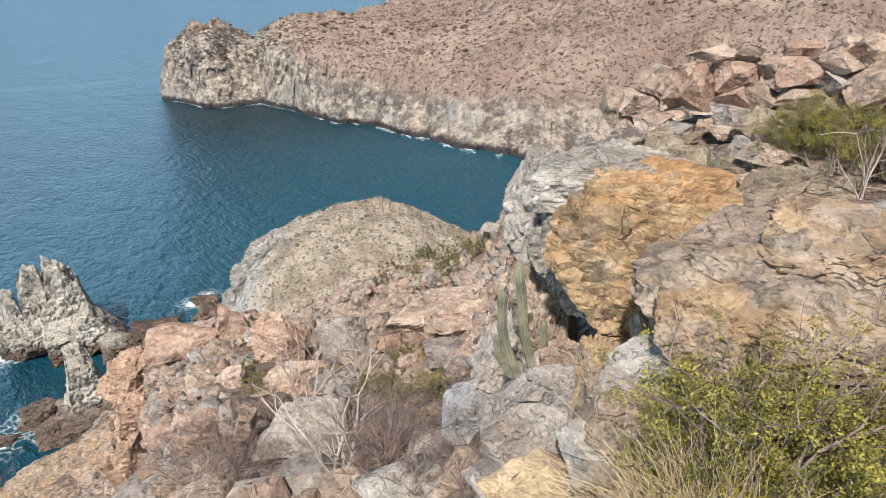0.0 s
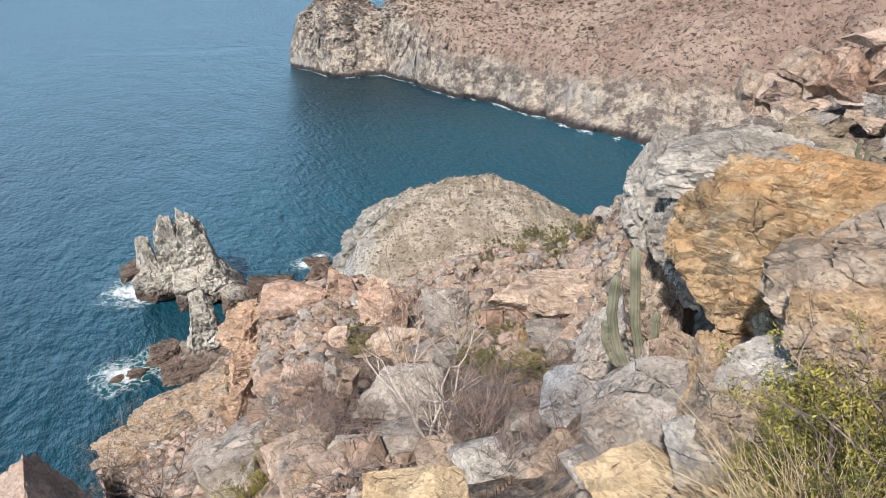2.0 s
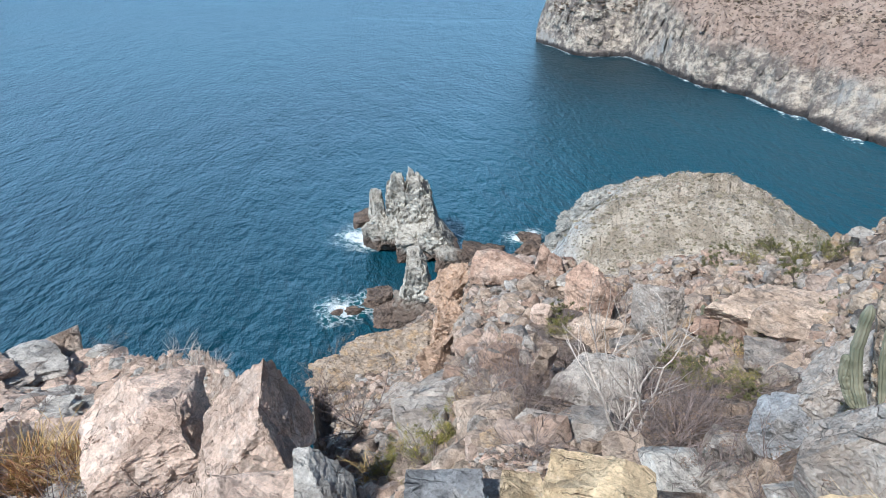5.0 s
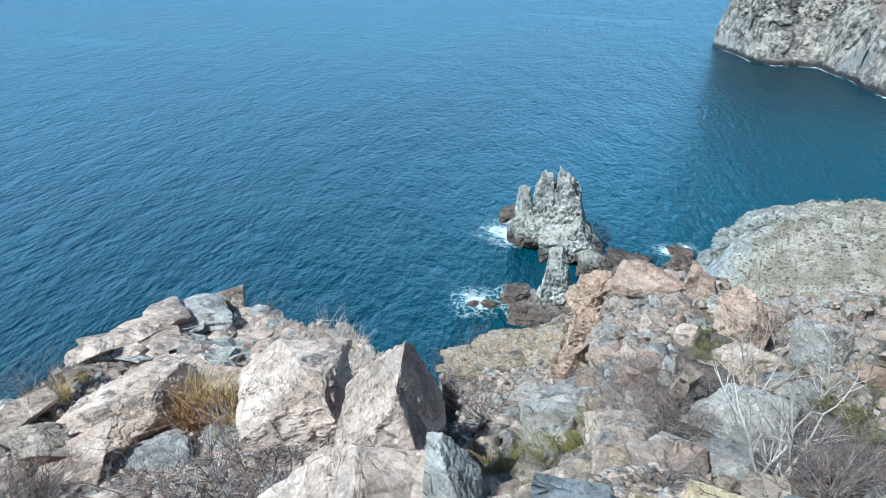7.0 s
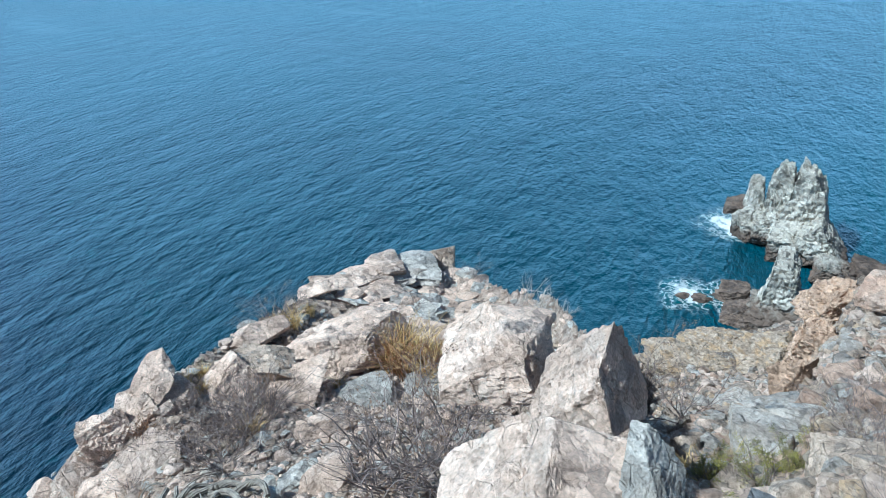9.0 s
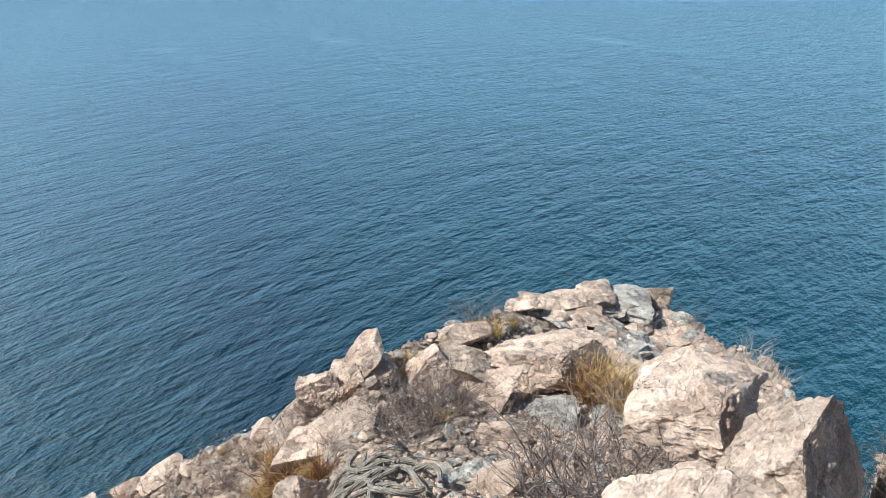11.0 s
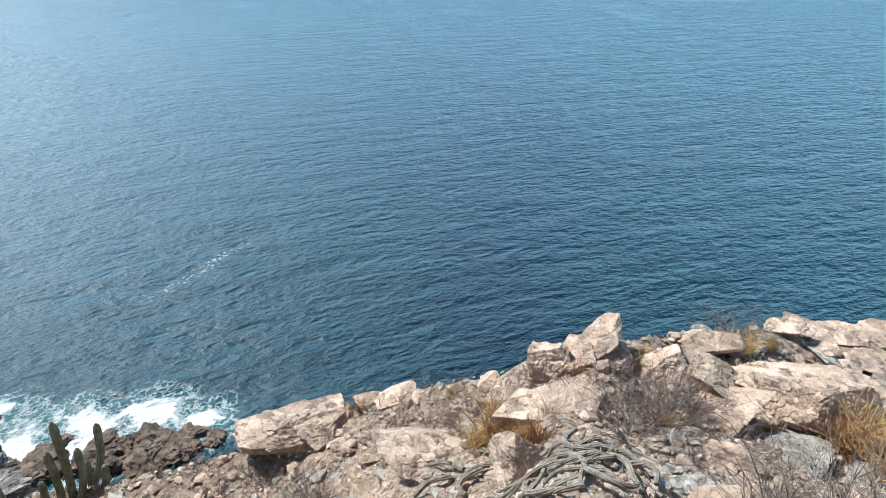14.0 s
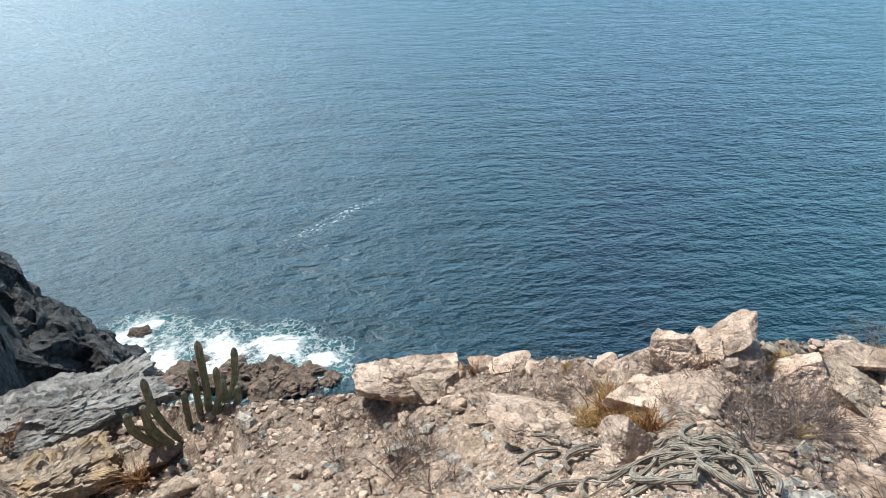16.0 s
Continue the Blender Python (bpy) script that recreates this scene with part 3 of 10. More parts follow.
block = blocks(hx, hy, 6.0, 24) + 0.5 * blocks(hx, hy, 2.4, 25)
hz = hz + tall * (2.2 * gully + face * (2.2 * crag + 1.8 * block) + (1 - face) * 0.35 * block)
push = tall * face * (3.0 * crag + 2.0 * block)
hx, hy = hx - np.sin(np.radians(HA.ravel())) * push, hy + np.cos(np.radians(HA.ravel())) * push


def headland_material():
    m, nt, b = material("headland_slope", 0.95)
    geo = nt.nodes.new("ShaderNodeNewGeometry")
    pos = geo.outputs["Position"]

    def noise_at(s, detail=6.0, rough=0.65, stretch=(1, 1, 1)):
        v = nt.nodes.new("ShaderNodeVectorMath")
        v.operation = "MULTIPLY"
        v.inputs[1].default_value = stretch
        nt.links.new(pos, v.inputs[0])
        n = node(nt, "ShaderNodeTexNoise", Scale=s, Detail=detail, Roughness=rough)
        nt.links.new(v.outputs[0], n.inputs["Vector"])
        return n.outputs["Fac"]

    sep = nt.nodes.new("ShaderNodeSeparateXYZ")
    nt.links.new(pos, sep.inputs[0])
    slope = mixed(nt, ramp(nt, noise_at(0.03), 0.4, 0.6), (0.38, 0.265, 0.20), (0.49, 0.365, 0.28))
    slope = mixed(nt, ramp(nt, noise_at(0.012, 3), 0.5, 0.66), slope, (0.58, 0.45, 0.33))
    slope = mixed(nt, ramp(nt, noise_at(0.35, 7, 0.75), 0.5, 0.66), slope, (0.19, 0.13, 0.10))
    slope = mixed(nt, ramp(nt, noise_at(0.85, 3, 0.55), 0.57, 0.63), slope, (0.12, 0.085, 0.065))
    cliff = mixed(nt, ramp(nt, noise_at(0.22, 9, 0.78, (1, 1, 1.5)), 0.42, 0.6), (0.19, 0.155, 0.13), (0.66, 0.555, 0.43))
    cliff = mixed(nt, ramp(nt, noise_at(0.06, 5), 0.55, 0.65), cliff, (0.42, 0.385, 0.34))
    level = math_node(nt, "ADD", sep.outputs["Z"], math_node(nt, "MULTIPLY", noise_at(0.05, 6), -12.0))
    west = math_node(nt, "MULTIPLY", ramp(nt, sep.outputs["X"], -35.0, -75.0), 15.0)
    c = mixed(nt, ramp(nt, math_node(nt, "SUBTRACT", level, west), 2.0, 6.5), cliff, slope)
    foot = math_node(nt, "ADD", sep.outputs["Z"], math_node(nt, "MULTIPLY", noise_at(0.3, 4), -3.0))
    c = mixed(nt, ramp(nt, foot, 0.6, -0.6), c, (0.06, 0.05, 0.045))
    nt.links.new(c, b.inputs["Base Color"])
    bp = node(nt, "ShaderNodeBump", Strength=0.9, Distance=1.6)
    nt.links.new(math_node(nt, "ADD", noise_at(0.5, 9, 0.7), math_node(nt, "MULTIPLY", noise_at(0.35, 8, 0.7, (1, 1, 1.3)), 1.2)), bp.inputs["Height"])
    nt.links.new(facets(nt, pos, 1.6, 0.45, facets(nt, pos, 6.0, 0.4, bp.outputs[0], 0.5), 0.5), b.inputs["Normal"])
    return m


HEADLAND = headland_material()
head = sheet("headland", hx.reshape(HA.shape), hy.reshape(HA.shape), hz.reshape(HA.shape), HEADLAND)
tagged(head, "dry reddish-brown headland with cliffs falling to the cove", "headland", kind="structure")
# ---- rocks ----
def shards(p, seed):
    """Random height of the nearest cell, for splintered surfaces."""
    q = np.floor(p).astype(np.int64)
    best, out = np.full(len(p), 9.0), np.zeros(len(p))
    for dx in (-1, 0, 1):
        for dy in (-1, 0, 1):
            for dz in (-1, 0, 1):
                c = q + [dx, dy, dz]
                f = c + np.stack([lattice(c[:, 0], c[:, 1], c[:, 2], seed + k) for k in (0, 1, 2)], 1)
                d = ((p - f) ** 2).sum(1)
                near = d < best
                out = np.where(near, lattice(c[:, 0], c[:, 1], c[:, 2], seed + 7), out)
                best = np.minimum(best, d)
    return out - 0.5


def seams(p, seed):
    """How much further the second nearest cell is than the nearest: zero along the joints."""
    q = np.floor(p).astype(np.int64)
    best, second = np.full(len(p), 9.0), np.full(len(p), 9.0)
    for dx in (-1, 0, 1):
        for dy in (-1, 0, 1):
            for dz in (-1, 0, 1):
                c = q + [dx, dy, dz]
                f = c + np.stack([lattice(c[:, 0], c[:, 1], c[:, 2], seed + k) for k in (0, 1, 2)], 1)
                d = np.sqrt(((p - f) ** 2).sum(1))
                second = np.where(d < best, best, np.minimum(second, d))
                best = np.minimum(best, d)
    return second - best


def rock_shape(seed, detail=3, cuts=9, keep=0.62, roughness=0.05, ledges=0.0, carve=None, fracture=0.0, aspect=(1, 1, 1), cracks=0.0, skew=0.0):
    """A broken block about 2 across: a ball cut by random planes, then worn. Returns vertices and faces."""
    rng = np.random.default_rng(seed)
    bm = bmesh.new()
    bmesh.ops.create_icosphere(bm, subdivisions=detail, radius=1.25 if carve is None else 1.6)
    v = np.array([p.co[:] for p in bm.verts])
    f = [[p.index for p in q.verts] for q in bm.faces]
    bm.free()
    if carve is not None:
        for *w, d in [(1, 0, 0, 0.85), (-1, 0, 0, 0.85), (0, 1, 0, 0.85), (0, -1, 0, 0.85), (0, 0, 1, 0.85), (0, 0, -1, 0.85), *carve]:
            w = np.array(w, float) + skew * rng.normal(size=3)
            w /= np.linalg.norm(w)
            v = v - np.maximum(v @ w - d, 0)[:, None] * w
        keep = 0.70
    frame_turn = np.linalg.qr(rng.normal(size=(3, 3)))[0]
    ways = rng.normal(size=(cuts, 3)) if carve is not None else np.concatenate([np.eye(3) @ frame_turn, -np.eye(3) @ frame_turn, rng.normal(size=(cuts, 3))])
    for w in ways:
        w = w / np.linalg.norm(w) + 0.12 * rng.normal(size=3)
        w /= np.linalg.norm(w)
        over = v @ w - rng.uniform(keep, keep + (0.35 if carve is not None else 0.22))
        v = v - np.maximum(over, 0)[:, None] * w
    if carve is None:
        v = (v - (v.max(0) + v.min(0)) / 2) / ((v.max(0) - v.min(0)) / 2) * 0.88
    out = v / np.linalg.norm(v, axis=1, keepdims=True)
    q = v * np.asarray(aspect, float)
    bump = roughness * (0.5 * fbm(q * 1.6 + seed, 3, seed) + 0.25 * fbm(q * 5 + seed, 3, seed + 9, True))
    if detail > 2:
        bump = bump + 1.1 * roughness * shards(q * 2.2 + seed, seed + 3) + 0.7 * roughness * shards(q * [4, 4, 6] + seed, seed + 5)
    if detail > 4:
        bump = bump + 0.45 * roughness * shards(q * [9, 9, 14] + seed, seed + 6)
    if fracture:  # tilted beds, broken into blocks at three sizes
        w = q @ np.array(Euler((0.3, -0.35, 0.5)).to_matrix()) + seed + 0.06 * fbm(q * 3, 2, seed)[:, None]
        bump = bump + fracture * (shards(w * [2.4, 2.4, 4.2], seed + 11) + 0.55 * shards(w * [5.5, 5.5, 11], seed + 12) + (0.3 * shards(w * [13, 13, 26], seed + 13) if detail > 5 else 0))
    if cracks:  # open joints at two sizes
        w = q @ np.array(Euler((0.25, -0.3, 0.4)).to_matrix()) + seed + 0.10 * np.stack([fbm(q * 2.5, 3, seed + 20 + k) for k in range(3)], 1)
        broken = 0.35 + 0.65 * step(-0.3, 0.3, fbm(q * 1.3 + 5, 2, seed + 25))
        bump = bump - cracks * (np.exp(-((seams(w * [1.5, 1.5, 2.4], seed + 15) / 0.07) ** 2)) + 0.6 * broken * np.exp(-((seams(w * [3.4, 3.4, 6.0], seed + 16) / 0.10) ** 2)))
    if ledges:
        bump = bump + ledges * np.round(3 * value_noise(q * [0.6, 0.6, 5.0] + seed, seed + 4)) / 3
    return v + out * bump[:, None], f


def stone_shape(seed, extra=5, box=0.62):
    """A crisp angular stone about 2 across: the hull of a few points near the corners of a skewed box."""
    rng = np.random.default_rng(seed)
    corners = np.array([(x, y, z) for x in (-1, 1) for y in (-1, 1) for z in (-1, 1)], float) * box * rng.uniform(0.55, 1.25, (8, 3))
    ball = rng.normal(size=(extra, 3))
    pts = np.concatenate([corners, ball / np.linalg.norm(ball, axis=1, keepdims=True)])
    pts[:, 0] += rng.uniform(-0.5, 0.5) * pts[:, 2]
    bm = bmesh.new()
    for p in pts:
        bm.verts.new(p)
    res = bmesh.ops.convex_hull(bm, input=bm.verts[:])
    loose = {e for e in res["geom_interior"] + res["geom_unused"] if isinstance(e, bmesh.types.BMVert)}
    bmesh.ops.delete(bm, geom=list(loose), context="VERTS")
    bm.verts.index_update()
    v, f = np.array([p.co[:] for p in bm.verts]), [[q.index for q in p.verts] for p in bm.faces]
    bm.free()
    return v, f


ROCK_MESHES = {}


def rock_mesh(mat, k):
    key = (mat.name, k)
    if key not in ROCK_MESHES:
        v, f = rock_shape(100 + k, 3, 7, 0.66, 0.03) if k < 5 else stone_shape(100 + k, 7)
        me = bpy.data.meshes.new("rock")
        me.from_pydata(v.tolist(), [], f)
        me.materials.append(mat)
        ROCK_MESHES[key] = me
    return ROCK_MESHES[key]


def boulder(name, mat, place, size, turn=(0, 0, 0), seed=1, detail=5, label="", cuts=8, keep=0.62, roughness=0.05, ledges=0.0, group="", carve=None, parent=None, fracture=0.0, cracks=0.0, skew=0.0):
    """A single large rock with its own shape; size: half-widths; carve: planes that cut it, as direction and distance."""
    v, f = rock_shape(seed, detail, cuts, keep, roughness, ledges, carve, fracture, np.array(size) / np.cbrt(np.prod(size)), cracks, skew)
    ob = link_mesh(name, (v * np.array(size)).tolist(), f, mat, parent)
    ob.matrix_basis = pose(*place, *turn)
    return tagged(ob, label, "" if parent else "rock", group)
# ---- sea stacks ----
def stack_part(name, mat, place, size, turn, seed, parent, detail, carve, rough):
    v, f = rock_shape(seed, detail, 6, 0.8, rough, 0.0, carve, 0.07, np.array(size) / np.cbrt(np.prod(size)), 0.09)
    ob = link_mesh(name, (v * np.array(size)).tolist(), f, mat, parent)
    ob.matrix_basis = pose(*place, 0, 0, turn)
    return ob


tower = tagged(new("sea_stack"), "tall pale grey split sea stack standing in foam", "sea stack")
stack_part("column", STACKROCK, (-50.40, 67.19, 4.92), (2.04, 2.04, 6.80), 37, 701, tower, 6, ((-0.97, 0, 0.2, 0.78), (0.75, 0, 0.66, 0.82), (-0.4, 0, 0.9, 0.84)), 0.05)
stack_part("column", STACKROCK, (-48.07, 69.30, 4.48), (3.63, 3.63, 7.02), 35, 702, tower, 6, ((0.93, 0, 0.36, 0.55), (-0.9, 0, 0.42, 0.72), (0.55, 0, 0.83, 0.70)), 0.05)
stack_part("shoulder", STACKROCK, (-44.01, 67.57, 2.32), (3.22, 3.22, 3.73), 33, 703, tower, 6, ((0.75, 0, 0.65, 0.42), (-0.6, 0, 0.8, 0.85)), 0.05)
stack_part("shoulder", STACKROCK, (-46.70, 66.34, 2.17), (3.24, 3.24, 2.72), 35, 704, tower, 6, ((0, -0.6, 0.8, 0.7),), 0.05)
stack_part("foot", STACKROCK, (-40.47, 65.58, 0.67), (2.69, 2.69, 2.34), 32, 707, tower, 6, ((0.6, 0, 0.8, 0.5),), 0.05)
stack_part("side_tower", STACKROCK, (-53.31, 66.24, 4.81), (1.59, 1.59, 3.43), 39, 705, tower, 5, ((-0.95, 0, 0.3, 0.7), (0.95, 0, 0.3, 0.7)), 0.05)
stack_part("base", STACKROCK, (-52.94, 65.43, 2.79), (2.22, 2.22, 3.12), 39, 706, tower, 6, ((-0.6, 0, 0.8, 0.6),), 0.05)
stack_part("base", STACKROCK, (-50.33, 65.84, 2.37), (2.04, 2.04, 2.93), 37, 714, tower, 6, ((-0.4, -0.3, 0.8, 0.75),), 0.05)
stack_part("skirt", WET, (-54.95, 65.82, 3.93), (2.09, 2.09, 1.13), 40, 708, tower, 5, ((-0.5, 0, 0.85, 0.4), (0, -0.5, 0.85, 0.5)), 0.05)
stack_part("tail", WET, (-38.12, 69.48, 0.60), (3.36, 3.36, 1.11), 29, 715, tower, 5, ((0.4, 0, 0.9, 0.4), (0, -0.6, 0.8, 0.5)), 0.05)
pinnacle = tagged(new("rock_pinnacle"), "narrow pale rock pinnacle rising from dark wet rocks", "sea stack")
stack_part("column", STACKROCK, (-38.82, 54.78, 2.27), (3.05, 3.05, 5.03), 35, 709, pinnacle, 6, ((-0.97, 0, 0.22, 0.50), (0.95, 0, 0.25, 0.54), (0.6, 0, 0.8, 0.76)), 0.05)
stack_part("fin", STACKROCK, (-36.79, 55.26, 0.96), (1.33, 1.33, 2.62), 34, 711, pinnacle, 6, ((0.8, 0, 0.5, 0.6), (-0.8, 0, 0.4, 0.8)), 0.05)
stack_part("fin", STACKROCK, (-39.45, 53.10, 1.54), (0.99, 0.99, 2.44), 37, 710, pinnacle, 6, ((-0.8, 0, 0.6, 0.6),), 0.05)
stack_part("skirt", STACKROCK, (-37.67, 53.00, 0.62), (3.15, 3.15, 1.84), 35, 716, pinnacle, 6, ((0, -0.5, 0.85, 0.6),), 0.05)
stack_part("base", WET, (-39.64, 50.85, 0.67), (2.47, 2.47, 1.52), 38, 712, pinnacle, 6, ((-0.6, 0, 0.8, 0.4), (0, -0.6, 0.8, 0.5)), 0.05)
stack_part("base", WET, (-43.28, 53.32, 0.91), (1.77, 1.77, 0.78), 39, 713, pinnacle, 5, ((-0.4, 0, 0.9, 0.5),), 0.05)
for i, (x, y, s, sz) in enumerate(((-43.6, 52.6, 1.7, 0.7), (-44.5, 50.0, 1.2, 0.6), (-46, 48.6, 0.8, 0.45), (-41.6, 51.5, 1.1, 0.6),
                                   (-52.6, 65.6, 1.4, 0.9), (-55, 66.5, 0.9, 0.5), (-37, 67.2, 2.0, 1.0), (-35.4, 78.5, 1.9, 1.0), (-33, 75, 3.0, 2.0),
                                   (-28.5, -56.5, 1.2, 0.5), (-29.5, -44, 1.9, 0.7), (-31.5, -40.5, 2.2, 0.8), (-26.5, -46.5, 2.2, 0.9), (-33.2, -37.5, 1.8, 0.7), (-29.6, -39, 3, 1.1), (-24.5, -50, 2.2, 0.9),
                                   (-27.5, -42.5, 2.6, 1.1), (-31.2, -37, 2.2, 0.9), (-33.6, -35.2, 1.4, 0.6), (-25, -46, 2.2, 1.0), (-28.6, -47.5, 1.1, 0.5), (-30.2, -42, 1.2, 0.6), (-32.6, -39, 1.0, 0.5))):
    boulder("sea_rock", WET, (x, y, 0.1 * sz), (s, s * 0.75, sz * 0.75), (0, 0, 53 * i), 320 + i, 4, "dark wet rock awash in white foam", roughness=0.3, group="rocks awash")
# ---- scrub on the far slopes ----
def scrub(name, x, y, z, size, mat, seed, label, detail=1):
    """Uncounted low bushes far off, joined: uneven clumps of a few facets."""
    g = np.random.default_rng(seed)
    shapes = [rock_shape(950 + i, detail, 3, 0.7, 0.28) for i in range(6)]
    verts, faces, n = [], [], 0
    for a, b, c, s in zip(x, y, z, size):
        v, f = shapes[int(g.integers(0, 6))]
        verts.append(v * (s * g.uniform(0.7, 1.3, 3) * [1, 1, 0.6]) + [a, b, c + 0.25 * s])
        faces.append(np.array(f) + n)
        n += len(v)
    ob = link_mesh(name, np.concatenate(verts).tolist(), np.concatenate(faces).tolist(), mat)
    return tagged(ob, label, "scrub", kind="stuff")


def scrub_material(name, a, b):
    m, nt, bs = material(name, 0.95)
    geo = nt.nodes.new("ShaderNodeNewGeometry")
    nt.links.new(mixed(nt, geo.outputs["Random Per Island"], a, b), bs.inputs["Base Color"])
    return m


SCRUB = scrub_material("dry_scrub", (0.11, 0.08, 0.055), (0.23, 0.165, 0.115))
KNOLL_SCRUB = scrub_material("olive_scrub", (0.15, 0.125, 0.075), (0.32, 0.27, 0.18))
g = np.random.default_rng(33)
ia, iv = g.integers(230, 690, 11000), g.integers(60, 168, 11000)
gx, gy, gz = (q.reshape(HA.shape)[ia, iv] for q in (hx, hy, hz))
jit = g.uniform(-1, 1, (2, 11000))
scrub("headland_scrub", gx + jit[0], gy + jit[1], gz, 0.27 * np.exp(0.5 * g.normal(size=11000)), SCRUB, 34, "low dry scrub dotted over the headland")
a, r = np.radians(g.uniform(-3, 21, 5200)), g.uniform(48, 82, 5200)
kx, ky = -np.sin(a) * r, np.cos(a) * r
kz = ground_height(kx, ky)
on = kz > 6
scrub("knoll_scrub", kx[on], ky[on], kz[on], 0.08 * np.exp(0.5 * g.normal(size=on.sum())), KNOLL_SCRUB, 35, "low grey-green scrub dotted over the knoll")


# ---- surf along the shores ----
def foam_material():
    m, nt, b = material("sea_foam", 0.8)
    geo = nt.nodes.new("ShaderNodeNewGeometry")
    n = node(nt, "ShaderNodeTexNoise", Scale=1.2, Detail=6.0)
    nt.links.new(geo.outputs["Position"], n.inputs["Vector"])
    nt.links.new(mixed(nt, ramp(nt, n.outputs["Fac"], 0.4, 0.6), (0.55, 0.66, 0.68), (0.82, 0.85, 0.85)), b.inputs["Base Color"])
    return m


SURF = foam_material()
sa = g.uniform(-8, 24.3, 5000)
swash = fbm(np.stack([sa * 1.6, 0 * sa, 0 * sa], 1), 5, 91) + 0.2
sa = sa[g.random(5000) < swash]
sx, sy, _ = headland_height(sa, 0 * sa)
k = 1 + (1.2 - np.abs(g.normal(size=len(sa))) * 1.6) / np.hypot(sx, sy)
scrub("surf", sx * k, sy * k, 0 * sx - 0.02, 0.10 * np.exp(0.6 * g.normal(size=len(sa))), SURF, 36, "broken white surf along the foot of the headland")
bpy.data.objects["surf"].scale = (1, 1, 0.35)
# ---- single rocks ----
# the ochre outcrop beside the viewpoint
ochre_outcrop = tagged(new("rock_outcrop"), "ochre-stained cracked rock outcrop with a grey weathered top", "rock outcrop")
boulder("face", OCHRE, (0.93, 3.29, 38.43), (0.53, 0.50, 0.67), (0, 0, -16), 402, 7, "ochre-stained layered rock face", carve=((-0.75, -0.1, -0.66, 0.52), (-0.5, 0.2, 0.85, 0.85), (0, -1, 0.12, 0.62)), cuts=2, roughness=0.025, fracture=0.04, cracks=0.05, parent=ochre_outcrop)
boulder("shoulder", OCHRE, (0.91, 3.36, 38.77), (0.48, 0.35, 0.25), (0, 0, -15), 422, 7, "lichen-streaked upper part of the face", carve=((-0.8, -0.2, 0.4, 0.7), (0, -1, 0.1, 0.7), (0, -0.6, 0.8, 0.75)), cuts=3, roughness=0.03, fracture=0.08, cracks=0.09, parent=ochre_outcrop)
boulder("flank", PALE, (0.47, 4.02, 38.51), (0.24, 0.30, 0.51), (0, 0, -7), 403, 6, "pale grey jointed flank", carve=((-0.6, 0, 0.8, 0.75), (-0.6, -0.2, -0.75, 0.75)), cuts=3, roughness=0.04, fracture=0.06, cracks=0.12, parent=ochre_outcrop)
boulder("flank", PALE, (0.55, 3.65, 38.43), (0.19, 0.30, 0.35), (0, 0, -9), 406, 6, "pale grey jointed flank", carve=((-0.6, 0, 0.8, 0.8), (-0.6, -0.2, -0.75, 0.55)), cuts=3, roughness=0.04, fracture=0.06, cracks=0.12, parent=ochre_outcrop)
boulder("cap", PALE, (0.86, 3.61, 38.92), (0.51, 0.26, 0.20), (0, 0, -13), 404, 6, "pale grey weathered cap", carve=((-0.6, 0, 0.8, 0.62), (0.55, -0.1, 0.8, 0.5), (0, -0.7, 0.7, 0.6)), cuts=4, roughness=0.04, fracture=0.06, cracks=0.1, parent=ochre_outcrop)
boulder("foot", BROWN, (0.65, 2.88, 37.93), (0.24, 0.24, 0.34), (0, 0, -13), 405, 6, "brown layered foot", carve=((-0.8, -0.3, 0.5, 0.55), (-0.3, -0.8, 0.4, 0.7)), cuts=6, roughness=0.04, fracture=0.07, cracks=0.1, parent=ochre_outcrop)
brown_outcrop = tagged(new("rock_outcrop"), "broad grey-brown cracked rock outcrop above bushes", "rock outcrop")
boulder("face", BROWN, (1.36, 2.40, 38.68), (0.74, 0.40, 0.45), (0, 0, -30), 407, 7, "grey-brown cracked face", carve=((-0.8, -0.2, -0.5, 0.80), (-0.5, 0, 0.85, 0.70), (0, -0.8, 0.6, 0.60), (0, -1, -0.1, 0.7)), cuts=3, roughness=0.025, fracture=0.045, cracks=0.06, parent=brown_outcrop)
boulder("block", BROWN, (1.24, 2.62, 38.87), (0.35, 0.20, 0.16), (0, 0, -25), 408, 6, "grey-brown cracked top block", carve=((-0.6, -0.2, 0.7, 0.65), (0, -0.7, 0.7, 0.6)), cuts=4, roughness=0.03, fracture=0.06, cracks=0.09, parent=brown_outcrop)
boulder("block", BROWN, (1.49, 2.39, 38.94), (0.33, 0.25, 0.16), (0, 0, -32), 426, 6, "grey-brown cracked top block", carve=((0.6, -0.2, 0.7, 0.65), (0, -0.7, 0.7, 0.6)), cuts=4, roughness=0.03, fracture=0.06, cracks=0.09, parent=brown_outcrop)
boulder("block", BROWN, (0.97, 2.38, 38.64), (0.21, 0.22, 0.19), (0, 0, -22), 409, 6, "ochre-tinged lower block", carve=((-0.7, 0, -0.6, 0.7),), cuts=4, roughness=0.03, fracture=0.06, cracks=0.09, parent=brown_outcrop)
boulder("boulder", GREY, (0.69, 2.31, 38.36), (0.16, 0.08, 0.09), (0, 25, -17), 411, 5, "pale grey slab leaning under an ochre outcrop", carve=((0.3, -0.6, 0.75, 0.5), (-0.6, 0, 0.7, 0.6)), cuts=5, roughness=0.05, fracture=0.06)
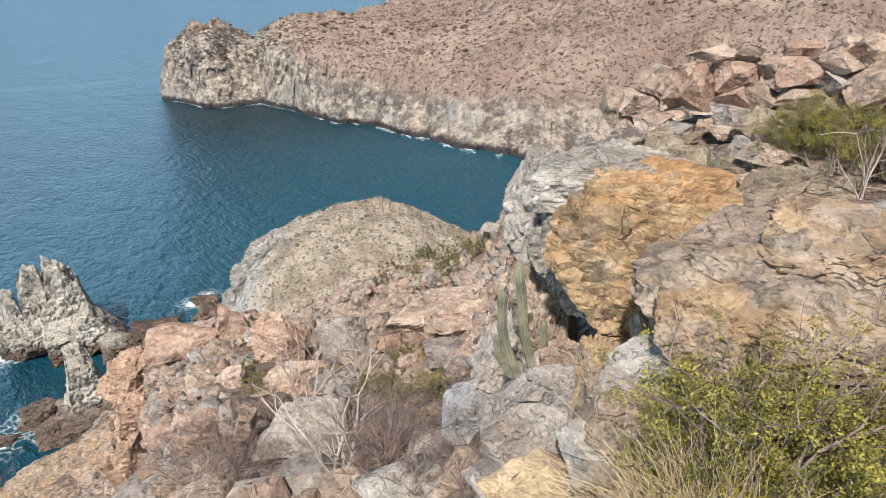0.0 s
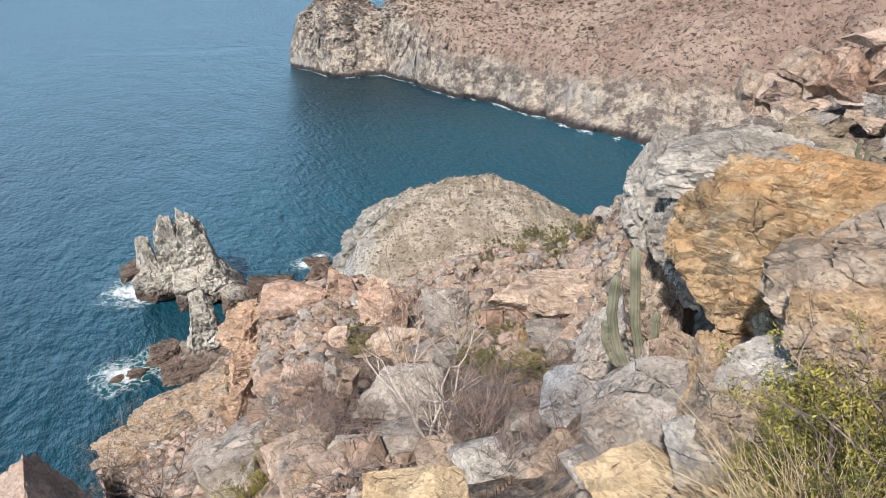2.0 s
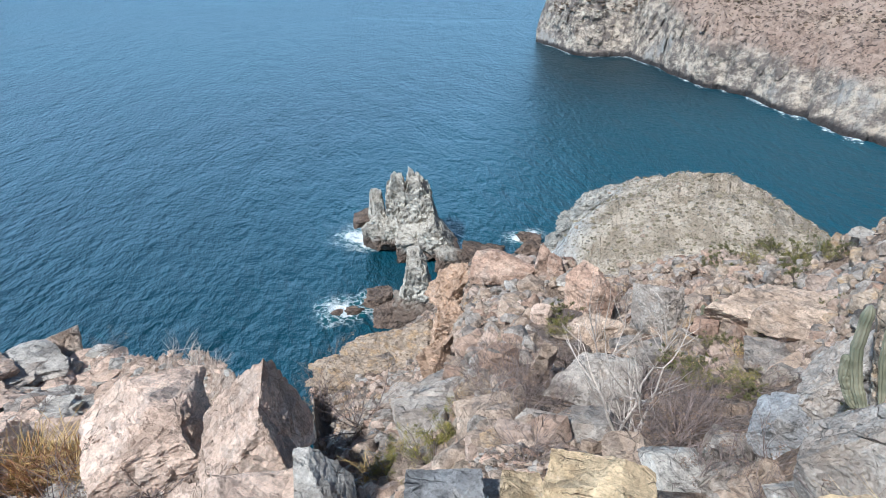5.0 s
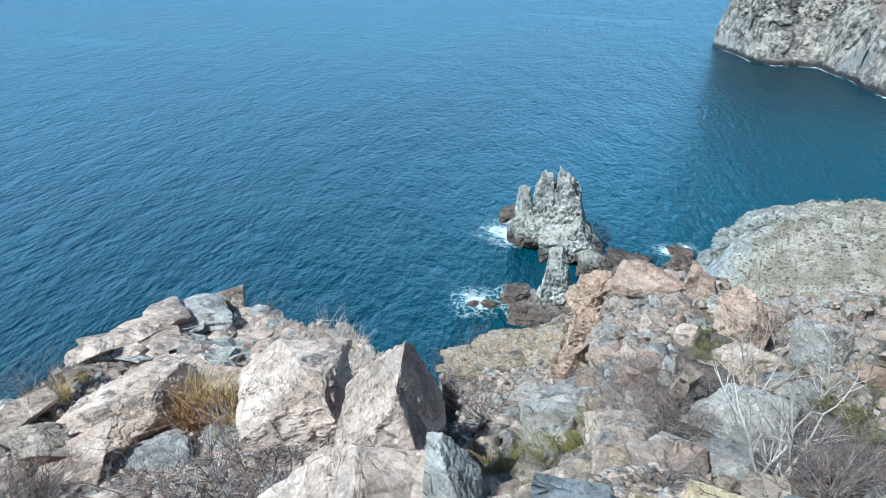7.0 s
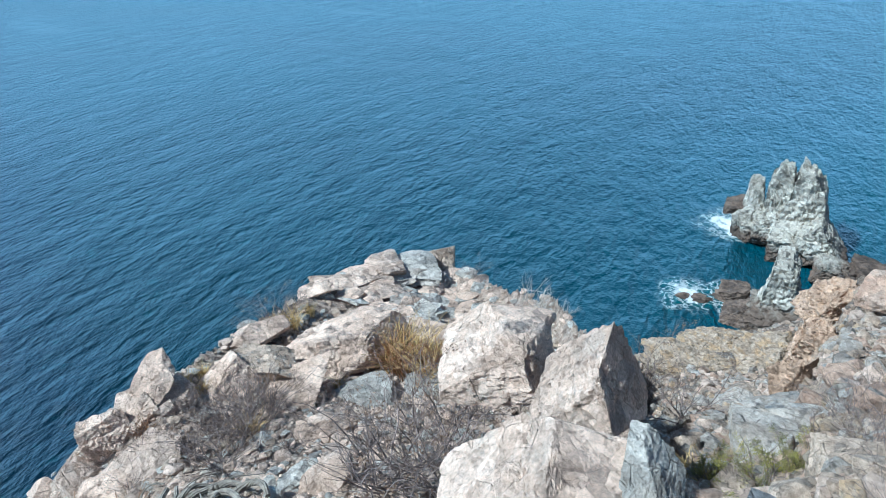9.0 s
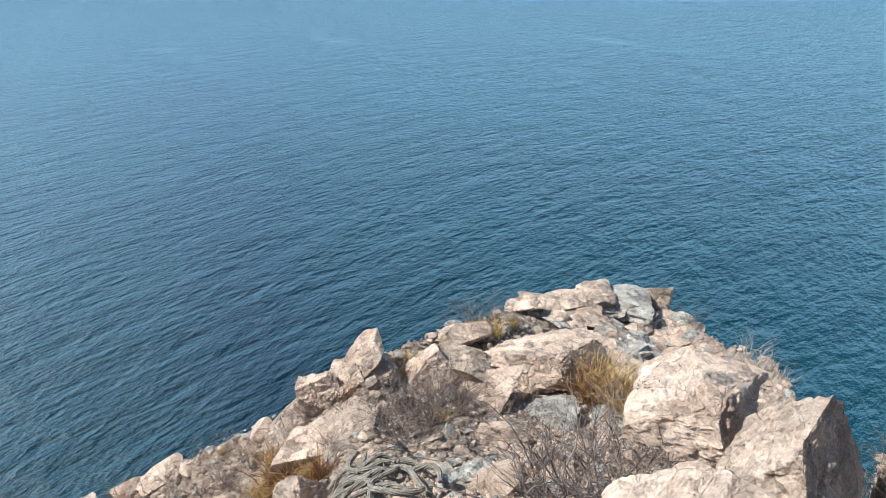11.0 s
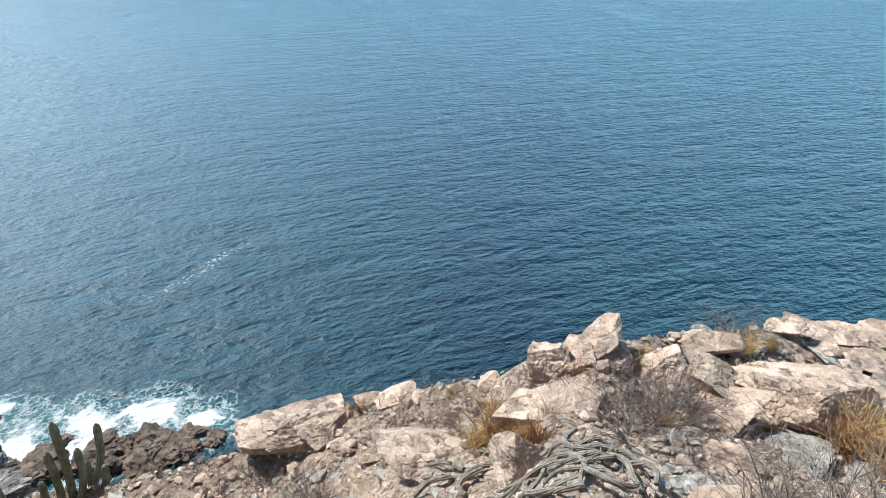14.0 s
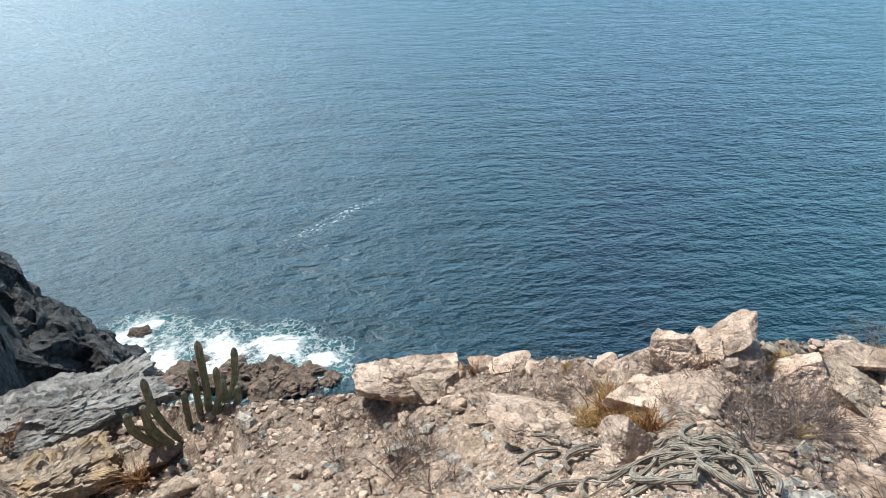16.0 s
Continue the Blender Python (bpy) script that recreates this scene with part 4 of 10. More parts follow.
boulder("boulder", GREY, (0.28, 2.58, 37.94), (0.26, 0.22, 0.32), (0, 0, -6), 412, 6, "pale striated slab standing on rubble", carve=((-0.6, 0, 0.8, 0.62), (0, -0.85, 0.5, 0.6)), cuts=3, roughness=0.02, fracture=0.03, cracks=0.04)
boulder("boulder", SLATE, (0.00, 3.87, 37.13), (0.22, 0.25, 0.17), (0, 0, 0), 413, 6, "blue-grey flat-faced boulder on rubble", carve=((-0.7, 0, 0.7, 0.6), (0.4, -0.5, 0.7, 0.6), (0.7, 0, 0.7, 0.7)), cuts=4, roughness=0.03, fracture=0.05, cracks=0.06)
boulder("boulder", GREY, (0.27, 4.22, 37.31), (0.31, 0.40, 0.36), (0, 0, -4), 416, 6, "tall grey leaning rock below a cactus", carve=((-0.7, 0, 0.7, 0.4), (0, -0.8, 0.6, 0.62)), cuts=4, roughness=0.04, fracture=0.08, cracks=0.08)
boulder("boulder", GREY, (0.54, 2.12, 38.13), (0.13, 0.09, 0.05), (0, 0, -14), 414, 5, "grey block half buried in dry grass", carve=())
boulder("boulder", GREY, (-0.25, 3.62, 36.96), (0.15, 0.15, 0.12), (0, 0, 4), 415, 4, "grey split stone on the slope", carve=())
boulder("boulder", BROWN, (0.51, 3.69, 37.82), (0.20, 0.30, 0.45), (0, 0, -8), 850, 6, "weathered brown rib of rock below a pale flank", carve=((0, -0.8, 0.55, 0.7),), skew=0.2, cuts=4, roughness=0.03, fracture=0.06, cracks=0.08)
boulder("boulder", TAN, (0.56, 3.14, 37.82), (0.20, 0.30, 0.28), (0, 0, -10), 851, 6, "tan broken rock under an overhang", carve=((0, -0.8, 0.55, 0.7),), skew=0.2, cuts=4, roughness=0.03, fracture=0.06, cracks=0.08)
boulder("boulder", BROWN, (0.94, 2.67, 38.37), (0.16, 0.20, 0.21), (0, 0, -19), 852, 6, "grey-brown block wedged between outcrops", carve=((0, -0.8, 0.55, 0.7),), skew=0.2, cuts=4, roughness=0.03, fracture=0.06, cracks=0.08)
boulder("boulder", FLAG, (0.76, 2.40, 38.44), (0.20, 0.12, 0.07), (0, -24, -18), 853, 6, "pale slab sloping under an ochre outcrop", carve=((0, -0.8, 0.55, 0.7),), skew=0.2, cuts=4, roughness=0.03, fracture=0.06, cracks=0.08)
boulder("boulder", BROWN, (0.64, 2.25, 38.27), (0.18, 0.20, 0.18), (0, 0, -16), 854, 6, "brown rock beneath dry grass", carve=((0, -0.8, 0.55, 0.7),), skew=0.2, cuts=4, roughness=0.03, fracture=0.06, cracks=0.08)
boulder("boulder", FLAG, (0.51, 2.16, 38.13), (0.13, 0.13, 0.10), (0, -8, -3), 1010, 5, "pale grey split block at the foot of a bush", carve=((0, -0.7, 0.7, 0.66),), skew=0.3, cuts=4, roughness=0.03, fracture=0.05, cracks=0.05)
boulder("boulder", YELLOW, (0.35, 2.14, 37.98), (0.27, 0.27, 0.07), (0, 6, -24), 1011, 5, "flat yellow-stained slab in dry soil", carve=((0, -0.7, 0.7, 0.66),), skew=0.3, cuts=4, roughness=0.03, fracture=0.05, cracks=0.05)
boulder("boulder", GREY, (0.15, 2.57, 37.65), (0.17, 0.17, 0.09), (0, 4, 22), 1012, 5, "grey broken ledge on the slope", carve=((0, -0.7, 0.7, 0.66),), skew=0.3, cuts=4, roughness=0.03, fracture=0.05, cracks=0.05)
boulder("boulder", TAN, (-0.04, 3.07, 37.25), (0.14, 0.14, 0.09), (0, -8, 11), 1013, 5, "tan broken stone on the slope", carve=((0, -0.7, 0.7, 0.66),), skew=0.3, cuts=4, roughness=0.03, fracture=0.05, cracks=0.05)
boulder("boulder", GREY, (-0.25, 3.11, 37.12), (0.15, 0.15, 0.11), (0, 6, -10), 1014, 5, "grey stone beside a shrub", carve=((0, -0.7, 0.7, 0.66),), skew=0.3, cuts=4, roughness=0.03, fracture=0.05, cracks=0.05)
boulder("boulder", FLAG, (-0.47, 3.06, 37.12), (0.17, 0.17, 0.10), (0, 4, 34), 1015, 5, "pale broken stone on the slope", carve=((0, -0.7, 0.7, 0.66),), skew=0.3, cuts=4, roughness=0.03, fracture=0.05, cracks=0.05)
boulder("boulder", TAN, (-0.82, 3.50, 36.77), (0.17, 0.17, 0.11), (0, -8, 23), 1016, 5, "tan stone in dry twigs", carve=((0, -0.7, 0.7, 0.66),), skew=0.3, cuts=4, roughness=0.03, fracture=0.05, cracks=0.05)
boulder("boulder", GREY, (-1.40, 4.00, 36.30), (0.25, 0.25, 0.15), (0, 6, 4), 1017, 5, "grey cracked stone in dry twigs", carve=((0, -0.7, 0.7, 0.66),), skew=0.3, cuts=4, roughness=0.03, fracture=0.05, cracks=0.05)
boulder("boulder", GREY, (-4.69, 7.11, 33.18), (0.55, 0.55, 0.25), (0, 4, 58), 1018, 5, "grey rock on the lower slope", carve=((0, -0.7, 0.7, 0.66),), skew=0.3, cuts=4, roughness=0.03, fracture=0.05, cracks=0.05)
boulder("boulder", TAN, (-2.27, 4.18, 35.95), (0.28, 0.28, 0.12), (0, -8, 38), 1019, 5, "tan rock on the lower slope", carve=((0, -0.7, 0.7, 0.66),), skew=0.3, cuts=4, roughness=0.03, fracture=0.05, cracks=0.05)
# broken ground beyond the outcrop
boulder("boulder", LICHEN, (3.24, 7.42, 37.76), (0.30, 0.30, 0.10), (-4, 0, -29), 980, 5, "brown lichen-stained rock on the hillside", carve=(), skew=0.25, cuts=5, roughness=0.03, fracture=0.08, cracks=0.06, group='hillside ledges')
boulder("boulder", LICHEN, (3.50, 7.27, 37.95), (0.34, 0.34, 0.13), (6, 4, -48), 981, 5, "brown lichen-stained rock on the hillside", carve=(), skew=0.25, cuts=5, roughness=0.03, fracture=0.08, cracks=0.06, group='hillside ledges')
boulder("boulder", LICHEN, (4.06, 7.09, 38.06), (0.23, 0.23, 0.08), (-13, 1, -27), 982, 5, "brown lichen-stained rock on the hillside", carve=(), skew=0.25, cuts=5, roughness=0.03, fracture=0.08, cracks=0.06, group='hillside ledges')
boulder("boulder", LICHEN, (3.52, 7.07, 37.75), (0.17, 0.17, 0.09), (-13, -2, -11), 983, 5, "brown lichen-stained rock on the hillside", carve=(), skew=0.25, cuts=5, roughness=0.03, fracture=0.08, cracks=0.06, group='hillside ledges')
boulder("boulder", LICHEN, (2.95, 8.99, 37.52), (0.21, 0.21, 0.08), (7, 13, -52), 984, 5, "brown lichen-stained rock on the hillside", carve=(), skew=0.25, cuts=5, roughness=0.03, fracture=0.08, cracks=0.06, group='hillside ledges')
boulder("boulder", GREY, (3.36, 7.35, 37.89), (0.17, 0.17, 0.08), (0, 4, -16), 985, 5, "brown lichen-stained rock on the hillside", carve=(), skew=0.25, cuts=5, roughness=0.03, fracture=0.08, cracks=0.06, group='hillside ledges')
boulder("boulder", TAN, (3.33, 7.31, 37.80), (0.17, 0.17, 0.06), (-4, 15, -19), 986, 5, "brown lichen-stained rock on the hillside", carve=(), skew=0.25, cuts=5, roughness=0.03, fracture=0.08, cracks=0.06, group='hillside ledges')
boulder("boulder", TAN, (3.84, 7.07, 38.05), (0.22, 0.22, 0.08), (-4, -4, -4), 987, 5, "brown lichen-stained rock on the hillside", carve=(), skew=0.25, cuts=5, roughness=0.03, fracture=0.08, cracks=0.06, group='hillside ledges')
boulder("boulder", GREY, (3.38, 7.24, 37.72), (0.19, 0.19, 0.08), (-14, 1, -62), 988, 5, "brown lichen-stained rock on the hillside", carve=(), skew=0.25, cuts=5, roughness=0.03, fracture=0.08, cracks=0.06, group='hillside ledges')
boulder("boulder", LICHEN, (2.84, 7.89, 37.81), (0.25, 0.25, 0.13), (9, 2, -32), 989, 5, "brown lichen-stained rock on the hillside", carve=(), skew=0.25, cuts=5, roughness=0.03, fracture=0.08, cracks=0.06, group='hillside ledges')
boulder("boulder", TAN, (2.73, 7.79, 37.62), (0.16, 0.16, 0.06), (4, 5, -53), 990, 5, "brown lichen-stained rock on the hillside", carve=(), skew=0.25, cuts=5, roughness=0.03, fracture=0.08, cracks=0.06, group='hillside ledges')
boulder("boulder", GREY, (3.37, 7.62, 37.93), (0.23, 0.23, 0.10), (-8, 15, -43), 991, 5, "brown lichen-stained rock on the hillside", carve=(), skew=0.25, cuts=5, roughness=0.03, fracture=0.08, cracks=0.06, group='hillside ledges')
boulder("boulder", LICHEN, (3.22, 7.45, 37.83), (0.19, 0.19, 0.10), (14, 4, -63), 992, 5, "brown lichen-stained rock on the hillside", carve=(), skew=0.25, cuts=5, roughness=0.03, fracture=0.08, cracks=0.06, group='hillside ledges')
boulder("boulder", LICHEN, (3.59, 6.23, 37.93), (0.29, 0.29, 0.11), (1, -14, -39), 993, 5, "brown lichen-stained rock on the hillside", carve=(), skew=0.25, cuts=5, roughness=0.03, fracture=0.08, cracks=0.06, group='hillside ledges')
boulder("boulder", LICHEN, (3.06, 6.31, 37.86), (0.33, 0.33, 0.15), (14, -5, -31), 994, 5, "brown lichen-stained rock on the hillside", carve=(), skew=0.25, cuts=5, roughness=0.03, fracture=0.08, cracks=0.06, group='hillside ledges')
boulder("boulder", TAN, (3.62, 7.62, 38.03), (0.28, 0.28, 0.12), (-7, 6, -9), 995, 5, "brown lichen-stained rock on the hillside", carve=(), skew=0.25, cuts=5, roughness=0.03, fracture=0.08, cracks=0.06, group='hillside ledges')
boulder("boulder", TAN, (4.06, 7.45, 38.12), (0.23, 0.23, 0.12), (-5, 15, -4), 996, 5, "brown lichen-stained rock on the hillside", carve=(), skew=0.25, cuts=5, roughness=0.03, fracture=0.08, cracks=0.06, group='hillside ledges')
boulder("boulder", TAN, (3.49, 7.28, 37.96), (0.33, 0.33, 0.16), (-15, 6, -66), 997, 5, "brown lichen-stained rock on the hillside", carve=(), skew=0.25, cuts=5, roughness=0.03, fracture=0.08, cracks=0.06, group='hillside ledges')
boulder("boulder", LICHEN, (3.87, 7.92, 38.03), (0.38, 0.38, 0.16), (-9, -2, -6), 998, 5, "brown lichen-stained rock on the hillside", carve=(), skew=0.25, cuts=5, roughness=0.03, fracture=0.08, cracks=0.06, group='hillside ledges')
boulder("boulder", TAN, (3.90, 6.75, 38.02), (0.28, 0.28, 0.15), (9, -14, -17), 999, 5, "brown lichen-stained rock on the hillside", carve=(), skew=0.25, cuts=5, roughness=0.03, fracture=0.08, cracks=0.06, group='hillside ledges')
boulder("boulder", TAN, (4.19, 10.12, 37.54), (0.32, 0.32, 0.12), (-4, 5, -14), 1000, 5, "brown lichen-stained rock on the hillside", carve=(), skew=0.25, cuts=5, roughness=0.03, fracture=0.08, cracks=0.06, group='hillside ledges')
boulder("boulder", LICHEN, (4.32, 9.59, 37.74), (0.40, 0.40, 0.21), (13, -13, -11), 1001, 5, "brown lichen-stained rock on the hillside", carve=(), skew=0.25, cuts=5, roughness=0.03, fracture=0.08, cracks=0.06, group='hillside ledges')
boulder("boulder", TAN, (3.20, 7.02, 37.78), (0.23, 0.23, 0.08), (-9, -6, -31), 1002, 5, "brown lichen-stained rock on the hillside", carve=(), skew=0.25, cuts=5, roughness=0.03, fracture=0.08, cracks=0.06, group='hillside ledges')
boulder("boulder", LICHEN, (3.83, 6.74, 37.93), (0.26, 0.26, 0.12), (-9, 2, 6), 1003, 5, "brown lichen-stained rock on the hillside", carve=(), skew=0.25, cuts=5, roughness=0.03, fracture=0.08, cracks=0.06, group='hillside ledges')
boulder("boulder", TAN, (3.62, 7.30, 37.99), (0.21, 0.21, 0.09), (-13, 6, -24), 1004, 5, "brown lichen-stained rock on the hillside", carve=(), skew=0.25, cuts=5, roughness=0.03, fracture=0.08, cracks=0.06, group='hillside ledges')
boulder("boulder", GREY, (3.57, 10.74, 37.41), (0.31, 0.31, 0.15), (-4, -10, -55), 1005, 5, "brown lichen-stained rock on the hillside", carve=(), skew=0.25, cuts=5, roughness=0.03, fracture=0.08, cracks=0.06, group='hillside ledges')
boulder("boulder", TAN, (2.79, 7.76, 37.69), (0.27, 0.27, 0.09), (-1, -8, -19), 1006, 5, "brown lichen-stained rock on the hillside", carve=(), skew=0.25, cuts=5, roughness=0.03, fracture=0.08, cracks=0.06, group='hillside ledges')
boulder("boulder", LICHEN, (3.37, 10.47, 37.33), (0.49, 0.49, 0.20), (7, -2, -21), 1007, 5, "brown lichen-stained rock on the hillside", carve=(), skew=0.25, cuts=5, roughness=0.03, fracture=0.08, cracks=0.06, group='hillside ledges')
boulder("boulder", LICHEN, (2.58, 7.04, 37.67), (0.25, 0.25, 0.12), (1, -1, -11), 1008, 5, "brown lichen-stained rock on the hillside", carve=(), skew=0.25, cuts=5, roughness=0.03, fracture=0.08, cracks=0.06, group='hillside ledges')
boulder("boulder", LICHEN, (3.26, 6.82, 37.80), (0.20, 0.20, 0.08), (11, 9, -37), 1009, 5, "brown lichen-stained rock on the hillside", carve=(), skew=0.25, cuts=5, roughness=0.03, fracture=0.08, cracks=0.06, group='hillside ledges')
# the block pile on the near crest
boulder("boulder", TAN, (2.62, 11.51, 37.82), (0.27, 0.27, 0.49), (0, 0, -13), 423, 5, "pinkish angular block piled on the crest", carve=None, cuts=5, keep=0.5, roughness=0.03, fracture=0.04, group='block pile')
boulder("boulder", PINK, (3.01, 11.42, 37.83), (0.43, 0.39, 0.29), (0, 0, -15), 424, 5, "pinkish angular block piled on the crest", carve=None, cuts=5, keep=0.5, roughness=0.03, fracture=0.04, group='block pile')
boulder("boulder", TAN, (3.32, 11.40, 38.22), (0.47, 0.37, 0.29), (0, 0, -16), 425, 5, "pinkish angular block piled on the crest", carve=None, cuts=5, keep=0.5, roughness=0.03, fracture=0.04, group='block pile')
boulder("boulder", RED, (3.56, 11.30, 38.06), (0.35, 0.35, 0.41), (0, 0, -17), 426, 5, "pinkish angular block piled on the crest", carve=None, cuts=5, keep=0.5, roughness=0.03, fracture=0.04, group='block pile')
boulder("boulder", RED, (3.92, 11.19, 38.13), (0.41, 0.41, 0.45), (0, 0, -19), 427, 5, "pinkish angular block piled on the crest", carve=None, cuts=5, keep=0.5, roughness=0.03, fracture=0.04, group='block pile')
boulder("boulder", RED, (4.41, 11.04, 38.32), (0.50, 0.40, 0.31), (0, 0, -22), 428, 5, "pinkish angular block piled on the crest", carve=None, cuts=5, keep=0.5, roughness=0.03, fracture=0.04, group='block pile')
boulder("boulder", RED, (4.44, 10.97, 37.97), (0.43, 0.33, 0.25), (0, 0, -22), 429, 5, "pinkish angular block piled on the crest", carve=None, cuts=5, keep=0.5, roughness=0.03, fracture=0.04, group='block pile')
boulder("boulder", PINK, (3.76, 11.28, 38.36), (0.27, 0.20, 0.16), (0, 0, -18), 430, 5, "pinkish angular block piled on the crest", carve=None, cuts=5, keep=0.5, roughness=0.03, fracture=0.04, group='block pile')
boulder("boulder", PINK, (4.12, 11.19, 38.63), (0.49, 0.23, 0.18), (0, 0, -20), 431, 5, "pinkish angular block piled on the crest", carve=None, cuts=5, keep=0.5, roughness=0.03, fracture=0.04, group='block pile')
boulder("boulder", GREY, (4.47, 10.89, 37.65), (0.53, 0.38, 0.28), (0, 0, -22), 432, 5, "pinkish angular block piled on the crest", carve=None, cuts=5, keep=0.5, roughness=0.03, fracture=0.04, group='block pile')
boulder("boulder", TAN, (4.83, 10.79, 37.89), (0.35, 0.35, 0.32), (0, 0, -24), 433, 5, "pinkish angular block piled on the crest", carve=None, cuts=5, keep=0.5, roughness=0.03, fracture=0.04, group='block pile')
boulder("boulder", TAN, (4.96, 10.83, 38.45), (0.35, 0.30, 0.24), (0, 0, -25), 434, 5, "pinkish angular block piled on the crest", carve=None, cuts=5, keep=0.5, roughness=0.03, fracture=0.04, group='block pile')
boulder("boulder", RED, (5.32, 10.64, 38.36), (0.41, 0.41, 0.32), (0, 0, -27), 435, 5, "pinkish angular block piled on the crest", carve=None, cuts=5, keep=0.5, roughness=0.03, fracture=0.04, group='block pile')
boulder("boulder", TAN, (5.28, 10.59, 37.97), (0.47, 0.33, 0.25), (0, 0, -26), 436, 5, "pinkish angular block piled on the crest", carve=None, cuts=5, keep=0.5, roughness=0.03, fracture=0.04, group='block pile')
boulder("boulder", TAN, (5.71, 10.47, 38.61), (0.47, 0.40, 0.32), (0, 0, -29), 437, 5, "pinkish angular block piled on the crest", carve=None, cuts=5, keep=0.5, roughness=0.03, fracture=0.04, group='block pile')
boulder("boulder", TAN, (6.08, 10.27, 38.70), (0.47, 0.40, 0.32), (0, 0, -31), 438, 5, "pinkish angular block piled on the crest", carve=None, cuts=5, keep=0.5, roughness=0.03, fracture=0.04, group='block pile')
boulder("boulder", GREY, (5.78, 10.37, 38.20), (0.41, 0.40, 0.31), (0, 0, -29), 439, 5, "pinkish angular block piled on the crest", carve=None, cuts=5, keep=0.5, roughness=0.03, fracture=0.04, group='block pile')
boulder("boulder", TAN, (6.22, 10.12, 38.22), (0.53, 0.53, 0.41), (0, 0, -32), 440, 5, "pinkish angular block piled on the crest", carve=None, cuts=5, keep=0.5, roughness=0.03, fracture=0.04, group='block pile')
boulder("boulder", TAN, (4.60, 11.00, 38.64), (0.30, 0.20, 0.16), (0, 0, -23), 441, 5, "pinkish angular block piled on the crest", carve=None, cuts=5, keep=0.5, roughness=0.03, fracture=0.04, group='block pile')
boulder("boulder", TAN, (3.34, 11.27, 37.58), (0.30, 0.20, 0.15), (0, 0, -16), 442, 5, "pinkish angular block piled on the crest", carve=None, cuts=5, keep=0.5, roughness=0.03, fracture=0.04, group='block pile')
boulder("boulder", GREY, (5.27, 10.53, 37.62), (0.53, 0.33, 0.24), (0, 0, -27), 443, 5, "pinkish angular block piled on the crest", carve=None, cuts=5, keep=0.5, roughness=0.03, fracture=0.04, group='block pile')
boulder("boulder", TAN, (2.76, 11.42, 37.52), (0.24, 0.20, 0.14), (0, 0, -14), 444, 5, "pinkish angular block piled on the crest", carve=None, cuts=5, keep=0.5, roughness=0.03, fracture=0.04, group='block pile')
boulder("boulder", PINK, (3.98, 11.10, 37.77), (0.25, 0.20, 0.15), (0, 0, -20), 445, 5, "pinkish angular block piled on the crest", carve=None, cuts=5, keep=0.5, roughness=0.03, fracture=0.04, group='block pile')
boulder("boulder", PINK, (3.56, 11.22, 37.65), (0.24, 0.17, 0.12), (0, 0, -18), 446, 5, "pinkish angular block piled on the crest", carve=None, cuts=5, keep=0.5, roughness=0.03, fracture=0.04, group='block pile')
boulder("boulder", RED, (5.30, 10.69, 38.70), (0.31, 0.23, 0.18), (0, 0, -26), 447, 5, "pinkish angular block piled on the crest", carve=None, cuts=5, keep=0.5, roughness=0.03, fracture=0.04, group='block pile')
boulder("boulder", PINK, (5.86, 10.40, 38.76), (0.31, 0.28, 0.23), (0, 0, -29), 448, 5, "pinkish angular block piled on the crest", carve=None, cuts=5, keep=0.5, roughness=0.03, fracture=0.04, group='block pile')
boulder("boulder", PINK, (5.75, 10.33, 37.89), (0.27, 0.23, 0.17), (0, 0, -29), 449, 5, "pinkish angular block piled on the crest", carve=None, cuts=5, keep=0.5, roughness=0.03, fracture=0.04, group='block pile')
boulder("boulder", TAN, (4.06, 11.03, 37.54), (0.16, 0.15, 0.11), (0, 0, -20), 450, 5, "pinkish angular block piled on the crest", carve=None, cuts=5, keep=0.5, roughness=0.03, fracture=0.04, group='block pile')
# rubble ridge
boulder("boulder", RUST, (-13.65, 22.66, 25.23), (1.29, 0.97, 1.17), (0, 0, 31), 560, 6, "rust-red broken cliff edge", carve=(), skew=0.42, cuts=10, roughness=0.035, fracture=0.15, cracks=0.05)
boulder("boulder", RUST, (-11.25, 17.81, 26.51), (0.76, 0.57, 1.20), (0, 0, 32), 561, 6, "rust-orange broken cliff edge below a block", carve=(), skew=0.42, cuts=10, roughness=0.035, fracture=0.15, cracks=0.05)
boulder("boulder", RUST, (-6.51, 9.70, 31.52), (0.35, 0.26, 0.60), (0, 0, 33), 562, 5, "rust-stained fallen rock on the cliff edge", carve=(), skew=0.42, cuts=10, roughness=0.035, fracture=0.15, cracks=0.05)
boulder("boulder", RED, (-10.41, 20.73, 27.90), (1.19, 0.90, 0.63), (0, 0, 26), 563, 5, "smooth reddish block on the ridge end", carve=((0, -0.8, 0.55, 0.66), (0.5, 0.1, 0.85, 0.72)), skew=0.3, cuts=5, roughness=0.02, fracture=0.03, cracks=0.03)
boulder("boulder", RED, (-8.91, 20.98, 28.24), (0.42, 0.31, 0.80), (0, 14, 43), 564, 5, "reddish tilted split block on the ridge", carve=((0, -0.8, 0.55, 0.66), (0.5, 0.1, 0.85, 0.72)), skew=0.3, cuts=5, roughness=0.02, fracture=0.03, cracks=0.03)
boulder("boulder", RED, (-7.87, 19.67, 28.94), (0.36, 0.27, 0.65), (0, -12, 2), 565, 5, "reddish tilted block beside a split block", carve=((0, -0.8, 0.55, 0.66), (0.5, 0.1, 0.85, 0.72)), skew=0.3, cuts=5, roughness=0.02, fracture=0.03, cracks=0.03)
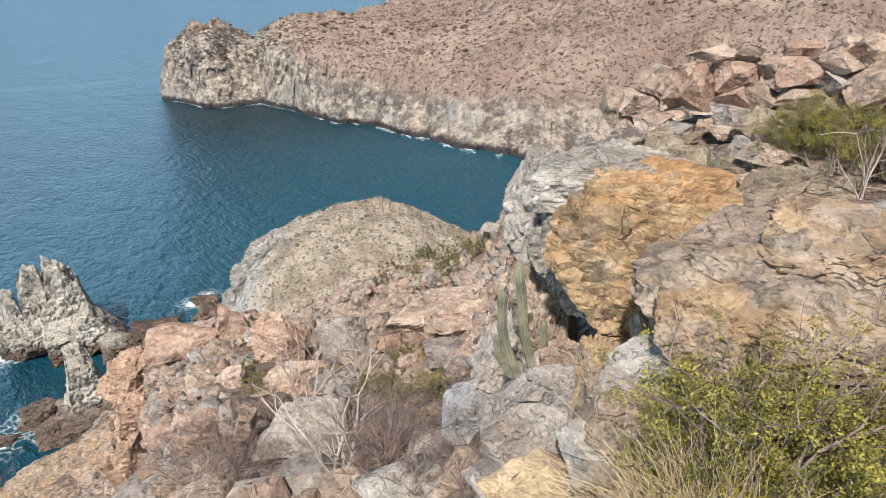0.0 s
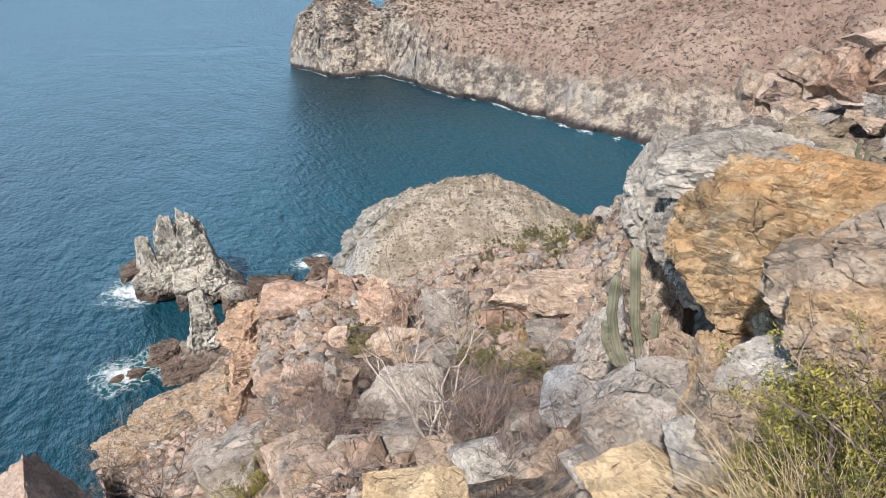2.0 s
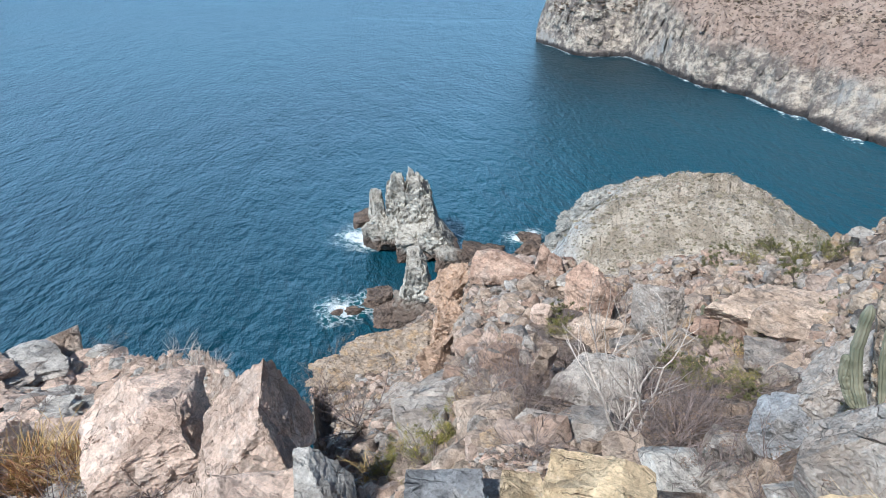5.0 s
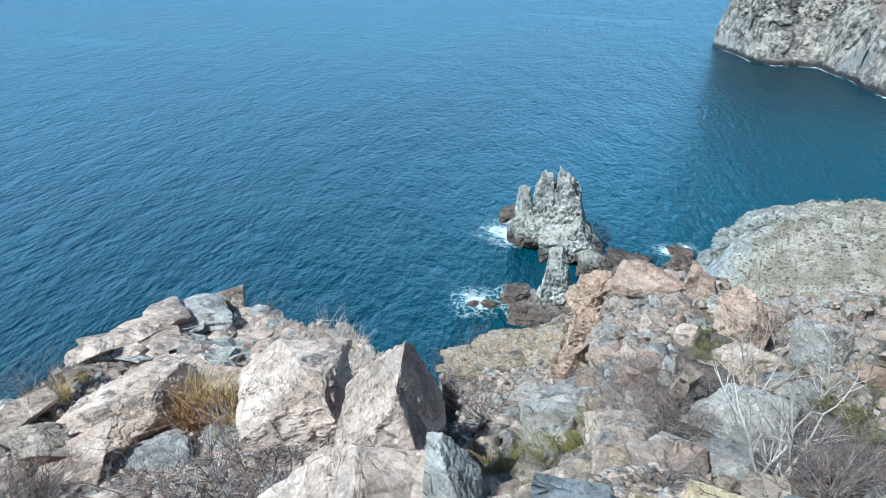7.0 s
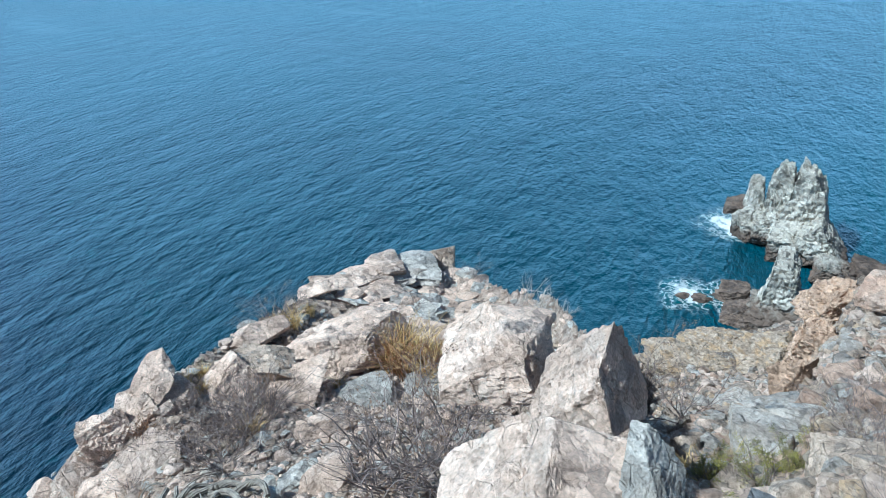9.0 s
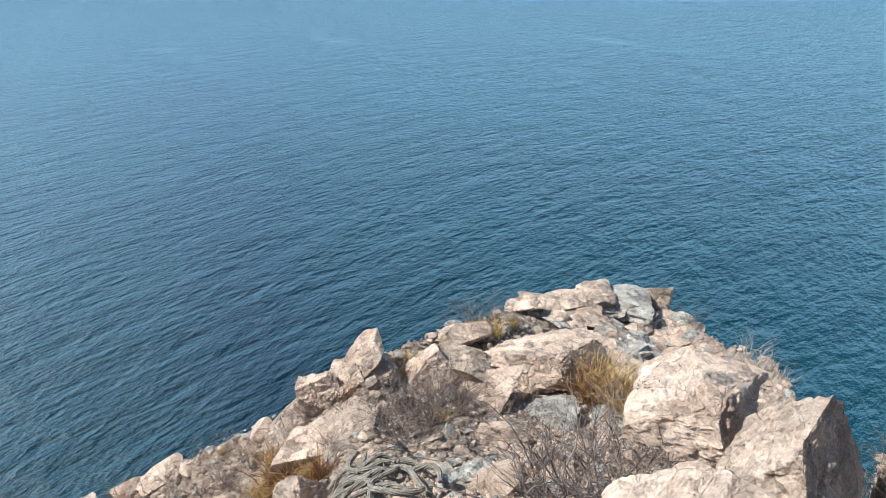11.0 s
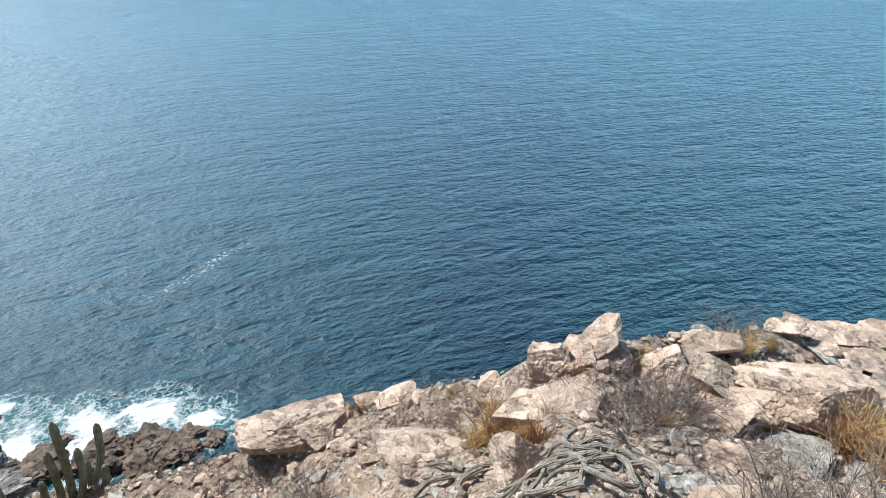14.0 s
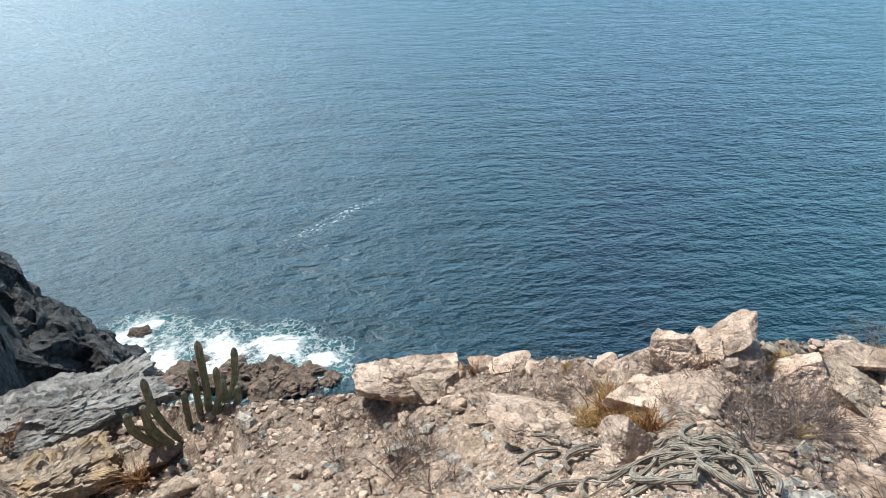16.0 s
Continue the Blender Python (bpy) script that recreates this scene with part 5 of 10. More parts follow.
boulder("boulder", TAN, (-8.18, 18.18, 28.85), (0.51, 0.38, 0.36), (0, 0, 24), 566, 5, "brown overhung block on the ridge", carve=((0, -0.8, 0.55, 0.66), (0.5, 0.1, 0.85, 0.72)), skew=0.3, cuts=5, roughness=0.02, fracture=0.03, cracks=0.03)
boulder("boulder", RED, (-4.16, 12.51, 32.51), (0.62, 0.46, 0.63), (0, 0, 18), 567, 6, "large pinkish upright block on the ridge", carve=((0, -0.8, 0.55, 0.66), (0.5, 0.1, 0.85, 0.72)), skew=0.3, cuts=5, roughness=0.02, fracture=0.03, cracks=0.03)
boulder("boulder", TAN, (-2.96, 9.03, 33.86), (0.41, 0.31, 0.33), (0, 0, 18), 568, 6, "brown foot of a large upright block", carve=(), skew=0.3, cuts=5, roughness=0.035, fracture=0.06, cracks=0.05)
boulder("boulder", GREY, (-1.96, 9.23, 34.55), (0.35, 0.27, 0.46), (0, 0, 12), 569, 6, "pale grey upright furrowed block on the ridge", carve=(), skew=0.3, cuts=5, roughness=0.035, fracture=0.06, cracks=0.05)
boulder("boulder", GREY, (-1.73, 5.57, 35.46), (0.55, 0.42, 0.23), (0, 0, 17), 570, 6, "broad grey-tan mound of broken rock", carve=(), skew=0.3, cuts=5, roughness=0.035, fracture=0.06, cracks=0.05)
boulder("boulder", TAN, (-2.54, 6.02, 35.31), (0.13, 0.12, 0.27), (0, 30, 22), 571, 5, "pale diagonal stone slab on rubble", carve=((0, -0.8, 0.55, 0.66), (0.5, 0.1, 0.85, 0.72)), skew=0.3, cuts=5, roughness=0.02, fracture=0.03, cracks=0.03)
boulder("boulder", GREY, (-3.77, 5.93, 34.39), (0.53, 0.40, 0.16), (0, 0, 32), 572, 5, "grey smooth rock on the slope", carve=((0, -0.8, 0.55, 0.66), (0.5, 0.1, 0.85, 0.72)), skew=0.3, cuts=5, roughness=0.02, fracture=0.03, cracks=0.03)
boulder("boulder", GREY, (-3.72, 5.36, 34.40), (0.50, 0.38, 0.16), (0, 0, 34), 573, 5, "broad grey rock above a green bush", carve=((0, -0.8, 0.55, 0.66), (0.5, 0.1, 0.85, 0.72)), skew=0.3, cuts=5, roughness=0.02, fracture=0.03, cracks=0.03)
boulder("boulder", TAN, (-0.12, 9.28, 35.05), (0.86, 0.64, 0.23), (0, 0, 0), 574, 6, "tan cracked block on the slope", carve=(), skew=0.3, cuts=5, roughness=0.035, fracture=0.06, cracks=0.05)
boulder("boulder", GREY, (-0.15, 7.27, 35.44), (0.44, 0.33, 0.08), (0, 0, 1), 575, 5, "grey ledge on the slope", carve=(), skew=0.3, cuts=5, roughness=0.035, fracture=0.06, cracks=0.05)
boulder("boulder", FLAG, (-0.91, 7.56, 34.90), (0.37, 0.28, 0.05), (0, 0, 6), 576, 5, "pale flat stone in the gully", carve=((0, -0.8, 0.55, 0.66), (0.5, 0.1, 0.85, 0.72)), skew=0.3, cuts=5, roughness=0.02, fracture=0.03, cracks=0.03)
boulder("boulder", FLAG, (-0.62, 9.11, 34.65), (0.32, 0.24, 0.07), (0, 0, 3), 577, 5, "pale flat stone beside a shrub", carve=((0, -0.8, 0.55, 0.66), (0.5, 0.1, 0.85, 0.72)), skew=0.3, cuts=5, roughness=0.02, fracture=0.03, cracks=0.03)
boulder("boulder", FLAG, (-0.23, 3.73, 36.87), (0.20, 0.15, 0.09), (0, 0, 3), 578, 5, "blue-white split rock below the slope", carve=(), skew=0.3, cuts=5, roughness=0.035, fracture=0.06, cracks=0.05)
boulder("boulder", GREY, (-0.34, 3.75, 36.85), (0.10, 0.07, 0.14), (0, 0, 4), 579, 5, "grey split stone on the slope", carve=(), skew=0.3, cuts=5, roughness=0.035, fracture=0.06, cracks=0.05)
boulder("boulder", TAN, (-0.81, 8.91, 34.68), (0.30, 0.22, 0.19), (0, 0, 5), 580, 5, "tan block on the rubble slope", carve=((0, -0.8, 0.55, 0.66), (0.5, 0.1, 0.85, 0.72)), skew=0.3, cuts=5, roughness=0.02, fracture=0.03, cracks=0.03)
boulder("boulder", GREY, (-0.08, 7.27, 35.46), (0.23, 0.17, 0.14), (0, 0, 1), 581, 5, "grey block on the rubble slope", carve=((0, -0.8, 0.55, 0.66), (0.5, 0.1, 0.85, 0.72)), skew=0.3, cuts=5, roughness=0.02, fracture=0.03, cracks=0.03)
boulder("boulder", TAN, (0.07, 8.63, 35.27), (0.55, 0.41, 0.27), (0, 0, 0), 582, 6, "tan cracked block below a cactus", carve=(), skew=0.3, cuts=5, roughness=0.035, fracture=0.06, cracks=0.05)
boulder("boulder", FLAG, (0.65, 13.30, 34.86), (0.26, 0.20, 0.08), (0, 0, -3), 583, 5, "pale block on the skyline of the saddle", carve=((0, -0.8, 0.55, 0.66), (0.5, 0.1, 0.85, 0.72)), skew=0.3, cuts=5, roughness=0.02, fracture=0.03, cracks=0.03)
boulder("boulder", BROWN, (-22.07, 25.85, 16.64), (2.09, 1.57, 0.64), (0, 0, 40), 584, 6, "grey rock shelf above the sea", carve=(), skew=0.42, cuts=9, roughness=0.035, fracture=0.15, cracks=0.05)
boulder("boulder", BROWN, (-17.75, 19.34, 20.75), (1.81, 1.36, 0.66), (0, 0, 43), 585, 6, "tan rock shelf above the sea", carve=(), skew=0.42, cuts=9, roughness=0.035, fracture=0.15, cracks=0.05)
boulder("boulder", BROWN, (-15.33, 21.36, 22.07), (1.45, 1.09, 0.72), (0, 0, 36), 586, 6, "grey rock shelf on the ridge end", carve=(), skew=0.42, cuts=9, roughness=0.035, fracture=0.15, cracks=0.05)
boulder("boulder", RED, (-10.95, 24.06, 26.27), (0.31, 0.23, 0.09), (-19, 0, 94), 587, 4, "angular fallen block on the rubble ridge", carve=((0, -0.8, 0.55, 0.66), (0.5, 0.1, 0.85, 0.72)), skew=0.3, cuts=5, roughness=0.02, fracture=0.03, cracks=0.03, group='fallen blocks')
boulder("boulder", RED, (-1.44, 8.48, 34.60), (0.14, 0.10, 0.06), (3, -8, 31), 588, 4, "angular fallen block on the rubble ridge", carve=((0, -0.8, 0.55, 0.66), (0.5, 0.1, 0.85, 0.72)), skew=0.3, cuts=5, roughness=0.02, fracture=0.03, cracks=0.03, group='fallen blocks')
boulder("boulder", TAN, (-3.54, 16.68, 31.02), (0.28, 0.21, 0.18), (-4, -8, 36), 589, 4, "angular fallen block on the rubble ridge", carve=((0, -0.8, 0.55, 0.66), (0.5, 0.1, 0.85, 0.72)), skew=0.3, cuts=5, roughness=0.02, fracture=0.03, cracks=0.03, group='fallen blocks')
boulder("boulder", FLAG, (-8.72, 17.87, 28.87), (0.32, 0.24, 0.09), (18, -4, 111), 590, 4, "angular fallen block on the rubble ridge", carve=((0, -0.8, 0.55, 0.66), (0.5, 0.1, 0.85, 0.72)), skew=0.3, cuts=5, roughness=0.02, fracture=0.03, cracks=0.03, group='fallen blocks')
boulder("boulder", FLAG, (-7.19, 18.60, 29.13), (0.21, 0.16, 0.06), (15, -6, 21), 591, 4, "angular fallen block on the rubble ridge", carve=((0, -0.8, 0.55, 0.66), (0.5, 0.1, 0.85, 0.72)), skew=0.3, cuts=5, roughness=0.02, fracture=0.03, cracks=0.03, group='fallen blocks')
boulder("boulder", GREY, (-1.66, 9.32, 34.49), (0.16, 0.12, 0.05), (7, 13, 46), 592, 4, "angular fallen block on the rubble ridge", carve=((0, -0.8, 0.55, 0.66), (0.5, 0.1, 0.85, 0.72)), skew=0.3, cuts=5, roughness=0.02, fracture=0.03, cracks=0.03, group='fallen blocks')
boulder("boulder", TAN, (-9.42, 25.59, 25.67), (0.30, 0.22, 0.08), (9, 15, 55), 593, 4, "angular fallen block on the rubble ridge", carve=((0, -0.8, 0.55, 0.66), (0.5, 0.1, 0.85, 0.72)), skew=0.3, cuts=5, roughness=0.02, fracture=0.03, cracks=0.03, group='fallen blocks')
boulder("boulder", RED, (-3.26, 9.98, 33.44), (0.16, 0.12, 0.11), (-8, -21, 70), 594, 4, "angular fallen block on the rubble ridge", carve=((0, -0.8, 0.55, 0.66), (0.5, 0.1, 0.85, 0.72)), skew=0.3, cuts=5, roughness=0.02, fracture=0.03, cracks=0.03, group='fallen blocks')
boulder("boulder", RED, (-1.62, 9.28, 34.40), (0.12, 0.09, 0.05), (17, -5, 90), 595, 4, "angular fallen block on the rubble ridge", carve=((0, -0.8, 0.55, 0.66), (0.5, 0.1, 0.85, 0.72)), skew=0.3, cuts=5, roughness=0.02, fracture=0.03, cracks=0.03, group='fallen blocks')
boulder("boulder", TAN, (-2.67, 8.73, 33.82), (0.09, 0.07, 0.05), (-3, 23, 91), 596, 4, "angular fallen block on the rubble ridge", carve=((0, -0.8, 0.55, 0.66), (0.5, 0.1, 0.85, 0.72)), skew=0.3, cuts=5, roughness=0.02, fracture=0.03, cracks=0.03, group='fallen blocks')
boulder("boulder", RED, (-5.70, 19.51, 29.17), (0.23, 0.17, 0.09), (-19, -23, 61), 597, 4, "angular fallen block on the rubble ridge", carve=((0, -0.8, 0.55, 0.66), (0.5, 0.1, 0.85, 0.72)), skew=0.3, cuts=5, roughness=0.02, fracture=0.03, cracks=0.03, group='fallen blocks')
boulder("boulder", FLAG, (-2.13, 8.51, 34.16), (0.16, 0.12, 0.04), (-2, -5, 33), 598, 4, "angular fallen block on the rubble ridge", carve=((0, -0.8, 0.55, 0.66), (0.5, 0.1, 0.85, 0.72)), skew=0.3, cuts=5, roughness=0.02, fracture=0.03, cracks=0.03, group='fallen blocks')
boulder("boulder", GREY, (-2.97, 12.97, 32.56), (0.23, 0.17, 0.12), (-16, -7, 92), 599, 4, "angular fallen block on the rubble ridge", carve=((0, -0.8, 0.55, 0.66), (0.5, 0.1, 0.85, 0.72)), skew=0.3, cuts=5, roughness=0.02, fracture=0.03, cracks=0.03, group='fallen blocks')
boulder("boulder", TAN, (-5.86, 12.30, 31.93), (0.13, 0.10, 0.07), (-10, -4, 98), 600, 4, "angular fallen block on the rubble ridge", carve=((0, -0.8, 0.55, 0.66), (0.5, 0.1, 0.85, 0.72)), skew=0.3, cuts=5, roughness=0.02, fracture=0.03, cracks=0.03, group='fallen blocks')
boulder("boulder", FLAG, (-3.61, 7.39, 34.51), (0.10, 0.07, 0.05), (8, -12, 79), 601, 4, "angular fallen block on the rubble ridge", carve=((0, -0.8, 0.55, 0.66), (0.5, 0.1, 0.85, 0.72)), skew=0.3, cuts=5, roughness=0.02, fracture=0.03, cracks=0.03, group='fallen blocks')
boulder("boulder", RED, (-3.74, 20.31, 29.83), (0.18, 0.13, 0.09), (-11, 13, 15), 602, 4, "angular fallen block on the rubble ridge", carve=((0, -0.8, 0.55, 0.66), (0.5, 0.1, 0.85, 0.72)), skew=0.3, cuts=5, roughness=0.02, fracture=0.03, cracks=0.03, group='fallen blocks')
boulder("boulder", TAN, (-3.38, 10.67, 33.20), (0.13, 0.10, 0.04), (13, -7, 69), 603, 4, "angular fallen block on the rubble ridge", carve=((0, -0.8, 0.55, 0.66), (0.5, 0.1, 0.85, 0.72)), skew=0.3, cuts=5, roughness=0.02, fracture=0.03, cracks=0.03, group='fallen blocks')
boulder("boulder", TAN, (-7.01, 25.20, 26.31), (0.26, 0.19, 0.11), (-18, -11, 68), 604, 4, "angular fallen block on the rubble ridge", carve=((0, -0.8, 0.55, 0.66), (0.5, 0.1, 0.85, 0.72)), skew=0.3, cuts=5, roughness=0.02, fracture=0.03, cracks=0.03, group='fallen blocks')
boulder("boulder", RED, (-3.52, 9.79, 33.48), (0.13, 0.10, 0.06), (-18, -23, 51), 605, 4, "angular fallen block on the rubble ridge", carve=((0, -0.8, 0.55, 0.66), (0.5, 0.1, 0.85, 0.72)), skew=0.3, cuts=5, roughness=0.02, fracture=0.03, cracks=0.03, group='fallen blocks')
boulder("boulder", TAN, (-4.52, 10.10, 33.26), (0.17, 0.13, 0.11), (-11, -5, 30), 606, 4, "angular fallen block on the rubble ridge", carve=((0, -0.8, 0.55, 0.66), (0.5, 0.1, 0.85, 0.72)), skew=0.3, cuts=5, roughness=0.02, fracture=0.03, cracks=0.03, group='fallen blocks')
boulder("boulder", GREY, (-2.88, 15.23, 31.75), (0.14, 0.11, 0.06), (-18, 6, 59), 607, 4, "angular fallen block on the rubble ridge", carve=((0, -0.8, 0.55, 0.66), (0.5, 0.1, 0.85, 0.72)), skew=0.3, cuts=5, roughness=0.02, fracture=0.03, cracks=0.03, group='fallen blocks')
boulder("boulder", RED, (-10.68, 20.42, 27.45), (0.37, 0.28, 0.15), (10, 16, 67), 608, 4, "angular fallen block on the rubble ridge", carve=((0, -0.8, 0.55, 0.66), (0.5, 0.1, 0.85, 0.72)), skew=0.3, cuts=5, roughness=0.02, fracture=0.03, cracks=0.03, group='fallen blocks')
boulder("boulder", FLAG, (-2.17, 10.17, 33.96), (0.15, 0.11, 0.06), (5, 6, 21), 609, 4, "angular fallen block on the rubble ridge", carve=((0, -0.8, 0.55, 0.66), (0.5, 0.1, 0.85, 0.72)), skew=0.3, cuts=5, roughness=0.02, fracture=0.03, cracks=0.03, group='fallen blocks')
boulder("boulder", RED, (-3.35, 16.66, 31.03), (0.23, 0.18, 0.06), (19, -17, 45), 610, 4, "angular fallen block on the rubble ridge", carve=((0, -0.8, 0.55, 0.66), (0.5, 0.1, 0.85, 0.72)), skew=0.3, cuts=5, roughness=0.02, fracture=0.03, cracks=0.03, group='fallen blocks')
boulder("boulder", TAN, (-14.58, 53.31, 12.63), (0.52, 0.39, 0.27), (5, -1, 42), 611, 4, "angular fallen block on the rubble ridge", carve=((0, -0.8, 0.55, 0.66), (0.5, 0.1, 0.85, 0.72)), skew=0.3, cuts=5, roughness=0.02, fracture=0.03, cracks=0.03, group='fallen blocks')
boulder("boulder", GREY, (-4.06, 18.12, 30.38), (0.18, 0.13, 0.11), (-13, 0, 60), 612, 4, "angular fallen block on the rubble ridge", carve=((0, -0.8, 0.55, 0.66), (0.5, 0.1, 0.85, 0.72)), skew=0.3, cuts=5, roughness=0.02, fracture=0.03, cracks=0.03, group='fallen blocks')
boulder("boulder", RED, (-1.79, 9.41, 34.44), (0.16, 0.12, 0.05), (18, -4, 81), 613, 4, "angular fallen block on the rubble ridge", carve=((0, -0.8, 0.55, 0.66), (0.5, 0.1, 0.85, 0.72)), skew=0.3, cuts=5, roughness=0.02, fracture=0.03, cracks=0.03, group='fallen blocks')
boulder("boulder", TAN, (-2.51, 10.95, 33.58), (0.15, 0.11, 0.04), (18, -18, 75), 614, 4, "angular fallen block on the rubble ridge", carve=((0, -0.8, 0.55, 0.66), (0.5, 0.1, 0.85, 0.72)), skew=0.3, cuts=5, roughness=0.02, fracture=0.03, cracks=0.03, group='fallen blocks')
boulder("boulder", TAN, (-5.77, 18.38, 29.60), (0.29, 0.22, 0.12), (13, -25, 55), 615, 4, "angular fallen block on the rubble ridge", carve=((0, -0.8, 0.55, 0.66), (0.5, 0.1, 0.85, 0.72)), skew=0.3, cuts=5, roughness=0.02, fracture=0.03, cracks=0.03, group='fallen blocks')
boulder("boulder", GREY, (-1.67, 8.44, 34.50), (0.08, 0.06, 0.03), (-7, 25, 50), 616, 4, "angular fallen block on the rubble ridge", carve=((0, -0.8, 0.55, 0.66), (0.5, 0.1, 0.85, 0.72)), skew=0.3, cuts=5, roughness=0.02, fracture=0.03, cracks=0.03, group='fallen blocks')
boulder("boulder", TAN, (-3.25, 8.47, 34.06), (0.15, 0.11, 0.04), (-13, 14, 66), 617, 4, "angular fallen block on the rubble ridge", carve=((0, -0.8, 0.55, 0.66), (0.5, 0.1, 0.85, 0.72)), skew=0.3, cuts=5, roughness=0.02, fracture=0.03, cracks=0.03, group='fallen blocks')
boulder("boulder", TAN, (-5.93, 17.95, 29.08), (0.31, 0.23, 0.08), (-8, 15, 56), 618, 4, "angular fallen block on the rubble ridge", carve=((0, -0.8, 0.55, 0.66), (0.5, 0.1, 0.85, 0.72)), skew=0.3, cuts=5, roughness=0.02, fracture=0.03, cracks=0.03, group='fallen blocks')
boulder("boulder", GREY, (-1.76, 10.16, 34.21), (0.10, 0.07, 0.03), (-10, -14, 99), 619, 4, "angular fallen block on the rubble ridge", carve=((0, -0.8, 0.55, 0.66), (0.5, 0.1, 0.85, 0.72)), skew=0.3, cuts=5, roughness=0.02, fracture=0.03, cracks=0.03, group='fallen blocks')
boulder("boulder", GREY, (-5.56, 11.18, 32.46), (0.14, 0.11, 0.10), (-20, 20, 47), 620, 4, "angular fallen block on the rubble ridge", carve=((0, -0.8, 0.55, 0.66), (0.5, 0.1, 0.85, 0.72)), skew=0.3, cuts=5, roughness=0.02, fracture=0.03, cracks=0.03, group='fallen blocks')
boulder("boulder", TAN, (-11.20, 19.75, 27.14), (0.30, 0.23, 0.18), (18, 5, 96), 621, 4, "angular fallen block on the rubble ridge", carve=((0, -0.8, 0.55, 0.66), (0.5, 0.1, 0.85, 0.72)), skew=0.3, cuts=5, roughness=0.02, fracture=0.03, cracks=0.03, group='fallen blocks')
boulder("boulder", FLAG, (-10.81, 20.34, 27.29), (0.37, 0.28, 0.13), (-9, 15, 28), 622, 4, "angular fallen block on the rubble ridge", carve=((0, -0.8, 0.55, 0.66), (0.5, 0.1, 0.85, 0.72)), skew=0.3, cuts=5, roughness=0.02, fracture=0.03, cracks=0.03, group='fallen blocks')
boulder("boulder", TAN, (-2.76, 10.47, 33.44), (0.12, 0.09, 0.07), (16, -6, 78), 623, 4, "angular fallen block on the rubble ridge", carve=((0, -0.8, 0.55, 0.66), (0.5, 0.1, 0.85, 0.72)), skew=0.3, cuts=5, roughness=0.02, fracture=0.03, cracks=0.03, group='fallen blocks')
boulder("boulder", RED, (-2.14, 9.66, 34.07), (0.12, 0.09, 0.04), (18, -2, 96), 624, 4, "angular fallen block on the rubble ridge", carve=((0, -0.8, 0.55, 0.66), (0.5, 0.1, 0.85, 0.72)), skew=0.3, cuts=5, roughness=0.02, fracture=0.03, cracks=0.03, group='fallen blocks')
boulder("boulder", GREY, (-6.38, 15.73, 30.07), (0.24, 0.18, 0.07), (3, -13, 95), 625, 4, "angular fallen block on the rubble ridge", carve=((0, -0.8, 0.55, 0.66), (0.5, 0.1, 0.85, 0.72)), skew=0.3, cuts=5, roughness=0.02, fracture=0.03, cracks=0.03, group='fallen blocks')
boulder("boulder", TAN, (-1.98, 9.08, 34.31), (0.16, 0.12, 0.06), (-9, -4, 95), 626, 4, "angular fallen block on the rubble ridge", carve=((0, -0.8, 0.55, 0.66), (0.5, 0.1, 0.85, 0.72)), skew=0.3, cuts=5, roughness=0.02, fracture=0.03, cracks=0.03, group='fallen blocks')
boulder("boulder", GREY, (-9.36, 23.80, 26.43), (0.41, 0.31, 0.11), (-15, -3, 33), 627, 4, "angular fallen block on the rubble ridge", carve=((0, -0.8, 0.55, 0.66), (0.5, 0.1, 0.85, 0.72)), skew=0.3, cuts=5, roughness=0.02, fracture=0.03, cracks=0.03, group='fallen blocks')
boulder("boulder", GREY, (-4.82, 9.78, 33.20), (0.14, 0.11, 0.10), (-16, 23, 40), 628, 4, "angular fallen block on the rubble ridge", carve=((0, -0.8, 0.55, 0.66), (0.5, 0.1, 0.85, 0.72)), skew=0.3, cuts=5, roughness=0.02, fracture=0.03, cracks=0.03, group='fallen blocks')
boulder("boulder", RED, (-5.49, 11.31, 32.44), (0.21, 0.16, 0.11), (-1, 19, 77), 629, 4, "angular fallen block on the rubble ridge", carve=((0, -0.8, 0.55, 0.66), (0.5, 0.1, 0.85, 0.72)), skew=0.3, cuts=5, roughness=0.02, fracture=0.03, cracks=0.03, group='fallen blocks')
boulder("boulder", RED, (-3.24, 16.70, 31.18), (0.21, 0.16, 0.08), (-6, 22, 52), 630, 4, "angular fallen block on the rubble ridge", carve=((0, -0.8, 0.55, 0.66), (0.5, 0.1, 0.85, 0.72)), skew=0.3, cuts=5, roughness=0.02, fracture=0.03, cracks=0.03, group='fallen blocks')
boulder("boulder", TAN, (-3.98, 12.44, 32.20), (0.16, 0.12, 0.08), (0, -7, 73), 631, 4, "angular fallen block on the rubble ridge", carve=((0, -0.8, 0.55, 0.66), (0.5, 0.1, 0.85, 0.72)), skew=0.3, cuts=5, roughness=0.02, fracture=0.03, cracks=0.03, group='fallen blocks')
boulder("boulder", PINK, (-9.99, 20.84, 27.73), (0.54, 0.54, 0.31), (0, 0, 26), 475, 4, "angular fallen block on the rubble ridge", carve=None, roughness=0.03, cuts=6, keep=0.5, fracture=0.04, group='fallen blocks')
boulder("boulder", TAN, (-7.00, 18.62, 28.86), (0.36, 0.36, 0.36), (0, 0, 21), 476, 4, "angular fallen block on the rubble ridge", carve=None, roughness=0.03, cuts=6, keep=0.5, fracture=0.04, group='fallen blocks')
boulder("boulder", PINK, (-2.47, 9.89, 33.89), (0.23, 0.23, 0.21), (0, 0, 14), 477, 4, "angular fallen block on the rubble ridge", carve=None, roughness=0.03, cuts=6, keep=0.5, fracture=0.04, group='fallen blocks')
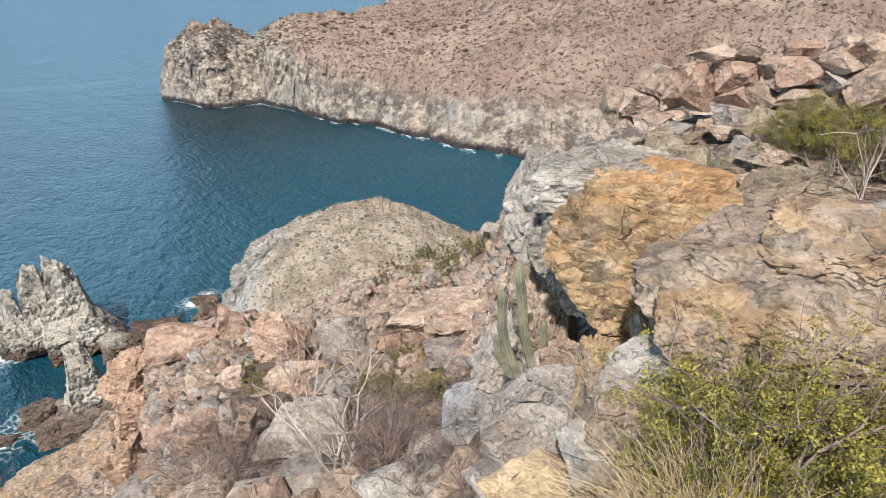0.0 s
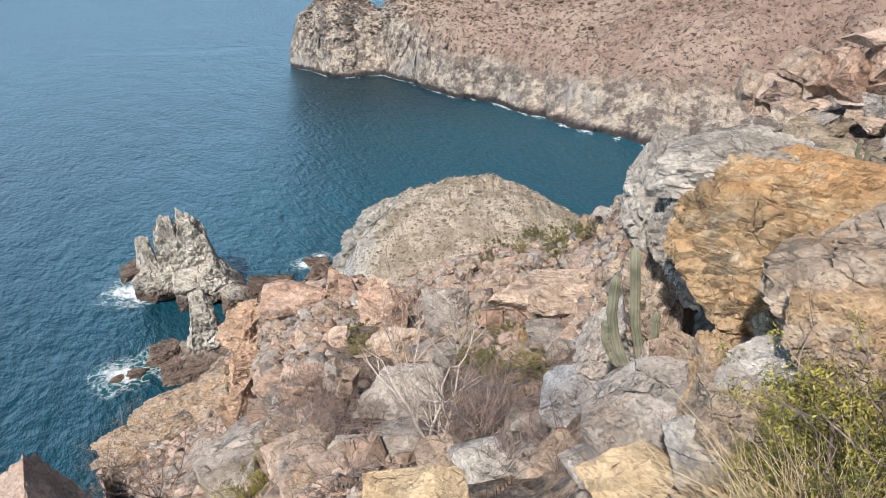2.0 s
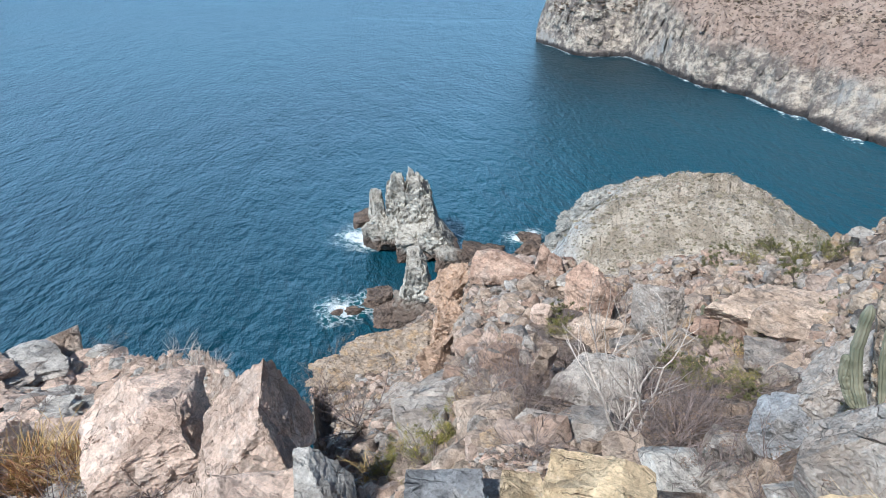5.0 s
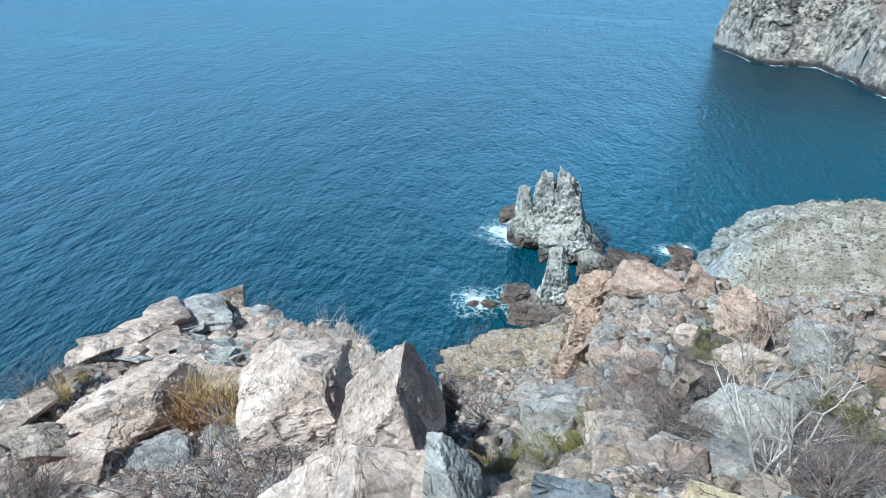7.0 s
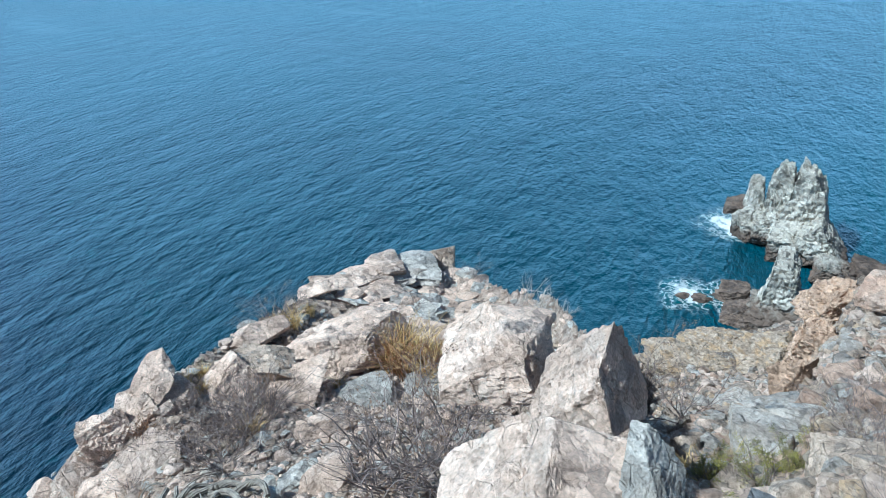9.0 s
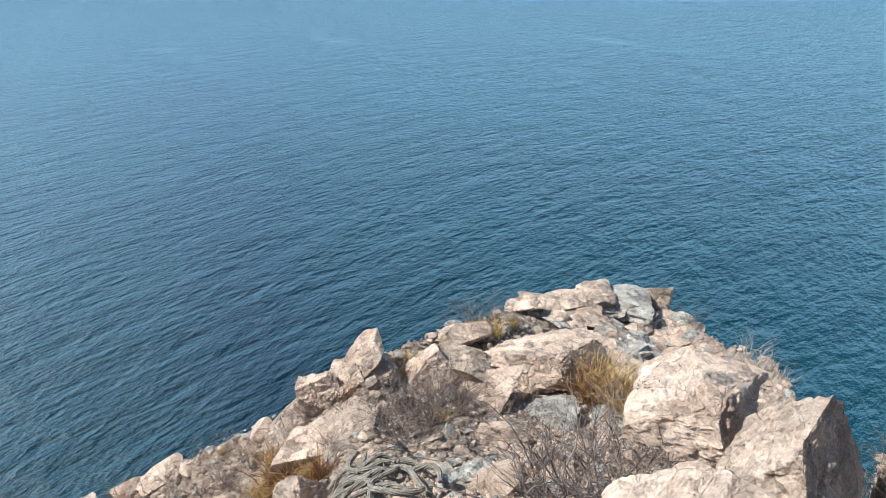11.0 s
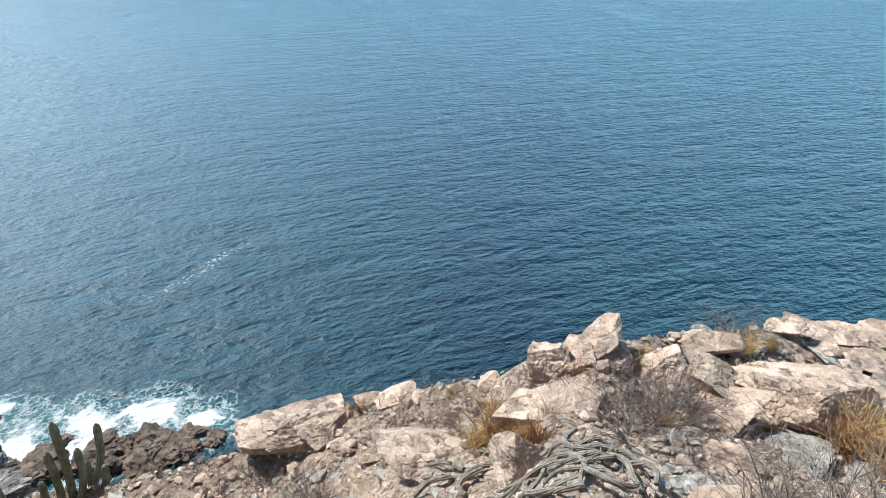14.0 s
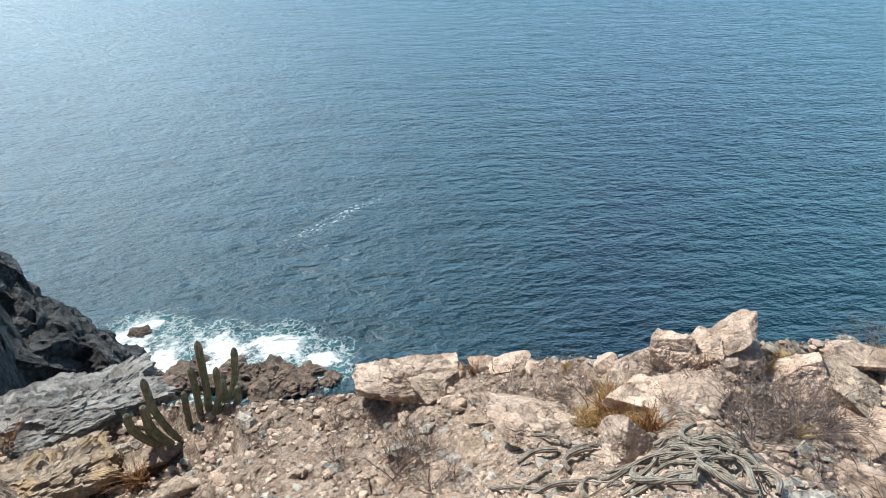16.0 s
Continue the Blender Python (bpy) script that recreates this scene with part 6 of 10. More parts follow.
boulder("boulder", GREY, (-1.35, 8.13, 34.79), (0.24, 0.24, 0.13), (0, 0, 9), 478, 4, "angular fallen block on the rubble ridge", carve=None, roughness=0.03, cuts=6, keep=0.5, fracture=0.04, group='fallen blocks')
boulder("boulder", TAN, (-1.38, 11.63, 33.68), (0.21, 0.21, 0.16), (0, 0, 7), 479, 4, "angular fallen block on the rubble ridge", carve=None, roughness=0.03, cuts=6, keep=0.5, fracture=0.04, group='fallen blocks')
boulder("boulder", PINK, (-2.25, 14.79, 32.33), (0.33, 0.30, 0.15), (0, 0, 9), 480, 4, "angular fallen block on the rubble ridge", carve=None, roughness=0.03, cuts=6, keep=0.5, fracture=0.04, group='fallen blocks')
boulder("boulder", PINK, (-4.15, 9.80, 33.52), (0.28, 0.28, 0.20), (0, 0, 23), 481, 4, "angular fallen block on the rubble ridge", carve=None, roughness=0.03, cuts=6, keep=0.5, fracture=0.04, group='fallen blocks')
boulder("boulder", TAN, (-5.33, 10.86, 32.70), (0.33, 0.33, 0.22), (0, 0, 26), 482, 4, "angular fallen block on the rubble ridge", carve=None, roughness=0.03, cuts=6, keep=0.5, fracture=0.04, group='fallen blocks')
boulder("boulder", PINK, (-2.11, 6.59, 35.07), (0.18, 0.18, 0.16), (0, 0, 18), 483, 4, "angular fallen block on the rubble ridge", carve=None, roughness=0.03, cuts=6, keep=0.5, fracture=0.04, group='fallen blocks')
boulder("boulder", TAN, (-2.13, 8.34, 34.25), (0.23, 0.23, 0.10), (0, 0, 14), 484, 4, "angular fallen block on the rubble ridge", carve=None, roughness=0.03, cuts=6, keep=0.5, fracture=0.04, group='fallen blocks')
boulder("boulder", PINK, (-0.85, 7.94, 34.91), (0.21, 0.21, 0.12), (0, 0, 6), 485, 4, "angular fallen block on the rubble ridge", carve=None, roughness=0.03, cuts=6, keep=0.5, fracture=0.04, group='fallen blocks')
boulder("boulder", PINK, (-3.86, 7.16, 34.51), (0.24, 0.24, 0.20), (0, 0, 28), 486, 4, "angular fallen block on the rubble ridge", carve=None, roughness=0.03, cuts=6, keep=0.5, fracture=0.04, group='fallen blocks')
# stones at the foot of the viewpoint
boulder("boulder", YELLOW, (-0.60, 1.95, 37.93), (0.25, 0.17, 0.11), (0, 0, 15), 488, 6, "yellow-stained rounded boulder on the slope", carve=((-0.4, 0, 0.9, 0.75), (0.6, 0, 0.7, 0.85)))
boulder("boulder", YELLOW, (-0.93, 1.92, 37.73), (0.11, 0.11, 0.07), (0, 0, 24), 489, 5, "small yellow-stained stone on soil", carve=())
boulder("boulder", SLATE, (-1.34, 1.93, 37.51), (0.22, 0.12, 0.08), (0, 0, 33), 490, 5, "blue-grey flat stone on dry soil", carve=())
boulder("boulder", GREY, (-1.23, 2.16, 37.37), (0.11, 0.08, 0.05), (0, 0, 28), 491, 4, "grey stone half buried in dry soil", carve=())
# seaward face of the knoll
boulder("crag", CHALKY, (-23.55, 62.83, 8.75), (2.99, 2.77, 1.49), (0, 0, 20), 493, 5, "pale grey craggy seaward face of the knoll", carve=((-0.7, 0, 0.7, 0.5),), roughness=0.14, cuts=6, fracture=0.2, group='knoll crags')
boulder("crag", CHALKY, (-23.10, 64.90, 10.26), (2.95, 2.95, 2.37), (0, 0, 20), 494, 5, "pale grey craggy seaward face of the knoll", carve=((-0.7, 0, 0.7, 0.5),), roughness=0.14, cuts=6, fracture=0.2, group='knoll crags')
boulder("crag", CHALKY, (-21.90, 67.07, 11.69), (3.18, 3.18, 2.26), (0, 0, 18), 495, 5, "pale grey craggy seaward face of the knoll", carve=((-0.7, 0, 0.7, 0.5),), roughness=0.14, cuts=6, fracture=0.2, group='knoll crags')
boulder("crag", CHALKY, (-18.62, 61.82, 10.42), (2.62, 2.57, 1.40), (0, 0, 17), 496, 5, "pale grey craggy seaward face of the knoll", carve=((-0.7, 0, 0.7, 0.5),), roughness=0.14, cuts=6, fracture=0.2, group='knoll crags')
# the cliff across the inlet, coloured near black for its shaded side
boulder("crag", SHADED, (-17.59, -56.13, 9.46), (3.90, 3.90, 5.52), (0, 0, 162), 498, 5, "dark shaded crag above the inlet", carve=((0.7, 0, 0.7, 0.45),), roughness=0.10, cuts=4, fracture=0.16, group='dark crags')
boulder("crag", SHADED, (-18.54, -52.13, 7.31), (3.78, 3.78, 4.93), (0, 0, 160), 499, 5, "dark shaded crag above the inlet", carve=((0.7, 0, 0.7, 0.45),), roughness=0.10, cuts=4, fracture=0.16, group='dark crags')
boulder("crag", SHADED, (-19.48, -48.74, 6.56), (3.36, 3.36, 3.64), (0, 0, 158), 500, 5, "dark shaded crag above the inlet", carve=((0.7, 0, 0.7, 0.45),), roughness=0.10, cuts=4, fracture=0.16, group='dark crags')
boulder("crag", SHADED, (-20.00, -45.45, 5.93), (3.01, 3.01, 2.55), (0, 0, 156), 501, 5, "dark shaded crag above the inlet", carve=((0.7, 0, 0.7, 0.45),), roughness=0.10, cuts=4, fracture=0.16, group='dark crags')
boulder("crag", SHADED, (-15.45, -48.80, 8.23), (3.84, 3.84, 3.35), (0, 0, 162), 502, 5, "dark shaded crag above the inlet", carve=((0.7, 0, 0.7, 0.45),), roughness=0.10, cuts=4, fracture=0.16, group='dark crags')
boulder("crag", SHADED, (-18.88, -58.12, 11.97), (1.98, 1.98, 2.65), (0, 0, 162), 503, 5, "dark shaded crag above the inlet", carve=((0.7, 0, 0.7, 0.45),), roughness=0.10, cuts=4, fracture=0.16, group='dark crags')
boulder("crag", SHADED, (-13.85, -52.02, 6.72), (3.72, 3.72, 5.22), (0, 0, 165), 504, 5, "dark shaded crag above the inlet", carve=((0.7, 0, 0.7, 0.45),), roughness=0.10, cuts=4, fracture=0.16, group='dark crags')
boulder("crag", SHADED, (-17.06, -58.50, 9.28), (4.35, 4.35, 2.83), (0, 0, 164), 505, 5, "dark shaded crag above the inlet", carve=((0.7, 0, 0.7, 0.45),), roughness=0.10, cuts=4, fracture=0.16, group='dark crags')
# ledges by the cactus
boulder("boulder", PINK, (-6.49, -5.34, 32.82), (0.95, 0.45, 0.29), (0, 0, 128), 507, 6, "layered pale reddish rock on the cliff edge", carve=((-0.4, 0, 0.9, 0.75), (0.1, -0.6, 0.75, 0.7)), cuts=2, roughness=0.04, fracture=0.12)
boulder("boulder", LEDGE, (-3.88, -11.86, 30.87), (2.03, 0.93, 0.45), (0, 0, 161), 508, 6, "broad grey fractured rock ledge", carve=((0.5, 0, 0.85, 0.62), (-0.2, -0.5, 0.85, 0.7)), cuts=4, roughness=0.07, fracture=0.2)
boulder("boulder", BROWN, (-2.62, -10.23, 31.08), (1.29, 0.66, 0.38), (0, 0, 164), 509, 6, "brown layered rock ledge above gravel", carve=((0.3, -0.3, 0.9, 0.65),), cuts=4, roughness=0.06, fracture=0.2)
# pink boulders of the left spur
boulder("boulder", BLEACH, (-4.62, 2.33, 36.19), (0.64, 0.60, 0.30), (0, 0, 61), 511, 6, "large pale pink boulder with a shadowed broken side", carve=((-0.78, -0.1, 0.60, 0.42), (0.93, -0.3, 0.2, 0.62), (-0.2, -0.7, 0.65, 0.62), (0.3, 0.1, 0.95, 0.72)), cuts=5, roughness=0.05, fracture=0.045)
boulder("boulder", BLEACH, (-3.49, 2.55, 36.44), (0.53, 0.47, 0.50), (0, 0, 51), 512, 6, "peaked pale pink boulder with a flat broken side", carve=((-0.66, -0.1, 0.72, 0.36), (0.88, -0.2, 0.42, 0.42), (-0.1, -0.85, 0.5, 0.66)), cuts=5, roughness=0.045, fracture=0.045)
boulder("boulder", BLEACH, (-2.26, 1.25, 37.20), (0.66, 0.44, 0.33), (0, 0, 56), 513, 6, "broad pale pink split slab", carve=((-0.80, -0.1, 0.58, 0.28), (0.30, -0.3, 0.90, 0.55), (0, -0.75, 0.65, 0.66), (0.8, -0.3, 0.5, 0.7)), cuts=4, roughness=0.04, fracture=0.04)
boulder("boulder", FLAG, (-1.97, 1.76, 37.23), (0.18, 0.22, 0.31), (0, 0, 43), 514, 6, "pale grey half of a split slab", carve=((0.55, -0.1, 0.8, 0.42), (0, -0.5, 0.85, 0.6)), cuts=2, roughness=0.04, fracture=0.03)
boulder("boulder", BLEACH, (-8.19, 1.52, 34.11), (0.83, 0.62, 0.30), (0, 0, 79), 632, 6, "large bleached slanting slab on rubble", carve=((0, -0.6, 0.8, 0.62), (-0.7, 0, 0.7, 0.8)), skew=0.3, cuts=4, roughness=0.025, fracture=0.04, cracks=0.04)
boulder("boulder", BLEACH, (-7.34, 0.72, 34.33), (0.55, 0.41, 0.16), (0, -10, 94), 633, 6, "pale pink broken slab below a larger one", carve=((0, -0.6, 0.8, 0.62), (-0.7, 0, 0.7, 0.8)), skew=0.3, cuts=4, roughness=0.025, fracture=0.04, cracks=0.04)
boulder("boulder", TAN, (-7.89, 0.35, 34.41), (0.49, 0.37, 0.32), (0, 15, 67), 634, 6, "tan banded rounded boulder", carve=((0, -0.5, 0.85, 0.7),), skew=0.3, cuts=4, roughness=0.02, fracture=0.06, ledges=0.05, cracks=0.05)
boulder("boulder", BLEACH, (-7.63, -0.13, 34.54), (0.46, 0.34, 0.18), (0, -18, 106), 635, 6, "bleached wedge of rock on the spur", carve=((0, -0.6, 0.8, 0.62), (-0.7, 0, 0.7, 0.8)), skew=0.3, cuts=4, roughness=0.025, fracture=0.04, cracks=0.04)
boulder("boulder", BLEACH, (-8.89, 0.45, 34.27), (0.39, 0.29, 0.16), (0, 0, 117), 636, 5, "pale stone near the edge of the spur", carve=((0, -0.6, 0.8, 0.62), (-0.7, 0, 0.7, 0.8)), skew=0.3, cuts=4, roughness=0.025, fracture=0.04, cracks=0.04)
boulder("boulder", BLEACH, (-7.56, -0.90, 34.92), (0.33, 0.24, 0.12), (12, -20, 126), 637, 6, "overhanging layered pale block on the spur edge", carve=((0, -0.5, 0.85, 0.7),), skew=0.35, cuts=4, roughness=0.02, fracture=0.06, ledges=0.05, cracks=0.05)
boulder("boulder", BLEACH, (-7.10, -1.50, 34.62), (0.29, 0.22, 0.30), (0, 0, 81), 638, 6, "pale rock bluff at the spur edge", carve=((0, -0.5, 0.85, 0.7),), skew=0.3, cuts=4, roughness=0.02, fracture=0.06, ledges=0.05, cracks=0.05)
boulder("boulder", BLEACH, (-7.27, -1.15, 34.73), (0.31, 0.31, 0.13), (0, -6, 87), 876, 5, "pale flat ledge under an overhanging block", carve=((0, -0.5, 0.85, 0.7),), skew=0.3, cuts=5, roughness=0.025, fracture=0.06, ledges=0.05, cracks=0.06)
boulder("boulder", BLEACH, (-7.41, -0.74, 34.73), (0.33, 0.33, 0.11), (0, 5, 109), 877, 5, "pale flat ledge under an overhanging block", carve=((0, -0.5, 0.85, 0.7),), skew=0.3, cuts=5, roughness=0.025, fracture=0.06, ledges=0.05, cracks=0.06)
boulder("boulder", PINK, (-6.94, -1.82, 34.30), (0.30, 0.22, 0.24), (0, 20, 104), 640, 5, "peaked pale pink rock on the cliff edge", carve=((0, -0.6, 0.8, 0.62), (-0.7, 0, 0.7, 0.8)), skew=0.3, cuts=4, roughness=0.025, fracture=0.04, cracks=0.04)
boulder("boulder", BLEACH, (-7.36, -2.39, 33.88), (0.20, 0.15, 0.10), (0, 0, 127), 641, 4, "small pale block on the cliff edge", carve=((0, -0.6, 0.8, 0.62), (-0.7, 0, 0.7, 0.8)), skew=0.3, cuts=4, roughness=0.025, fracture=0.04, cracks=0.04)
boulder("boulder", BLEACH, (-6.29, -1.50, 34.50), (0.40, 0.30, 0.20), (0, 0, 88), 642, 6, "white-faced broken block on the cliff edge", carve=((0, -0.6, 0.8, 0.62), (-0.7, 0, 0.7, 0.8)), skew=0.3, cuts=4, roughness=0.025, fracture=0.04, cracks=0.04)
boulder("boulder", PINK, (-6.41, -1.15, 34.67), (0.53, 0.40, 0.04), (0, -24, 100), 643, 4, "long tilted pale slab on gravel", carve=((0, -0.6, 0.8, 0.62), (-0.7, 0, 0.7, 0.8)), skew=0.3, cuts=4, roughness=0.025, fracture=0.04, cracks=0.04)
boulder("boulder", BLEACH, (-7.19, -4.35, 33.15), (0.22, 0.16, 0.07), (0, 0, 121), 644, 4, "small pale block in dry grass", carve=((0, -0.6, 0.8, 0.62), (-0.7, 0, 0.7, 0.8)), skew=0.3, cuts=4, roughness=0.025, fracture=0.04, cracks=0.04)
boulder("boulder", BLEACH, (-7.29, -3.96, 33.27), (0.32, 0.24, 0.04), (0, -12, 118), 645, 4, "flat pale stone on the cliff edge", carve=((0, -0.6, 0.8, 0.62), (-0.7, 0, 0.7, 0.8)), skew=0.3, cuts=4, roughness=0.025, fracture=0.04, cracks=0.04)
boulder("boulder", TAN, (-6.62, -4.84, 32.90), (0.42, 0.31, 0.19), (0, 0, 151), 646, 5, "tan broken rock on the cliff edge", carve=((0, -0.5, 0.85, 0.7),), skew=0.3, cuts=4, roughness=0.02, fracture=0.06, ledges=0.05, cracks=0.05)
boulder("boulder", PINK, (-5.94, -2.70, 33.66), (0.74, 0.55, 0.16), (0, 10, 114), 647, 6, "pale pink slanting boulder in dry grass", carve=((0, -0.6, 0.8, 0.62), (-0.7, 0, 0.7, 0.8)), skew=0.3, cuts=4, roughness=0.025, fracture=0.04, cracks=0.04)
boulder("boulder", PINK, (-5.23, -1.37, 34.57), (0.31, 0.23, 0.29), (0, 20, 114), 648, 6, "pale pointed slab under dead cactus limbs", carve=((0, -0.6, 0.8, 0.62), (-0.7, 0, 0.7, 0.8)), skew=0.3, cuts=4, roughness=0.025, fracture=0.04, cracks=0.04)
boulder("boulder", TAN, (-11.77, 4.72, 32.95), (0.50, 0.38, 0.34), (0, -6, 78), 649, 5, "brown-fronted block on the tip of the spur", carve=((0, -0.6, 0.8, 0.62), (-0.7, 0, 0.7, 0.8)), skew=0.3, cuts=4, roughness=0.025, fracture=0.04, cracks=0.04)
boulder("boulder", BLEACH, (-11.27, 2.77, 33.42), (0.43, 0.43, 0.13), (0, -6, 64), 879, 5, "pale broken ledge near the tip of the spur", carve=((0, -0.5, 0.85, 0.7),), skew=0.3, cuts=5, roughness=0.025, fracture=0.06, ledges=0.05, cracks=0.06)
boulder("boulder", BLEACH, (-11.47, 3.42, 33.39), (0.50, 0.50, 0.14), (0, 5, 87), 880, 5, "pale broken ledge near the tip of the spur", carve=((0, -0.5, 0.85, 0.7),), skew=0.3, cuts=5, roughness=0.025, fracture=0.06, ledges=0.05, cracks=0.06)
boulder("boulder", BLEACH, (-11.01, 3.01, 33.39), (0.48, 0.48, 0.13), (0, 3, 79), 881, 5, "pale broken ledge near the tip of the spur", carve=((0, -0.5, 0.85, 0.7),), skew=0.3, cuts=5, roughness=0.025, fracture=0.06, ledges=0.05, cracks=0.06)
boulder("boulder", BLEACH, (-10.83, 2.74, 33.42), (0.79, 0.59, 0.10), (0, 6, 76), 651, 5, "pale lower ledge near the tip of the spur", carve=((0, -0.5, 0.85, 0.7),), skew=0.3, cuts=4, roughness=0.02, fracture=0.06, ledges=0.05, cracks=0.05)
boulder("boulder", FLAG, (-11.43, 3.97, 33.23), (0.62, 0.47, 0.10), (0, 4, 71), 652, 5, "layered ledge below the tip of the spur", carve=((0, -0.5, 0.85, 0.7),), skew=0.3, cuts=4, roughness=0.02, fracture=0.06, ledges=0.05, cracks=0.05)
boulder("boulder", BLEACH, (-10.50, 2.42, 33.52), (0.31, 0.23, 0.10), (0, 0, 77), 653, 4, "pale round-edged stone on the spur", carve=((0, -0.6, 0.8, 0.62), (-0.7, 0, 0.7, 0.8)), skew=0.3, cuts=4, roughness=0.025, fracture=0.04, cracks=0.04)
boulder("boulder", BLEACH, (-10.64, 1.84, 33.77), (0.33, 0.25, 0.06), (0, 0, 90), 654, 4, "pale block beside a dry shrub", carve=((0, -0.5, 0.85, 0.7),), skew=0.3, cuts=4, roughness=0.02, fracture=0.06, ledges=0.05, cracks=0.05)
boulder("boulder", PINK, (-8.82, 3.27, 33.42), (0.47, 0.35, 0.12), (0, -14, 69), 655, 5, "pink wedge stone beside a large boulder", carve=((0, -0.6, 0.8, 0.62), (-0.7, 0, 0.7, 0.8)), skew=0.3, cuts=4, roughness=0.025, fracture=0.04, cracks=0.04)
boulder("boulder", FLAG, (-6.86, 2.50, 34.08), (0.42, 0.32, 0.13), (0, 0, 70), 656, 5, "rounded pale grey stone among shrubs", carve=((0, -0.6, 0.8, 0.62), (-0.7, 0, 0.7, 0.8)), skew=0.3, cuts=4, roughness=0.025, fracture=0.04, cracks=0.04)
boulder("boulder", BLEACH, (-6.22, 0.80, 34.54), (0.32, 0.24, 0.10), (0, 8, 102), 657, 5, "pale stone lying on gravel", carve=((0, -0.6, 0.8, 0.62), (-0.7, 0, 0.7, 0.8)), skew=0.3, cuts=4, roughness=0.025, fracture=0.04, cracks=0.04)
boulder("boulder", FLAG, (-6.91, 1.52, 34.16), (0.41, 0.31, 0.10), (0, -10, 77), 658, 5, "grey-white broken stone on gravel", carve=((0, -0.5, 0.85, 0.7),), skew=0.3, cuts=4, roughness=0.02, fracture=0.06, ledges=0.05, cracks=0.05)
boulder("boulder", BLEACH, (-4.84, 0.59, 35.12), (0.34, 0.25, 0.11), (0, -12, 102), 659, 5, "pale pink stone lying on gravel", carve=((0, -0.6, 0.8, 0.62), (-0.7, 0, 0.7, 0.8)), skew=0.3, cuts=4, roughness=0.025, fracture=0.04, cracks=0.04)
boulder("boulder", FLAG, (-5.02, 0.31, 35.07), (0.20, 0.15, 0.07), (0, 0, 116), 660, 4, "grey stone lying on gravel", carve=((0, -0.5, 0.85, 0.7),), skew=0.3, cuts=4, roughness=0.02, fracture=0.06, ledges=0.05, cracks=0.05)
boulder("boulder", GREY, (-11.39, 3.97, 33.15), (0.25, 0.19, 0.04), (3, 8, 101), 661, 4, "flat layered flagstone dipping with the spur", carve=((0, -0.5, 0.85, 0.7),), skew=0.3, cuts=4, roughness=0.02, fracture=0.06, ledges=0.05, cracks=0.05, group='flagstones of the spur')
boulder("boulder", GREY, (-11.20, 3.84, 33.23), (0.34, 0.25, 0.06), (3, 15, 91), 662, 4, "flat layered flagstone dipping with the spur", carve=((0, -0.5, 0.85, 0.7),), skew=0.3, cuts=4, roughness=0.02, fracture=0.06, ledges=0.05, cracks=0.05, group='flagstones of the spur')
boulder("boulder", FLAG, (-11.08, 3.59, 33.20), (0.26, 0.20, 0.04), (7, 15, 91), 663, 4, "flat layered flagstone dipping with the spur", carve=((0, -0.5, 0.85, 0.7),), skew=0.3, cuts=4, roughness=0.02, fracture=0.06, ledges=0.05, cracks=0.05, group='flagstones of the spur')
boulder("boulder", FLAG, (-8.48, 2.29, 33.72), (0.17, 0.13, 0.03), (-3, 8, 95), 664, 4, "flat layered flagstone dipping with the spur", carve=((0, -0.5, 0.85, 0.7),), skew=0.3, cuts=4, roughness=0.02, fracture=0.06, ledges=0.05, cracks=0.05, group='flagstones of the spur')
boulder("boulder", BLEACH, (-10.31, 4.19, 32.93), (0.38, 0.28, 0.04), (-1, 1, 86), 665, 4, "flat layered flagstone dipping with the spur", carve=((0, -0.5, 0.85, 0.7),), skew=0.3, cuts=4, roughness=0.02, fracture=0.06, ledges=0.05, cracks=0.05, group='flagstones of the spur')
boulder("boulder", FLAG, (-10.93, 2.90, 33.36), (0.27, 0.20, 0.03), (1, 15, 101), 666, 4, "flat layered flagstone dipping with the spur", carve=((0, -0.5, 0.85, 0.7),), skew=0.3, cuts=4, roughness=0.02, fracture=0.06, ledges=0.05, cracks=0.05, group='flagstones of the spur')
boulder("boulder", FLAG, (-10.06, 2.87, 33.35), (0.21, 0.16, 0.03), (-8, 13, 53), 667, 4, "flat layered flagstone dipping with the spur", carve=((0, -0.5, 0.85, 0.7),), skew=0.3, cuts=4, roughness=0.02, fracture=0.06, ledges=0.05, cracks=0.05, group='flagstones of the spur')
boulder("boulder", GREY, (-11.07, 4.15, 33.13), (0.43, 0.32, 0.06), (4, 1, 49), 668, 4, "flat layered flagstone dipping with the spur", carve=((0, -0.5, 0.85, 0.7),), skew=0.3, cuts=4, roughness=0.02, fracture=0.06, ledges=0.05, cracks=0.05, group='flagstones of the spur')
boulder("boulder", FLAG, (-8.35, 2.26, 33.75), (0.21, 0.16, 0.03), (-4, -2, 55), 669, 4, "flat layered flagstone dipping with the spur", carve=((0, -0.5, 0.85, 0.7),), skew=0.3, cuts=4, roughness=0.02, fracture=0.06, ledges=0.05, cracks=0.05, group='flagstones of the spur')
boulder("boulder", FLAG, (-9.45, 2.64, 33.47), (0.17, 0.13, 0.03), (7, 18, 78), 670, 4, "flat layered flagstone dipping with the spur", carve=((0, -0.5, 0.85, 0.7),), skew=0.3, cuts=4, roughness=0.02, fracture=0.06, ledges=0.05, cracks=0.05, group='flagstones of the spur')
boulder("boulder", GREY, (-8.86, 2.68, 33.59), (0.39, 0.29, 0.05), (-3, 12, 80), 671, 4, "flat layered flagstone dipping with the spur", carve=((0, -0.5, 0.85, 0.7),), skew=0.3, cuts=4, roughness=0.02, fracture=0.06, ledges=0.05, cracks=0.05, group='flagstones of the spur')
